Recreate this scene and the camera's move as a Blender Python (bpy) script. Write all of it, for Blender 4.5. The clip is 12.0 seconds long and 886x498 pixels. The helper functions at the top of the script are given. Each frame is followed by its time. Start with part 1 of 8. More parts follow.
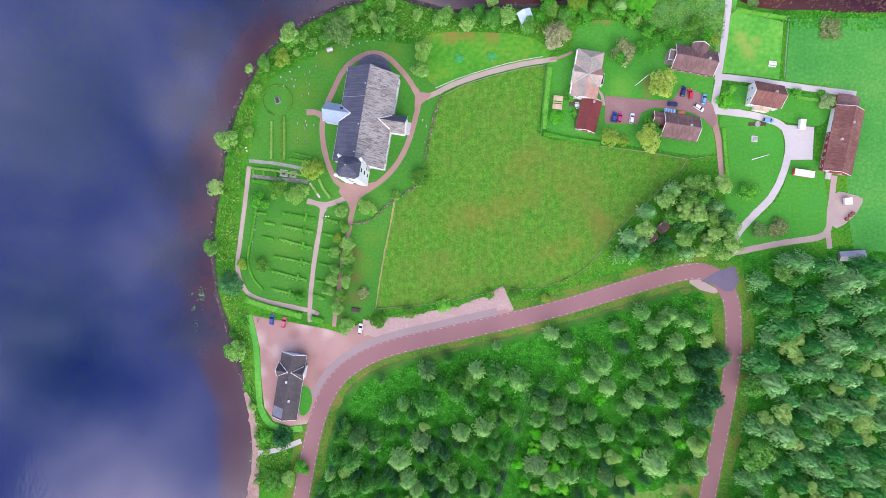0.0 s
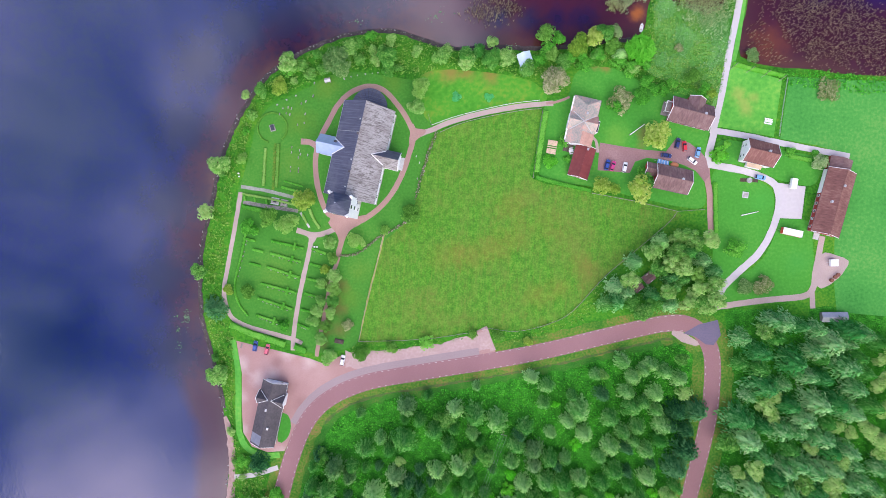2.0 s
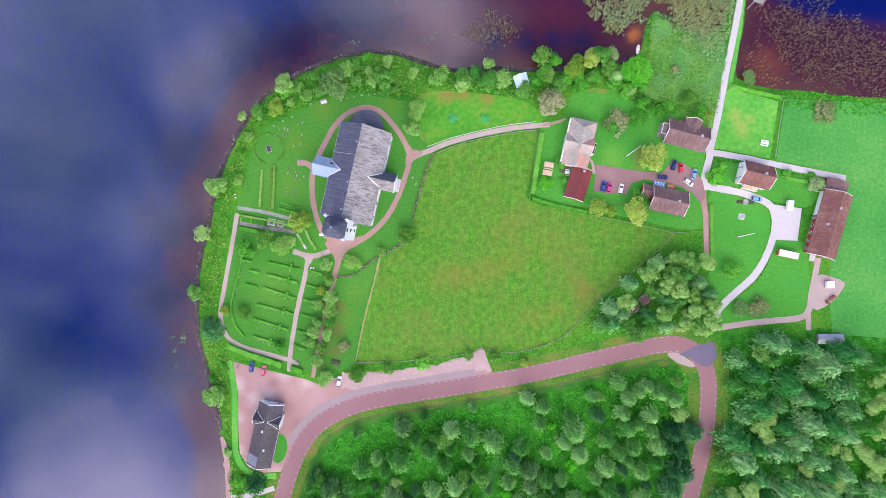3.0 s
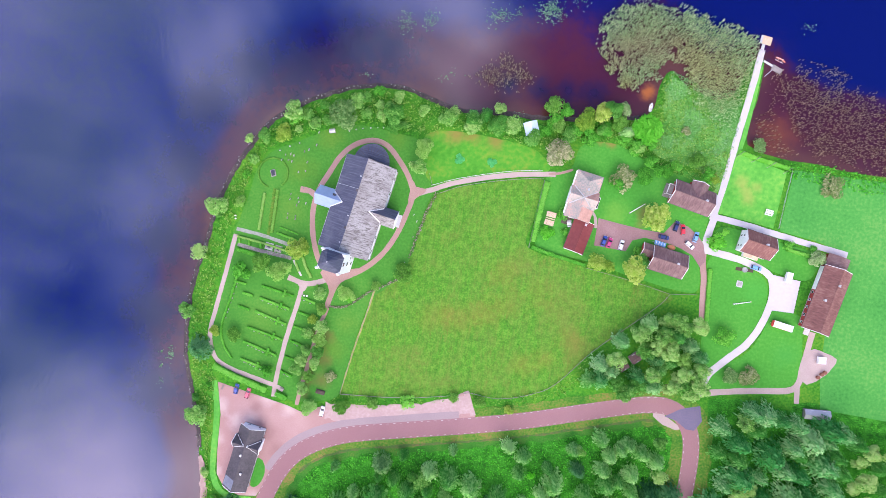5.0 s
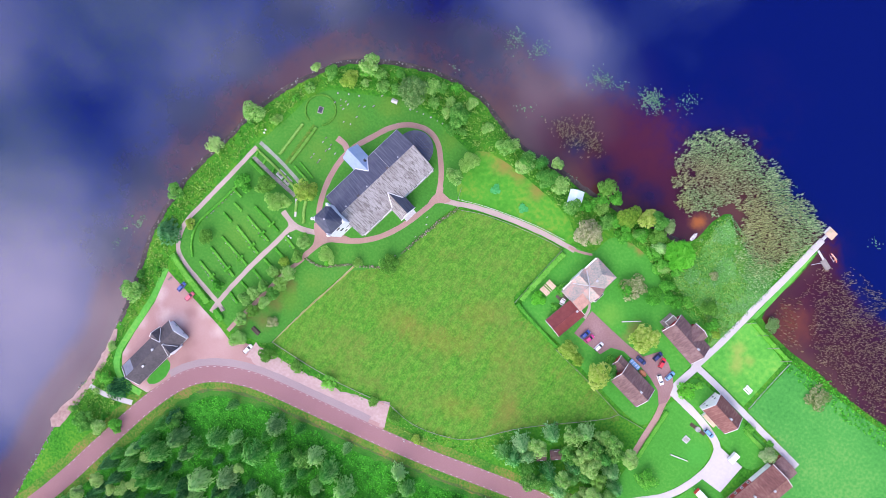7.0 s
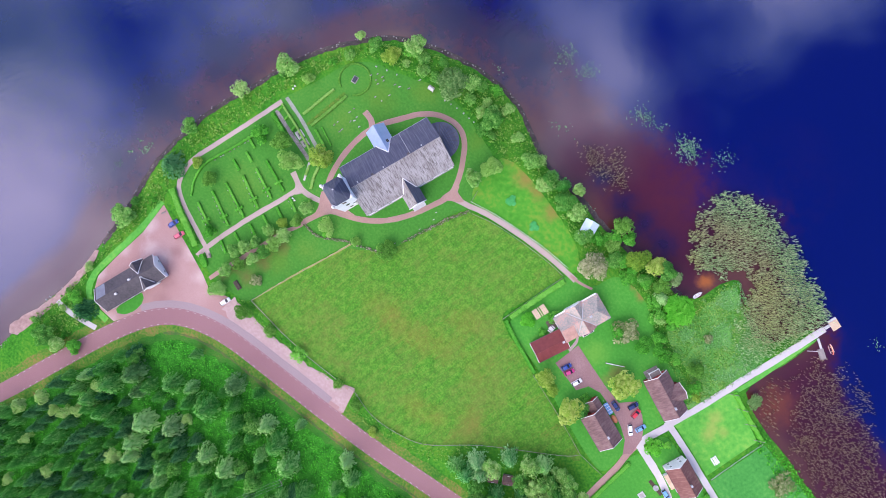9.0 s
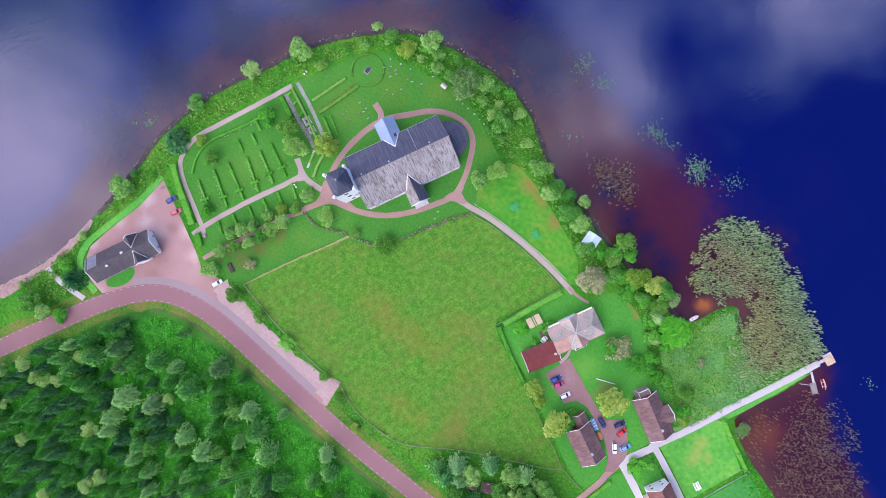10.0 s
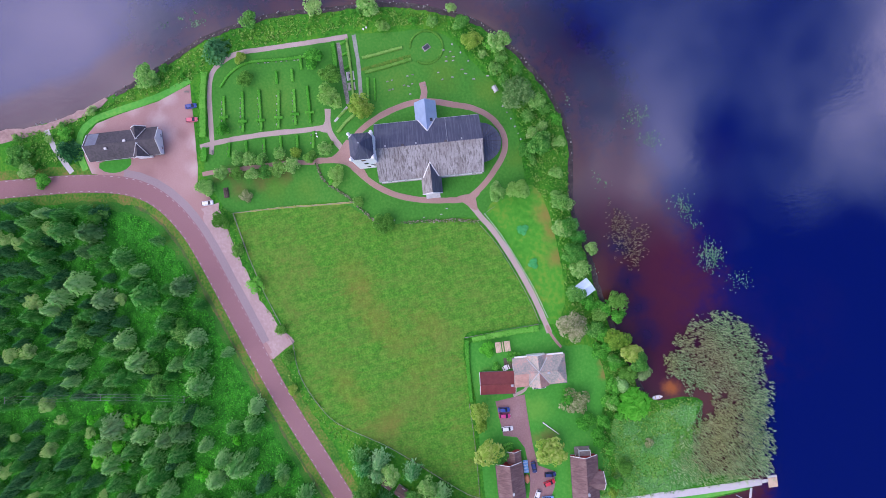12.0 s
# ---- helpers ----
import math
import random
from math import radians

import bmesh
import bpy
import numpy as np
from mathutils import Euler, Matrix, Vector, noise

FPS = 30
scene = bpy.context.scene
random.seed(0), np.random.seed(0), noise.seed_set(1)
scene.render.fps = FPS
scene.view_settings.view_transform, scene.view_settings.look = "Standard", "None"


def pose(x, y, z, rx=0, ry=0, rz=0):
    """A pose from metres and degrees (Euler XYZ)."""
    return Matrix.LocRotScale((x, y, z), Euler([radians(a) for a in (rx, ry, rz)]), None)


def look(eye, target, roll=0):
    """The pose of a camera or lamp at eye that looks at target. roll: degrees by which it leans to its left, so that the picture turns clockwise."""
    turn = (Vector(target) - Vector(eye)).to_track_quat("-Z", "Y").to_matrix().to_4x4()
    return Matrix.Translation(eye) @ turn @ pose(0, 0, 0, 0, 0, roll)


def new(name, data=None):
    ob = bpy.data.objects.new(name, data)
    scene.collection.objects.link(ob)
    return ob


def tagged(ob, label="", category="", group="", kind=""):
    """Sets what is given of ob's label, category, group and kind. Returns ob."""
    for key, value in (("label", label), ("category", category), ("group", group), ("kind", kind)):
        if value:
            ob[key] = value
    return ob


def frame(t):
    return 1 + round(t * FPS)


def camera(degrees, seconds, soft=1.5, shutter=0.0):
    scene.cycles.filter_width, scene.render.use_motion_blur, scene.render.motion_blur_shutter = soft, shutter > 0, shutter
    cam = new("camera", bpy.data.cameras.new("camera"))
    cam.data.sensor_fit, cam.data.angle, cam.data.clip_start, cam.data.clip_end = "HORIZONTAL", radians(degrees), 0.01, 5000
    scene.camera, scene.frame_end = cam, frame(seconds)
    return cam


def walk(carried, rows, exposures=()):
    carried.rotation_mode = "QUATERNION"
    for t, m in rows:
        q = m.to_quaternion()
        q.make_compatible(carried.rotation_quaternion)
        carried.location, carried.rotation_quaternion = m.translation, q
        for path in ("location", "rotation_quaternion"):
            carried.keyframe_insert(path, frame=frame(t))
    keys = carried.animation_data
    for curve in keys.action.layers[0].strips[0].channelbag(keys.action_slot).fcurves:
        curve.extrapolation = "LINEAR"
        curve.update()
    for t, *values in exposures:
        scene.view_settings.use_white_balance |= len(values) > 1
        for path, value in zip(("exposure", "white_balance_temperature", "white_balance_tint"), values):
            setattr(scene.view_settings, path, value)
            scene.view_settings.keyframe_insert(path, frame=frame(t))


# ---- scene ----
import itertools

from mathutils.geometry import tessellate_polygon

# ======== camera ========
cam = camera(72.0, 12.0, soft=0.5)
PATH = [
    (0, 5.64, -2.20, 265.87, 0.370, 1.043, 0.116),
    (0.5, 7.35, 3.19, 266.48, 0.124, 1.026, 1.026),
    (1, 8.58, 8.15, 266.75, -0.109, 0.996, 1.875),
    (1.5, 9.66, 13.57, 266.77, -0.310, 0.961, 2.805),
    (2, 10.10, 18.51, 266.85, -0.473, 0.934, 3.454),
    (2.5, 10.50, 23.56, 267.01, -0.583, 0.923, 3.595),
    (3, 11.11, 28.55, 266.92, -0.611, 0.935, 3.488),
    (5, 11.51, 46.07, 265.92, -0.505, 1.167, 8.703),
    (5.5, 11.48, 49.10, 264.24, -0.461, 1.236, 13.417),
    (6, 11.04, 51.47, 262.71, -0.409, 1.297, 20.778),
    (6.5, 10.01, 53.12, 260.68, -0.351, 1.314, 29.881),
    (7, 9.00, 53.65, 258.83, -0.298, 1.261, 37.310),
    (9, 7.30, 52.21, 251.86, -0.191, 0.964, 50.684),
    (9.5, 6.87, 52.13, 250.23, -0.193, 0.866, 52.893),
    (10, 6.47, 52.06, 248.64, -0.223, 0.743, 55.656),
    (10.5, 6.09, 52.04, 247.20, -0.274, 0.617, 59.229),
    (11, 5.60, 52.04, 245.39, -0.340, 0.494, 64.986),
    (11.5, 5.26, 51.82, 243.85, -0.416, 0.373, 70.907),
    (12, 5.11, 51.69, 242.49, -0.502, 0.239, 74.869),
]
walk(cam, [(t, pose(x, y, z, rx, ry, rz)) for t, x, y, z, rx, ry, rz in PATH], [(0, 0.99, 6800, 14), (3, 1.08, 6750, 15), (5.5, 1.34, 6650, 18), (7, 1.23, 6550, 18), (9.5, 1.02, 6450, 19), (12, 0.69, 6150, 23)])

# ======== light ========
SUN_AZ, SUN_EL = 150.0, 42.0          # compass bearing of the sun with +y as north, and its height
sun_data = bpy.data.lights.new("sun", "SUN")
sun_data.energy, sun_data.angle, sun_data.color = 1.6, radians(65.0), (1.0, 0.93, 0.82)
sun = new("sun", sun_data)
sun_way = Vector((math.sin(radians(SUN_AZ)) * math.cos(radians(SUN_EL)), math.cos(radians(SUN_AZ)) * math.cos(radians(SUN_EL)), math.sin(radians(SUN_EL))))
sun.matrix_world = look(sun_way * 500, (0, 0, 0))


def make_sky():
    world = bpy.data.worlds.new("sky")
    scene.world = world
    world.use_nodes = True
    nt = world.node_tree
    bg = nt.nodes["Background"]
    sky = nt.nodes.new("ShaderNodeTexSky")
    sky.sky_type, sky.sun_disc = "NISHITA", False
    sky.altitude, sky.dust_density, sky.ozone_density = 1500, 0.3, 2.2
    sky.sun_elevation, sky.sun_rotation = radians(SUN_EL), radians(SUN_AZ)
    geo = nt.nodes.new("ShaderNodeTexCoord")
    # drifting cloud sheet: the direction projected on a flat layer
    sep = nt.nodes.new("ShaderNodeSeparateXYZ")
    nt.links.new(geo.outputs["Generated"], sep.inputs[0])
    zc = nt.nodes.new("ShaderNodeMath"); zc.operation = "MAXIMUM"; zc.inputs[1].default_value = 0.08
    nt.links.new(sep.outputs[2], zc.inputs[0])
    flat = nt.nodes.new("ShaderNodeCombineXYZ")
    for n in (0, 1):
        div = nt.nodes.new("ShaderNodeMath"); div.operation = "DIVIDE"
        nt.links.new(sep.outputs[n], div.inputs[0]); nt.links.new(zc.outputs[0], div.inputs[1])
        nt.links.new(div.outputs[0], flat.inputs[n])
    noi = nt.nodes.new("ShaderNodeTexNoise")
    noi.inputs["Scale"].default_value, noi.inputs["Detail"].default_value, noi.inputs["Roughness"].default_value = 2.1, 6.0, 0.56
    noi.inputs["Distortion"].default_value = 0.3
    nt.links.new(flat.outputs[0], noi.inputs["Vector"])
    # the cloud cover thins out towards the north-east
    drift = nt.nodes.new("ShaderNodeVectorMath"); drift.operation = "DOT_PRODUCT"
    drift.inputs[1].default_value = (-0.14, -0.16, 0.0)
    nt.links.new(flat.outputs[0], drift.inputs[0])
    lim = nt.nodes.new("ShaderNodeClamp"); lim.inputs[1].default_value, lim.inputs[2].default_value = -0.25, 0.08
    nt.links.new(drift.outputs["Value"], lim.inputs[0])
    add = nt.nodes.new("ShaderNodeMath"); add.operation = "ADD"
    nt.links.new(noi.outputs["Fac"], add.inputs[0]); nt.links.new(lim.outputs[0], add.inputs[1])
    # cloud banks and blue gaps: centre on the layer, reach, and how much cover they add
    value = add.outputs[0]
    fray = nt.nodes.new("ShaderNodeTexNoise")
    fray.inputs["Scale"].default_value, fray.inputs["Detail"].default_value, fray.inputs["Roughness"].default_value = 3.2, 5.0, 0.6
    nt.links.new(flat.outputs[0], fray.inputs["Vector"])
    ragged = nt.nodes.new("ShaderNodeVectorMath"); ragged.operation = "MULTIPLY_ADD"
    ragged.inputs[1].default_value = (0.42, 0.42, 0.0)
    shifted = nt.nodes.new("ShaderNodeVectorMath"); shifted.operation = "SUBTRACT"
    shifted.inputs[1].default_value = (0.21, 0.21, 0.0)
    nt.links.new(flat.outputs[0], shifted.inputs[0])
    nt.links.new(fray.outputs["Color"], ragged.inputs[0]); nt.links.new(shifted.outputs[0], ragged.inputs[2])
    for cx, cy, reach, amount in ((-0.53, -0.54, 0.38, 0.43), (0.02, 0.44, 0.30, 0.18), (0.02, 0.80, 0.24, 0.3), (-0.04, 0.66, 0.18, 0.16), (-0.09, 0.34, 0.20, 0.22), (-0.24, 0.44, 0.17, 0.14), (-0.05, 0.51, 0.13, -0.16), (-0.27, 0.27, 0.12, -0.08), (-0.16, 0.84, 0.26, 0.45), (-0.52, 0.30, 0.28, -0.02), (-0.72, 0.16, 0.28, -0.06), (-0.42, 0.28, 0.12, 0.10), (-0.60, -0.13, 0.17, -0.04), (-0.57, -0.26, 0.13, -0.05), (-0.56, -0.01, 0.17, 0.0), (-0.80, -0.12, 0.22, 0.12), (0.42, 0.48, 0.60, -0.45), (-0.60, 0.03, 0.22, -0.02), (-0.36, 0.10, 0.24, -0.14)):
        far = nt.nodes.new("ShaderNodeVectorMath"); far.operation = "DISTANCE"
        far.inputs[1].default_value = (cx, cy, 0)
        nt.links.new(ragged.outputs[0], far.inputs[0])
        mr = nt.nodes.new("ShaderNodeMapRange"); mr.interpolation_type = "SMOOTHSTEP"
        mr.inputs["From Min"].default_value, mr.inputs["From Max"].default_value = reach, 0.0
        mr.inputs["To Min"].default_value, mr.inputs["To Max"].default_value = 0.0, amount
        nt.links.new(far.outputs["Value"], mr.inputs["Value"])
        ad = nt.nodes.new("ShaderNodeMath"); ad.operation = "ADD"
        nt.links.new(value, ad.inputs[0]); nt.links.new(mr.outputs[0], ad.inputs[1])
        value = ad.outputs[0]
    add = ad
    ramp = nt.nodes.new("ShaderNodeValToRGB")
    ramp.color_ramp.elements[0].position, ramp.color_ramp.elements[0].color = 0.35, (0, 0, 0, 1)
    ramp.color_ramp.elements[1].position, ramp.color_ramp.elements[1].color = 0.98, (1, 1, 1, 1)
    nt.links.new(add.outputs[0], ramp.inputs[0])
    mix = nt.nodes.new("ShaderNodeMix"); mix.data_type = "RGBA"
    # the clear gaps between the clouds show a deep blue
    deep = nt.nodes.new("ShaderNodeMix"); deep.data_type, deep.blend_type = "RGBA", "MULTIPLY"
    deep.inputs[0].default_value, deep.inputs[7].default_value = 1.0, (0.45, 0.62, 1.0, 1)
    nt.links.new(sky.outputs[0], deep.inputs[6])
    # thin veils of cloud stay bluish, thick ones turn white
    tone, white = nt.nodes.new("ShaderNodeMapRange"), nt.nodes.new("ShaderNodeMix")
    tone.inputs["From Min"].default_value, tone.inputs["From Max"].default_value = 0.42, 0.95
    white.data_type = "RGBA"
    white.inputs[6].default_value, white.inputs[7].default_value = (11.2, 15.2, 20.0, 1), (33.0, 24.6, 28.0, 1)
    nt.links.new(add.outputs[0], tone.inputs["Value"]); nt.links.new(tone.outputs[0], white.inputs[0]); nt.links.new(white.outputs[2], mix.inputs[7])
    nt.links.new(ramp.outputs[0], mix.inputs[0]); nt.links.new(deep.outputs[2], mix.inputs[6])
    nt.links.new(mix.outputs[2], bg.inputs[0])
    bg.inputs[1].default_value = 0.095


make_sky()


# ======== materials ========
def mat(name, colours, rough=0.85, fine=4.0, coarse=0.12, bump=0.0, metal=0.0, spread=0.0, island=0.0, spec=0.3, stretch=None, contrast=(0.32, 0.68), turn=0.0, coat=0.0):
    """A surface of two or three colours, mixed by noise at a coarse and a fine scale (repeats per metre)."""
    m = bpy.data.materials.new(name)
    m.use_nodes = True
    nt = m.node_tree
    bsdf = nt.nodes["Principled BSDF"]
    bsdf.inputs["Roughness"].default_value, bsdf.inputs["Metallic"].default_value = rough, metal
    bsdf.inputs["Specular IOR Level"].default_value = spec
    bsdf.inputs["Coat Weight"].default_value = coat
    coord = nt.nodes.new("ShaderNodeTexCoord")
    vec = coord.outputs["Object"]
    if stretch:
        mp = nt.nodes.new("ShaderNodeMapping")
        mp.inputs["Scale"].default_value, mp.inputs["Rotation"].default_value = stretch, (0, 0, radians(turn))
        nt.links.new(vec, mp.inputs[0])
        vec = mp.outputs[0]
    big, small = nt.nodes.new("ShaderNodeTexNoise"), nt.nodes.new("ShaderNodeTexNoise")
    big.inputs["Scale"].default_value, big.inputs["Detail"].default_value = coarse, 4
    small.inputs["Scale"].default_value, small.inputs["Detail"].default_value = fine, 3
    nt.links.new(coord.outputs["Object"], big.inputs["Vector"])
    nt.links.new(vec, small.inputs["Vector"])
    both = nt.nodes.new("ShaderNodeMath"); both.operation = "ADD"
    half = nt.nodes.new("ShaderNodeMath"); half.operation = "MULTIPLY"; half.inputs[1].default_value = 0.5
    nt.links.new(big.outputs["Fac"], both.inputs[0]); nt.links.new(small.outputs["Fac"], both.inputs[1])
    nt.links.new(both.outputs[0], half.inputs[0])
    value = half.outputs[0]
    for amount, kind, socket in ((spread, "ShaderNodeObjectInfo", "Random"), (island, "ShaderNodeNewGeometry", "Random Per Island")):
        if amount:
            src = nt.nodes.new(kind)
            ma = nt.nodes.new("ShaderNodeMath"); ma.operation = "MULTIPLY_ADD"; ma.inputs[1].default_value = amount
            sub = nt.nodes.new("ShaderNodeMath"); sub.operation = "SUBTRACT"; sub.inputs[1].default_value = amount / 2
            nt.links.new(src.outputs[socket], ma.inputs[0]); nt.links.new(value, ma.inputs[2]); nt.links.new(ma.outputs[0], sub.inputs[0])
            value = sub.outputs[0]
    ramp = nt.nodes.new("ShaderNodeValToRGB")
    lo, hi = contrast
    ramp.color_ramp.elements[0].position, ramp.color_ramp.elements[0].color = lo, (*colours[0], 1)
    ramp.color_ramp.elements[1].position, ramp.color_ramp.elements[1].color = hi, (*colours[-1], 1)
    for n, colour in enumerate(colours[1:-1]):
        e = ramp.color_ramp.elements.new(lo + (hi - lo) * (n + 1) / (len(colours) - 1))
        e.color = (*colour, 1)
    nt.links.new(value, ramp.inputs[0])
    nt.links.new(ramp.outputs[0], bsdf.inputs["Base Color"])
    if bump:
        b = nt.nodes.new("ShaderNodeBump"); b.inputs["Strength"].default_value = 0.6; b.inputs["Distance"].default_value = bump
        nt.links.new(small.outputs["Fac"], b.inputs["Height"]); nt.links.new(b.outputs[0], bsdf.inputs["Normal"])
    return m


def water_material():
    m = bpy.data.materials.new("lake_water")
    m.use_nodes = True
    nt = m.node_tree
    bsdf = nt.nodes["Principled BSDF"]
    bsdf.inputs["Roughness"].default_value, bsdf.inputs["Specular IOR Level"].default_value = 0.06, 0.8
    bsdf.inputs["IOR"].default_value = 1.52
    bsdf.inputs["Specular Tint"].default_value = (0.72, 0.93, 1.0, 1)
    at = nt.nodes.new("ShaderNodeAttribute"); at.attribute_name = "offshore"
    noi = nt.nodes.new("ShaderNodeTexNoise"); noi.inputs["Scale"].default_value, noi.inputs["Detail"].default_value = 0.025, 4
    co = nt.nodes.new("ShaderNodeTexCoord"); nt.links.new(co.outputs["Object"], noi.inputs["Vector"])
    wob = nt.nodes.new("ShaderNodeMath"); wob.operation = "MULTIPLY_ADD"; wob.inputs[1].default_value = 36.0
    nt.links.new(noi.outputs["Fac"], wob.inputs[0]); nt.links.new(at.outputs["Fac"], wob.inputs[2])
    sc = nt.nodes.new("ShaderNodeMath"); sc.operation = "MULTIPLY_ADD"; sc.inputs[1].default_value, sc.inputs[2].default_value = 1 / 70, -0.24
    nt.links.new(wob.outputs[0], sc.inputs[0])
    ramp = nt.nodes.new("ShaderNodeValToRGB")
    els = ramp.color_ramp.elements
    els[0].position, els[0].color = 0.0, (0.085, 0.032, 0.024, 1)
    els[1].position, els[1].color = 1.0, (0.0004, 0.0025, 0.078, 1)
    for p, c in ((0.08, (0.062, 0.017, 0.020, 1)), (0.20, (0.056, 0.010, 0.018, 1)), (0.40, (0.045, 0.007, 0.022, 1)), (0.60, (0.006, 0.004, 0.075, 1))):
        els.new(p).color = c
    nt.links.new(sc.outputs[0], ramp.inputs[0]); nt.links.new(ramp.outputs[0], bsdf.inputs["Base Color"])
    wav = nt.nodes.new("ShaderNodeTexNoise"); wav.inputs["Scale"].default_value, wav.inputs["Detail"].default_value = 0.6, 3
    mp = nt.nodes.new("ShaderNodeMapping"); mp.inputs["Scale"].default_value = (1.0, 0.45, 1.0); mp.inputs["Rotation"].default_value = (0, 0, radians(25))
    nt.links.new(co.outputs["Object"], mp.inputs[0]); nt.links.new(mp.outputs[0], wav.inputs["Vector"])
    b = nt.nodes.new("ShaderNodeBump"); b.inputs["Strength"].default_value, b.inputs["Distance"].default_value = 0.18, 0.16
    gust, calm, swell = nt.nodes.new("ShaderNodeTexNoise"), nt.nodes.new("ShaderNodeMapRange"), nt.nodes.new("ShaderNodeMath")
    gust.inputs["Scale"].default_value, gust.inputs["Detail"].default_value = 0.03, 3
    calm.inputs["From Min"].default_value, calm.inputs["From Max"].default_value, calm.inputs["To Min"].default_value = 0.48, 0.68, 0.14
    swell.operation = "MULTIPLY"
    nt.links.new(co.outputs["Object"], gust.inputs["Vector"]); nt.links.new(gust.outputs["Fac"], calm.inputs["Value"])
    nt.links.new(wav.outputs["Fac"], swell.inputs[0]); nt.links.new(calm.outputs[0], swell.inputs[1])
    nt.links.new(swell.outputs[0], b.inputs["Height"]); nt.links.new(b.outputs[0], bsdf.inputs["Normal"])
    return m


M_WATER = water_material()
M_ROUGH = mat("rough_grass", [(0.0134, 0.0978, 0.0096), (0.0447, 0.23, 0.0192), (0.134, 0.299, 0.0288)], spec=0.04, fine=0.9, coarse=0.05, bump=0.25)
M_LAWN = mat("mown_lawn", [(0.0296, 0.187, 0.0238), (0.0612, 0.296, 0.038), (0.148, 0.375, 0.0617)], spec=0.04, fine=0.9, coarse=0.03, bump=0.02, contrast=(0.16, 0.86))
M_BRIGHT = mat("sunny_lawn", [(0.0482, 0.28, 0.04), (0.102, 0.392, 0.06), (0.241, 0.47, 0.09)], spec=0.04, fine=0.7, coarse=0.04, bump=0.03, contrast=(0.22, 0.80))
M_EASTMEADOW = mat("rough_east_meadow", [(0.0271, 0.193, 0.0345), (0.0677, 0.308, 0.0575), (0.181, 0.366, 0.092)], spec=0.04, fine=0.8, coarse=0.035, bump=0.08, contrast=(0.25, 0.77))
M_CHURCHLAWN = mat("churchyard_lawn_grass", [(0.0286, 0.15, 0.0209), (0.0572, 0.236, 0.0323), (0.137, 0.308, 0.0522)], spec=0.04, fine=1.0, coarse=0.035, bump=0.02, contrast=(0.18, 0.84))
M_PIERLAWN = mat("dry_patched_lawn", [(0.0482, 0.28, 0.035), (0.102, 0.392, 0.055), (0.241, 0.47, 0.08)], spec=0.04, fine=0.5, coarse=0.06, bump=0.03, contrast=(0.30, 0.72))


def tint_patch(m, x, y, reach, colour, amount):
    """A worn, dry, shallow or reflection-tinted patch round one place, with a frayed edge."""
    nt = m.node_tree
    bsdf = nt.nodes["Principled BSDF"]
    base = bsdf.inputs["Base Color"].links[0].from_socket
    co, noi, dist, mr, mx = (nt.nodes.new("ShaderNode" + k) for k in ("TexCoord", "TexNoise", "VectorMath", "MapRange", "Mix"))
    dist.operation, dist.inputs[1].default_value = "DISTANCE", (x, y, 0)
    noi.inputs["Scale"].default_value, noi.inputs["Detail"].default_value, noi.inputs["Roughness"].default_value = 0.22, 9, 0.68
    ad = nt.nodes.new("ShaderNodeMath"); ad.operation, ad.inputs[1].default_value = "MULTIPLY_ADD", reach * 1.4
    nt.links.new(co.outputs["Object"], noi.inputs["Vector"]); nt.links.new(co.outputs["Object"], dist.inputs[0])
    nt.links.new(noi.outputs["Fac"], ad.inputs[0]); nt.links.new(dist.outputs["Value"], ad.inputs[2])
    mr.interpolation_type = "SMOOTHSTEP"
    mr.inputs["From Min"].default_value, mr.inputs["From Max"].default_value = reach * 1.7, reach * 0.7
    mr.inputs["To Max"].default_value = amount
    nt.links.new(ad.outputs[0], mr.inputs["Value"])
    mx.data_type = "RGBA"
    mx.inputs[7].default_value = (*colour, 1)
    uses = [link.to_socket for link in base.links]
    nt.links.new(mr.outputs[0], mx.inputs[0]); nt.links.new(base, mx.inputs[6])
    for socket in uses:
        nt.links.new(mx.outputs[2], socket)


for x, y, reach in ((129.5, 90.5, 5.5), (131.5, 87.0, 5.0), (133.5, 83.5, 4.5), (136.5, 89.5, 4.0)):
    tint_patch(M_PIERLAWN, x, y, reach, (0.34, 0.36, 0.09), 0.5)
M_LANELAWN = mat("lane_lawn", [(0.0361, 0.224, 0.02), (0.0722, 0.302, 0.03), (0.204, 0.302, 0.04)], spec=0.04, fine=0.5, coarse=0.05, bump=0.03)


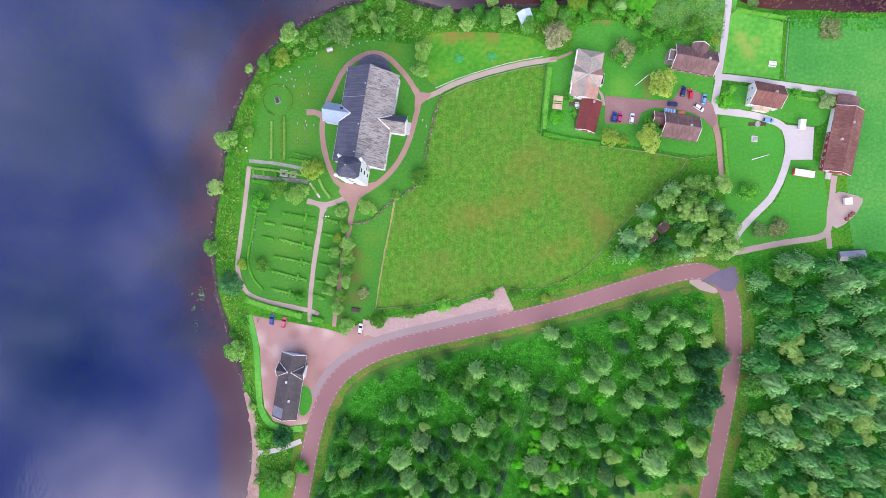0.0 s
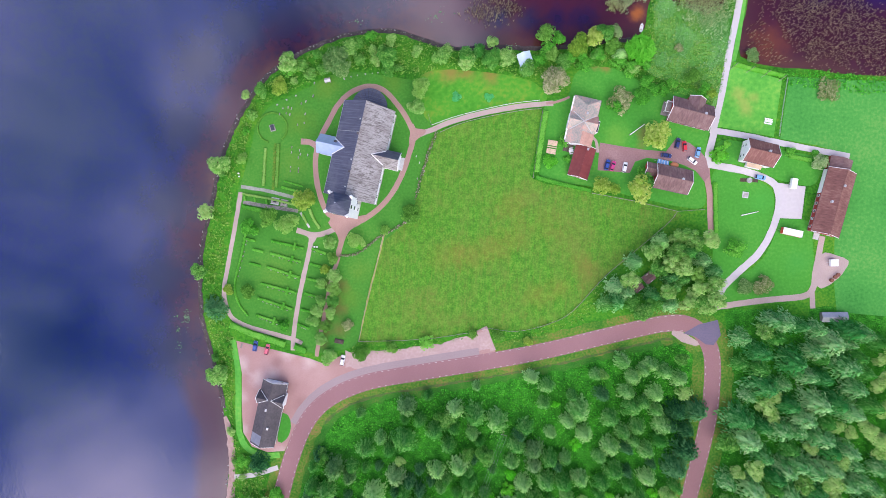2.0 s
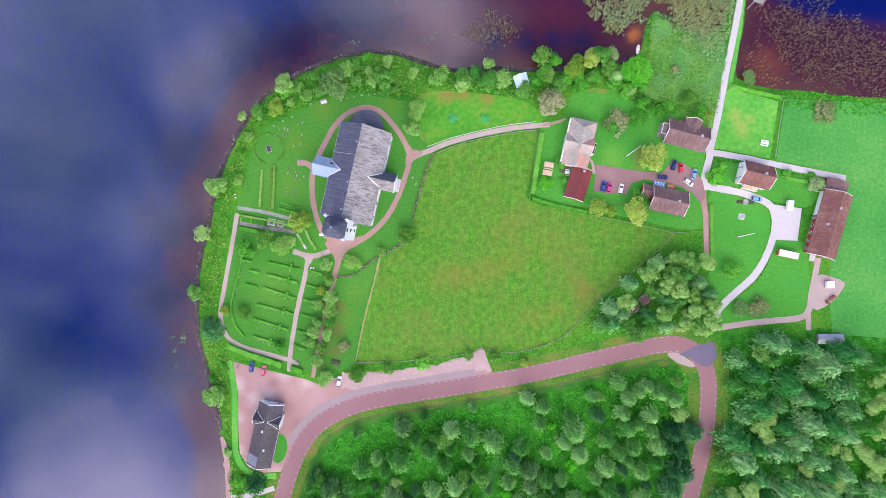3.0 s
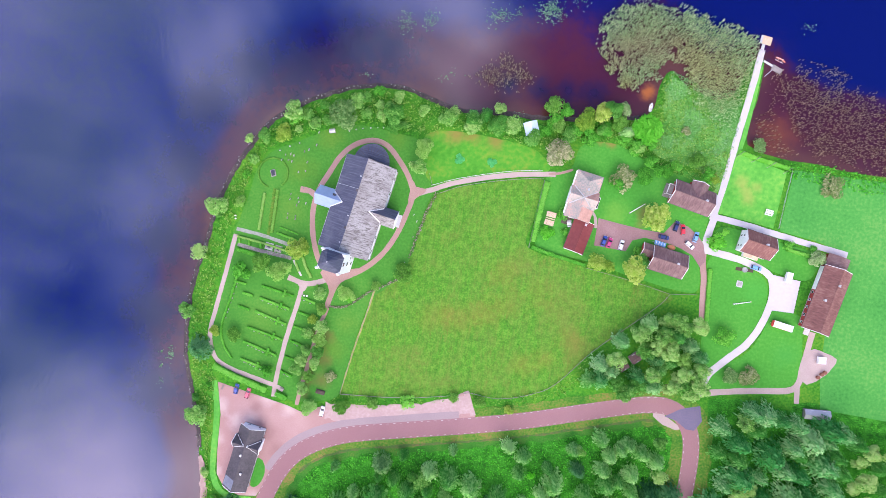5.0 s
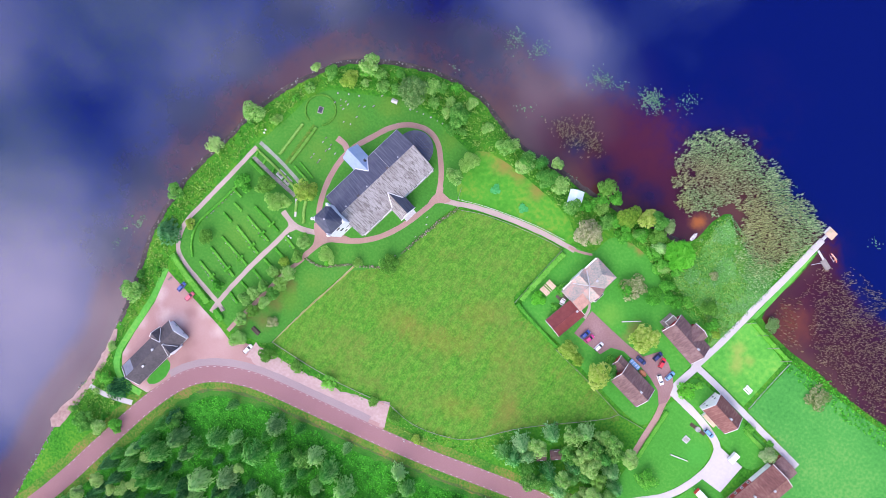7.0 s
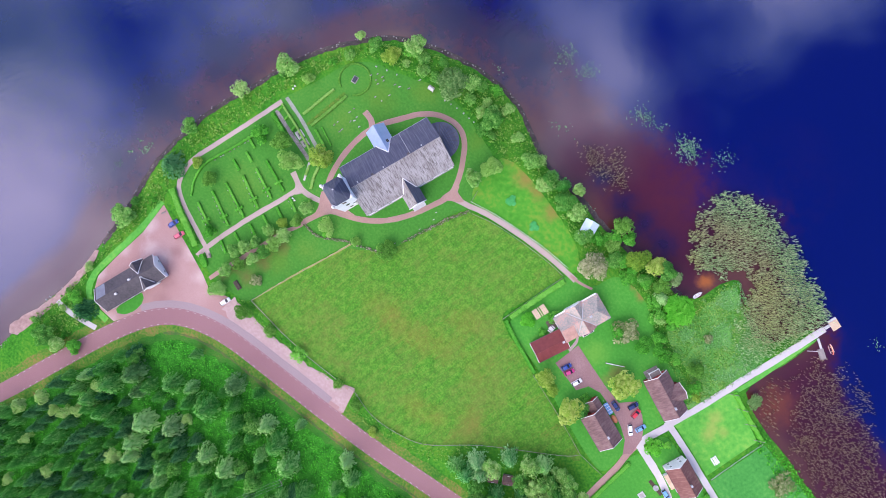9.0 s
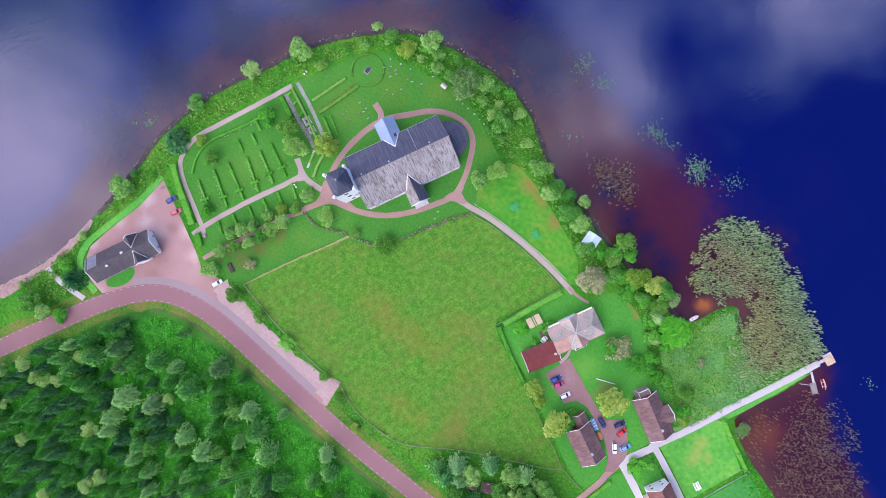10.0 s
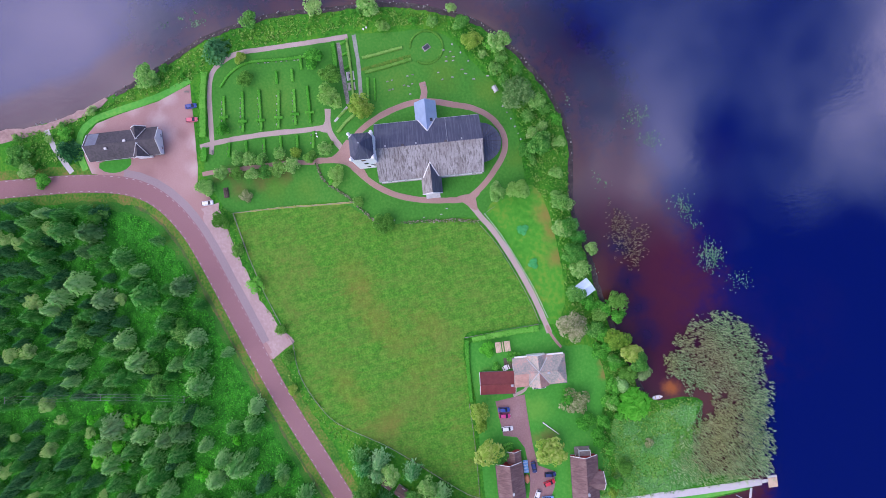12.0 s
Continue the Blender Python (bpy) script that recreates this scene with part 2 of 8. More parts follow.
def meadow_material():
    """Mown meadow: fine mottling, long mower streaks and wide yellowed patches."""
    m = mat("meadow_grass", [(0.0209, 0.125, 0.0119), (0.0671, 0.249, 0.0227), (0.156, 0.368, 0.0443)], spec=0.04, fine=1.3, coarse=0.4, bump=0.15, contrast=(0.29, 0.71))
    nt = m.node_tree
    bsdf = nt.nodes["Principled BSDF"]
    base = bsdf.inputs["Base Color"].links[0].from_socket
    co = nt.nodes.new("ShaderNodeTexCoord")
    for scale, stretch, turn, lo, hi, colour, amount in ((0.020, (1, 1, 1), 0, 0.50, 0.66, (0.19, 0.20, 0.05), 0.38), (0.035, (1, 1, 1), 30, 0.53, 0.68, (0.22, 0.145, 0.05), 0.36), (0.16, (1.0, 0.45, 1.0), -50, 0.44, 0.66, (0.15, 0.19, 0.045), 0.42), (0.9, (1.0, 0.12, 1.0), -24, 0.50, 0.66, (0.20, 0.20, 0.045), 0.32), (0.10, (1.0, 0.5, 1.0), -35, 0.55, 0.70, (0.21, 0.135, 0.045), 0.45), (0.55, (1, 0.5, 1), -40, 0.56, 0.70, (0.025, 0.12, 0.015), 0.5), (1.6, (1.0, 0.1, 1.0), 38, 0.55, 0.66, (0.24, 0.30, 0.07), 0.35), (0.8, (1.0, 0.07, 1.0), -62, 0.52, 0.66, (0.03, 0.14, 0.02), 0.4), (0.22, (0.35, 1.0, 1.0), 20, 0.56, 0.72, (0.03, 0.14, 0.015), 0.35)):
        mp, noi, rp, mx = nt.nodes.new("ShaderNodeMapping"), nt.nodes.new("ShaderNodeTexNoise"), nt.nodes.new("ShaderNodeMapRange"), nt.nodes.new("ShaderNodeMix")
        mp.inputs["Scale"].default_value, mp.inputs["Rotation"].default_value = stretch, (0, 0, radians(turn))
        noi.inputs["Scale"].default_value, noi.inputs["Detail"].default_value, noi.inputs["Roughness"].default_value = scale, 10, 0.78
        rp.inputs["From Min"].default_value, rp.inputs["From Max"].default_value, rp.inputs["To Max"].default_value = lo, hi, amount
        mx.data_type = "RGBA"
        mx.inputs[7].default_value = (*colour, 1)
        nt.links.new(co.outputs["Object"], mp.inputs[0]); nt.links.new(mp.outputs[0], noi.inputs["Vector"])
        nt.links.new(noi.outputs["Fac"], rp.inputs["Value"]); nt.links.new(rp.outputs[0], mx.inputs[0]); nt.links.new(base, mx.inputs[6])
        base = mx.outputs[2]
    nt.links.new(base, bsdf.inputs["Base Color"])
    return m


M_MEADOW = meadow_material()
for x, y in ((114, 164), (150, 155), (170, 151), (91, 168), (128, 165), (105, 165), (120, 178), (142, 169), (83, 178), (62, 176), (82, 200), (100, 184), (128, 190), (44, 172)):
    tint_patch(M_WATER, x, y, 20.0, (0.0004, 0.0025, 0.078), 0.95)
for x, y in ((-66, 113), (-46, 124), (-30, 126), (-88, 108), (-106, 92), (-112, 62), (-116, 30), (-116, -4), (-110, -36)):
    tint_patch(M_WATER, x, y, 23.0, (0.010, 0.006, 0.034), 0.9)
for x, y in ((118, 176), (160, 174), (190, 168)):
    tint_patch(M_WATER, x, y, 34.0, (0.0004, 0.0025, 0.078), 0.97)
# grey cloud reflection on the western lake, painted into the water colour
for x, y in ((-172, 60), (-176, -40), (-160, 140)):
    tint_patch(M_WATER, x, y, 62.0, (0.006, 0.014, 0.050), 0.8)
for x, y, reach in ((42, 134, 24), (27, 135, 20), (49, 143, 18), (14, 129, 18), (54, 132, 18), (2, 124, 14)):
    tint_patch(M_WATER, x, y, reach, (0.066, 0.011, 0.020), 0.6)
# dark reflection of the shore trees, painted into the water colour
for x, y, reach in ((61, 120, 9), (50, 119, 9), (38, 118, 9), (24, 118, 8)):
    tint_patch(M_WATER, x, y, reach, (0.012, 0.006, 0.040), 0.8)
tint_patch(M_WATER, 83.8, 123.4, 5.0, (0.34, 0.11, 0.02), 0.85)
tint_patch(M_WATER, 141.0, 112.9, 14.0, (0.17, 0.05, 0.02), 0.75)
for x, y, reach in ((62, 24, 15), (40, 42, 10), (72, 8, 9)):
    tint_patch(M_MEADOW, x, y, reach, (0.21, 0.15, 0.05), 0.28)
for x, y, reach, amount in ((4, 12, 9, 0.16), (11, 15, 10, 0.2), (19, 14, 11, 0.22), (29, 18, 11, 0.24), (38, 23, 10, 0.2), (48, -2, 8, 0.25), (57, 2, 8, 0.25), (67, 12, 9, 0.22), (34, 36, 11, 0.2), (50, 30, 11, 0.16)):
    tint_patch(M_MEADOW, x, y, reach, (0.28, 0.15, 0.045), amount)
for x, y, reach in ((-44.2, -23, 5), (-44, -16, 5), (-37.5, -13, 6), (-38.5, -3, 6), (-37.5, -22, 6), (-41.6, -9.7, 5), (-43, -2, 4), (-44.7, -29, 4)):
    tint_patch(M_CHURCHLAWN, x, y, reach, (0.16, 0.11, 0.045), 0.6)
for x, y, reach, amount in ((-60, 68, 12, 0.3), (-50, 84, 9, 0.35), (-20, 88, 8, 0.3), (-62, 50, 9, 0.2), (-66, 0, 14, 0.15), (-34, -8, 9, 0.3), (-30, 4, 8, 0.25)):
    tint_patch(M_CHURCHLAWN, x, y, reach, (0.16, 0.24, 0.03), amount)
for x, y, reach in ((-6, 94, 5), (4, 93, 7), (12, 94, 6), (22, 93, 6)):
    tint_patch(M_LANELAWN, x, y, reach, (0.30, 0.17, 0.06), 0.7)
for x, y, reach, colour, amount in ((90.4, 71.8, 5, (0.24, 0.17, 0.06), 0.6), (89.6, 66.5, 4, (0.22, 0.18, 0.06), 0.5), (78, 70, 8, (0.16, 0.36, 0.05), 0.5), (67, 101, 4, (0.30, 0.15, 0.06), 0.7), (72, 99.5, 4, (0.30, 0.15, 0.06), 0.7), (142, 45, 9, (0.06, 0.34, 0.05), 0.5), (160, 20, 9, (0.05, 0.30, 0.05), 0.5)):
    tint_patch(M_LAWN, x, y, reach, colour, amount)
M_FOREST = mat("forest_floor", [(0.012, 0.09, 0.0096), (0.0312, 0.222, 0.018), (0.078, 0.384, 0.036)], spec=0.04, fine=1.8, coarse=0.3, bump=0.3, contrast=(0.36, 0.66))
M_VERGE = mat("verge_grass", [(0.035, 0.16, 0.02), (0.10, 0.22, 0.03), (0.24, 0.19, 0.06)], spec=0.04, fine=1.1, coarse=0.10, bump=0.15, contrast=(0.38, 0.64))
M_ROUGHVERGE = mat("rough_verge_grass", [(0.02, 0.13, 0.016), (0.045, 0.20, 0.025), (0.13, 0.18, 0.04)], spec=0.04, fine=1.8, coarse=0.14, bump=0.15, contrast=(0.34, 0.70))
M_SAND = mat("beach_sand", [(0.27, 0.17, 0.15), (0.46, 0.32, 0.28)], fine=0.8, coarse=0.1, bump=0.05)
M_ROAD = mat("red_asphalt", [(0.24, 0.12, 0.13), (0.29, 0.155, 0.16), (0.35, 0.20, 0.205)], fine=2.5, coarse=0.04, rough=0.9, contrast=(0.16, 0.84))
M_OLDROAD = mat("grey_asphalt", [(0.27, 0.205, 0.21), (0.36, 0.285, 0.285)], fine=2.0, coarse=0.07, rough=0.9, contrast=(0.2, 0.8))
M_BLUEROAD = mat("new_asphalt", [(0.12, 0.11, 0.17), (0.17, 0.14, 0.20)], fine=1.5, coarse=0.1, rough=0.85)
M_GRAVEL = mat("red_gravel", [(0.31, 0.17, 0.16), (0.385, 0.23, 0.21), (0.50, 0.35, 0.32)], fine=3.5, coarse=0.06, contrast=(0.18, 0.80))
for x, y, reach in ((-78, -69, 5), (-79.5, -54, 5), (-79.5, -40, 6), (-59.5, -33, 6), (-50, -37, 5), (-60, -78, 5), (-72, -46, 6), (-66, -44, 5)):
    tint_patch(M_GRAVEL, x, y, reach, (0.56, 0.45, 0.42), 0.6)
for x, y, reach in ((-60, -48, 7), (-52, -56, 6), (-64, -38, 4)):
    tint_patch(M_GRAVEL, x, y, reach, (0.27, 0.145, 0.135), 0.6)
M_PATH = mat("pale_gravel", [(0.33, 0.25, 0.225), (0.42, 0.325, 0.295), (0.50, 0.40, 0.37)], fine=3.0, coarse=0.12, contrast=(0.2, 0.8))
M_PINKPATH = mat("pink_gravel", [(0.292, 0.167, 0.146), (0.367, 0.227, 0.194), (0.464, 0.313, 0.27)], fine=3.0, coarse=0.12, contrast=(0.2, 0.8))
M_PALEPINK = mat("pale_pink_gravel", [(0.34, 0.23, 0.215), (0.43, 0.305, 0.285), (0.56, 0.44, 0.415)], fine=0.9, coarse=0.12, contrast=(0.16, 0.84))
M_PAVED = mat("pale_concrete", [(0.46, 0.43, 0.43), (0.56, 0.53, 0.525)], fine=0.8, coarse=0.1, bump=0.01, contrast=(0.2, 0.8))
M_PAINT = mat("road_paint", [(0.44, 0.40, 0.39), (0.62, 0.58, 0.56)], fine=5, coarse=0.8)
M_WHITE = mat("white_render", [(0.74, 0.74, 0.74), (0.86, 0.86, 0.85)], fine=1.5, coarse=0.3)
M_TRIM = mat("white_paint", [(0.70, 0.70, 0.70), (0.85, 0.85, 0.84)], fine=3, coarse=0.5, rough=0.5)
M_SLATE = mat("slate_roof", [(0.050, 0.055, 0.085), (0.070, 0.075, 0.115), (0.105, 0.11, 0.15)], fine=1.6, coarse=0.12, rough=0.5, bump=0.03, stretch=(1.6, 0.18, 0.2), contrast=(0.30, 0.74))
# Paler copy of slate_roof: brighter light painted into its base; the streaks are weathering.
M_LITSLATE = mat("lit_weathered_slate_roof", [(0.25, 0.235, 0.225), (0.34, 0.32, 0.31), (0.42, 0.40, 0.395)], fine=1.6, coarse=0.2, rough=0.8, bump=0.03, contrast=(0.25, 0.75))


def streaks(m, layers):
    """Stains that run down a roof slope: scale, stretch, from, to, colour and strength of each layer."""
    nt = m.node_tree
    bsdf = nt.nodes["Principled BSDF"]
    co = nt.nodes.new("ShaderNodeTexCoord")
    for scale, stretch, lo, hi, colour, amount in layers:
        base = bsdf.inputs["Base Color"].links[0].from_socket
        mp, noi, rp, mx = (nt.nodes.new("ShaderNode" + k) for k in ("Mapping", "TexNoise", "MapRange", "Mix"))
        mp.inputs["Scale"].default_value = stretch
        noi.inputs["Scale"].default_value, noi.inputs["Detail"].default_value, noi.inputs["Roughness"].default_value = scale, 5, 0.6
        rp.inputs["From Min"].default_value, rp.inputs["From Max"].default_value, rp.inputs["To Max"].default_value = lo, hi, amount
        mx.data_type = "RGBA"
        mx.inputs[7].default_value = (*colour, 1)
        nt.links.new(co.outputs["Object"], mp.inputs[0]); nt.links.new(mp.outputs[0], noi.inputs["Vector"])
        nt.links.new(noi.outputs["Fac"], rp.inputs["Value"]); nt.links.new(rp.outputs[0], mx.inputs[0]); nt.links.new(base, mx.inputs[6])
        nt.links.new(mx.outputs[2], bsdf.inputs["Base Color"])


streaks(M_LITSLATE, ((1.0, (2.2, 0.35, 0.3), 0.50, 0.60, (0.10, 0.085, 0.08), 0.75), (0.9, (3.5, 0.08, 0.08), 0.52, 0.62, (0.14, 0.12, 0.11), 0.5), (0.16, (1, 1, 1), 0.50, 0.66, (0.15, 0.125, 0.12), 0.45)))
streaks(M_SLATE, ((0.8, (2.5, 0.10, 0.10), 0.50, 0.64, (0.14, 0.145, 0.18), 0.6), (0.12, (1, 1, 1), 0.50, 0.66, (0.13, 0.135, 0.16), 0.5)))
M_BLUETIN = mat("pale_blue_sheet_roof", [(0.36, 0.46, 0.66), (0.46, 0.56, 0.76)], fine=0.7, coarse=0.2, rough=0.35, metal=0.3)
M_BROWNTILE = mat("brown_tile_roof", [(0.11, 0.062, 0.062), (0.175, 0.105, 0.10), (0.25, 0.165, 0.155)], fine=0.9, coarse=0.15, bump=0.04, stretch=(1.8, 0.6, 0.5))
M_REDTILE = mat("red_brown_tile_roof", [(0.13, 0.055, 0.05), (0.20, 0.09, 0.075), (0.29, 0.16, 0.125)], fine=0.9, coarse=0.12, bump=0.04, stretch=(1.8, 0.6, 0.5))
M_GREYTILE = mat("patched_grey_tile_roof", [(0.25, 0.26, 0.225), (0.37, 0.335, 0.285), (0.56, 0.35, 0.28)], fine=1.8, coarse=0.22, bump=0.04, stretch=(1.0, 1.0, 0.5), contrast=(0.38, 0.60))
M_PINKTILE = mat("salmon_tile_roof", [(0.30, 0.20, 0.17), (0.46, 0.26, 0.20), (0.56, 0.36, 0.29)], fine=0.9, coarse=0.25, bump=0.04)
M_MOSSSTONE = mat("mossy_stone", [(0.06, 0.14, 0.03), (0.17, 0.17, 0.09), (0.32, 0.28, 0.22)], fine=1.2, coarse=0.3, bump=0.05, island=0.6)
M_REDTIN = mat("red_sheet_roof", [(0.15, 0.03, 0.03), (0.22, 0.05, 0.045)], fine=0.8, coarse=0.15, rough=0.5)
M_DARKROOF = mat("dark_felt_roof", [(0.05, 0.045, 0.05), (0.085, 0.075, 0.08), (0.12, 0.105, 0.11)], fine=1.2, coarse=0.12, rough=0.75, bump=0.02)
M_REDWOOD = mat("red_painted_boards", [(0.26, 0.035, 0.03), (0.36, 0.06, 0.05)], fine=3, coarse=0.4, stretch=(6, 6, 0.4))
M_GREYWOOD = mat("weathered_wood", [(0.20, 0.18, 0.16), (0.34, 0.31, 0.28)], fine=3, coarse=0.5, stretch=(5, 5, 0.5))
M_PALEWOOD = mat("pale_wood", [(0.50, 0.36, 0.24), (0.64, 0.50, 0.36)], fine=3, coarse=0.5, stretch=(5, 0.5, 1))
M_STONE = mat("grey_stone", [(0.16, 0.15, 0.14), (0.30, 0.28, 0.26), (0.40, 0.38, 0.36)], fine=1.5, coarse=0.3, bump=0.05, spread=0.3)
M_PALESTONE = mat("pale_stone", [(0.36, 0.36, 0.36), (0.58, 0.58, 0.57)], fine=3, coarse=0.5, spread=0.3)
M_DARKSTONE = mat("dark_polished_stone", [(0.03, 0.035, 0.05), (0.06, 0.065, 0.08)], fine=4, coarse=0.8, rough=0.3)
M_GLASS = mat("window_glass", [(0.02, 0.025, 0.03), (0.035, 0.04, 0.05)], fine=0.5, coarse=0.5, rough=0.05, spec=0.6)
M_RUBBER = mat("tyre_rubber", [(0.015, 0.015, 0.015), (0.03, 0.03, 0.03)], fine=8, coarse=1)
M_STEEL = mat("galvanised_steel", [(0.40, 0.41, 0.42), (0.55, 0.56, 0.57)], fine=3, coarse=0.5, rough=0.45, metal=0.6)
M_WIRE = mat("dull_wire", [(0.20, 0.22, 0.21), (0.30, 0.32, 0.31)], fine=2, coarse=0.5, rough=0.7)
M_BARK = mat("bark", [(0.06, 0.045, 0.035), (0.14, 0.11, 0.09)], fine=3, coarse=0.5, bump=0.03)


def leaves(name, colours, spread=0.5, island=0.35):
    m = mat(name, colours, fine=0.5, coarse=0.2, rough=0.75, spread=spread, island=island, spec=0.05, contrast=(0.15, 0.85))
    nt = m.node_tree
    bsdf, out = nt.nodes["Principled BSDF"], nt.nodes["Material Output"]
    thin, mix = nt.nodes.new("ShaderNodeBsdfTranslucent"), nt.nodes.new("ShaderNodeMixShader")
    mix.inputs[0].default_value = 0.4
    nt.links.new(bsdf.inputs["Base Color"].links[0].from_socket, thin.inputs["Color"])
    nt.links.new(bsdf.outputs[0], mix.inputs[1]); nt.links.new(thin.outputs[0], mix.inputs[2])
    nt.links.new(mix.outputs[0], out.inputs["Surface"])
    return m


L_PINE = leaves("pine_foliage", [(0.06, 0.33, 0.05), (0.215, 0.56, 0.135), (0.45, 0.74, 0.28)], 0.7, 0.6)
L_FIR = leaves("fir_foliage", [(0.04, 0.29, 0.06), (0.16, 0.50, 0.15), (0.42, 0.70, 0.31)], 0.7, 0.6)
L_GREYPINE = leaves("grey_pine_foliage", [(0.103, 0.29, 0.08), (0.232, 0.47, 0.16), (0.413, 0.63, 0.272)], 0.5, 0.6)
L_SAPLING = leaves("sapling_foliage", [(0.05, 0.50, 0.02), (0.14, 0.72, 0.04), (0.32, 0.80, 0.10)], 0.4, 0.5)
L_SPRUCE = leaves("spruce_foliage", [(0.02, 0.12, 0.04), (0.055, 0.24, 0.075), (0.14, 0.38, 0.14)], 0.5, 0.6)
L_BIRCH = leaves("birch_foliage", [(0.07, 0.31, 0.045), (0.23, 0.54, 0.11), (0.49, 0.70, 0.25)], 0.6, 0.55)
L_YELLOW = leaves("turning_foliage", [(0.14, 0.33, 0.035), (0.31, 0.51, 0.07), (0.53, 0.65, 0.17)], 0.5, 0.5)
L_BRIGHT = leaves("bright_foliage", [(0.05, 0.38, 0.02), (0.14, 0.58, 0.05), (0.30, 0.70, 0.12)])
L_OLIVE = leaves("olive_foliage", [(0.0774, 0.27, 0.032), (0.181, 0.45, 0.072), (0.344, 0.6, 0.152)], 0.6, 0.5)
L_GREY = leaves("greyish_foliage", [(0.11, 0.27, 0.07), (0.26, 0.45, 0.15), (0.46, 0.60, 0.30)], 0.5, 0.6)
L_BROWN = leaves("brownish_foliage", [(0.15, 0.25, 0.07), (0.33, 0.39, 0.17), (0.55, 0.53, 0.33)], 0.5, 0.7)
L_HEDGE = leaves("hedge_foliage", [(0.0482, 0.291, 0.0269), (0.106, 0.47, 0.0493), (0.241, 0.627, 0.0986)], spread=0.3, island=0.6)
L_UNDER = leaves("undergrowth_foliage", [(0.024, 0.27, 0.02), (0.07, 0.49, 0.036), (0.18, 0.66, 0.068)], spread=0.0, island=0.7)
L_REED = leaves("reed_stems", [(0.18, 0.40, 0.15), (0.46, 0.72, 0.34), (0.76, 0.86, 0.52)], spread=0.0, island=0.9)
for x, y, reach, colour in ((70, 138, 13, (0.56, 0.50, 0.28)), (80, 143, 12, (0.62, 0.58, 0.34)), (92, 144, 12, (0.54, 0.48, 0.28)), (103, 139, 15, (0.66, 0.64, 0.30)), (114, 132, 16, (0.62, 0.66, 0.30)), (62, 131, 10, (0.66, 0.70, 0.28)), (74, 124, 10, (0.66, 0.68, 0.28))):
    tint_patch(L_REED, x, y, reach, colour, 0.62)
L_WEED = leaves("shore_weeds", [(0.045, 0.22, 0.025), (0.15, 0.41, 0.05), (0.36, 0.53, 0.14)], spread=0.0, island=0.75)
L_REDREED = leaves("brown_reed_stems", [(0.20, 0.15, 0.075), (0.37, 0.30, 0.16), (0.56, 0.48, 0.29)], spread=0.0, island=0.9)
L_OLIVEREED = leaves("olive_reed_stems", [(0.24, 0.26, 0.10), (0.48, 0.48, 0.22), (0.68, 0.66, 0.36)], spread=0.0, island=0.9)
L_PAD = leaves("lily_pads", [(0.06, 0.21, 0.07), (0.15, 0.35, 0.14), (0.30, 0.47, 0.26)], spread=0.0, island=0.9)


# ======== building blocks ========
def part(name, bm, material, parent=None, label=""):
    me = bpy.data.meshes.new(name)
    bm.to_mesh(me)
    bm.free()
    me.materials.append(material)
    ob = new(name, me)
    if parent:
        ob.parent = parent
    return tagged(ob, label)


def thing(name, x, y, turn=0.0, z=0.0, label="", category="", group="", kind=""):
    ob = new(name)
    ob.empty_display_size = 0.5
    ob.matrix_basis = pose(x, y, z, 0, 0, turn)
    return tagged(ob, label, category, group, kind)


def box(bm, cx, cy, z0, sx, sy, h, turn=0.0, taper=1.0, bevel=0.0):
    """A box that stands on z0."""
    m = Matrix.Translation((cx, cy, 0)) @ Matrix.Rotation(radians(turn), 4, "Z")
    low = [bm.verts.new(m @ Vector((a * sx / 2, b * sy / 2, z0))) for a, b in ((-1, -1), (1, -1), (1, 1), (-1, 1))]
    top = [bm.verts.new(m @ Vector((a * sx / 2 * taper, b * sy / 2 * taper, z0 + h))) for a, b in ((-1, -1), (1, -1), (1, 1), (-1, 1))]
    fs = [bm.faces.new(low[::-1]), bm.faces.new(top)] + [bm.faces.new((low[i], low[(i + 1) % 4], top[(i + 1) % 4], top[i])) for i in range(4)]
    if bevel:
        bmesh.ops.bevel(bm, geom=list({e for f in fs for e in f.edges}), offset=bevel, segments=2, profile=0.6, affect="EDGES")
    return bm


def tube(bm, a, b, r0, r1=None, n=8):
    """A round bar from a to b."""
    a, b = Vector(a), Vector(b)
    q = (b - a).to_track_quat("Z", "Y").to_matrix()
    r1 = r0 if r1 is None else r1
    rings = [[bm.verts.new(p + q @ Vector((r * math.cos(2 * math.pi * i / n), r * math.sin(2 * math.pi * i / n), 0))) for i in range(n)] for p, r in ((a, r0), (b, r1))]
    for i in range(n):
        bm.faces.new((rings[0][i], rings[0][(i + 1) % n], rings[1][(i + 1) % n], rings[1][i]))
    bm.faces.new(rings[0][::-1]), bm.faces.new(rings[1])
    return bm


def lathe(bm, profile, n=16, cx=0.0, cy=0.0):
    rings = [[bm.verts.new((cx + r * math.cos(2 * math.pi * i / n), cy + r * math.sin(2 * math.pi * i / n), z)) for i in range(n)] for r, z in profile]
    for lo, hi in zip(rings, rings[1:]):
        for i in range(n):
            bm.faces.new((lo[i], lo[(i + 1) % n], hi[(i + 1) % n], hi[i]))
    bm.faces.new(rings[0][::-1]), bm.faces.new(rings[-1])
    return bm


def B():
    return bmesh.new()


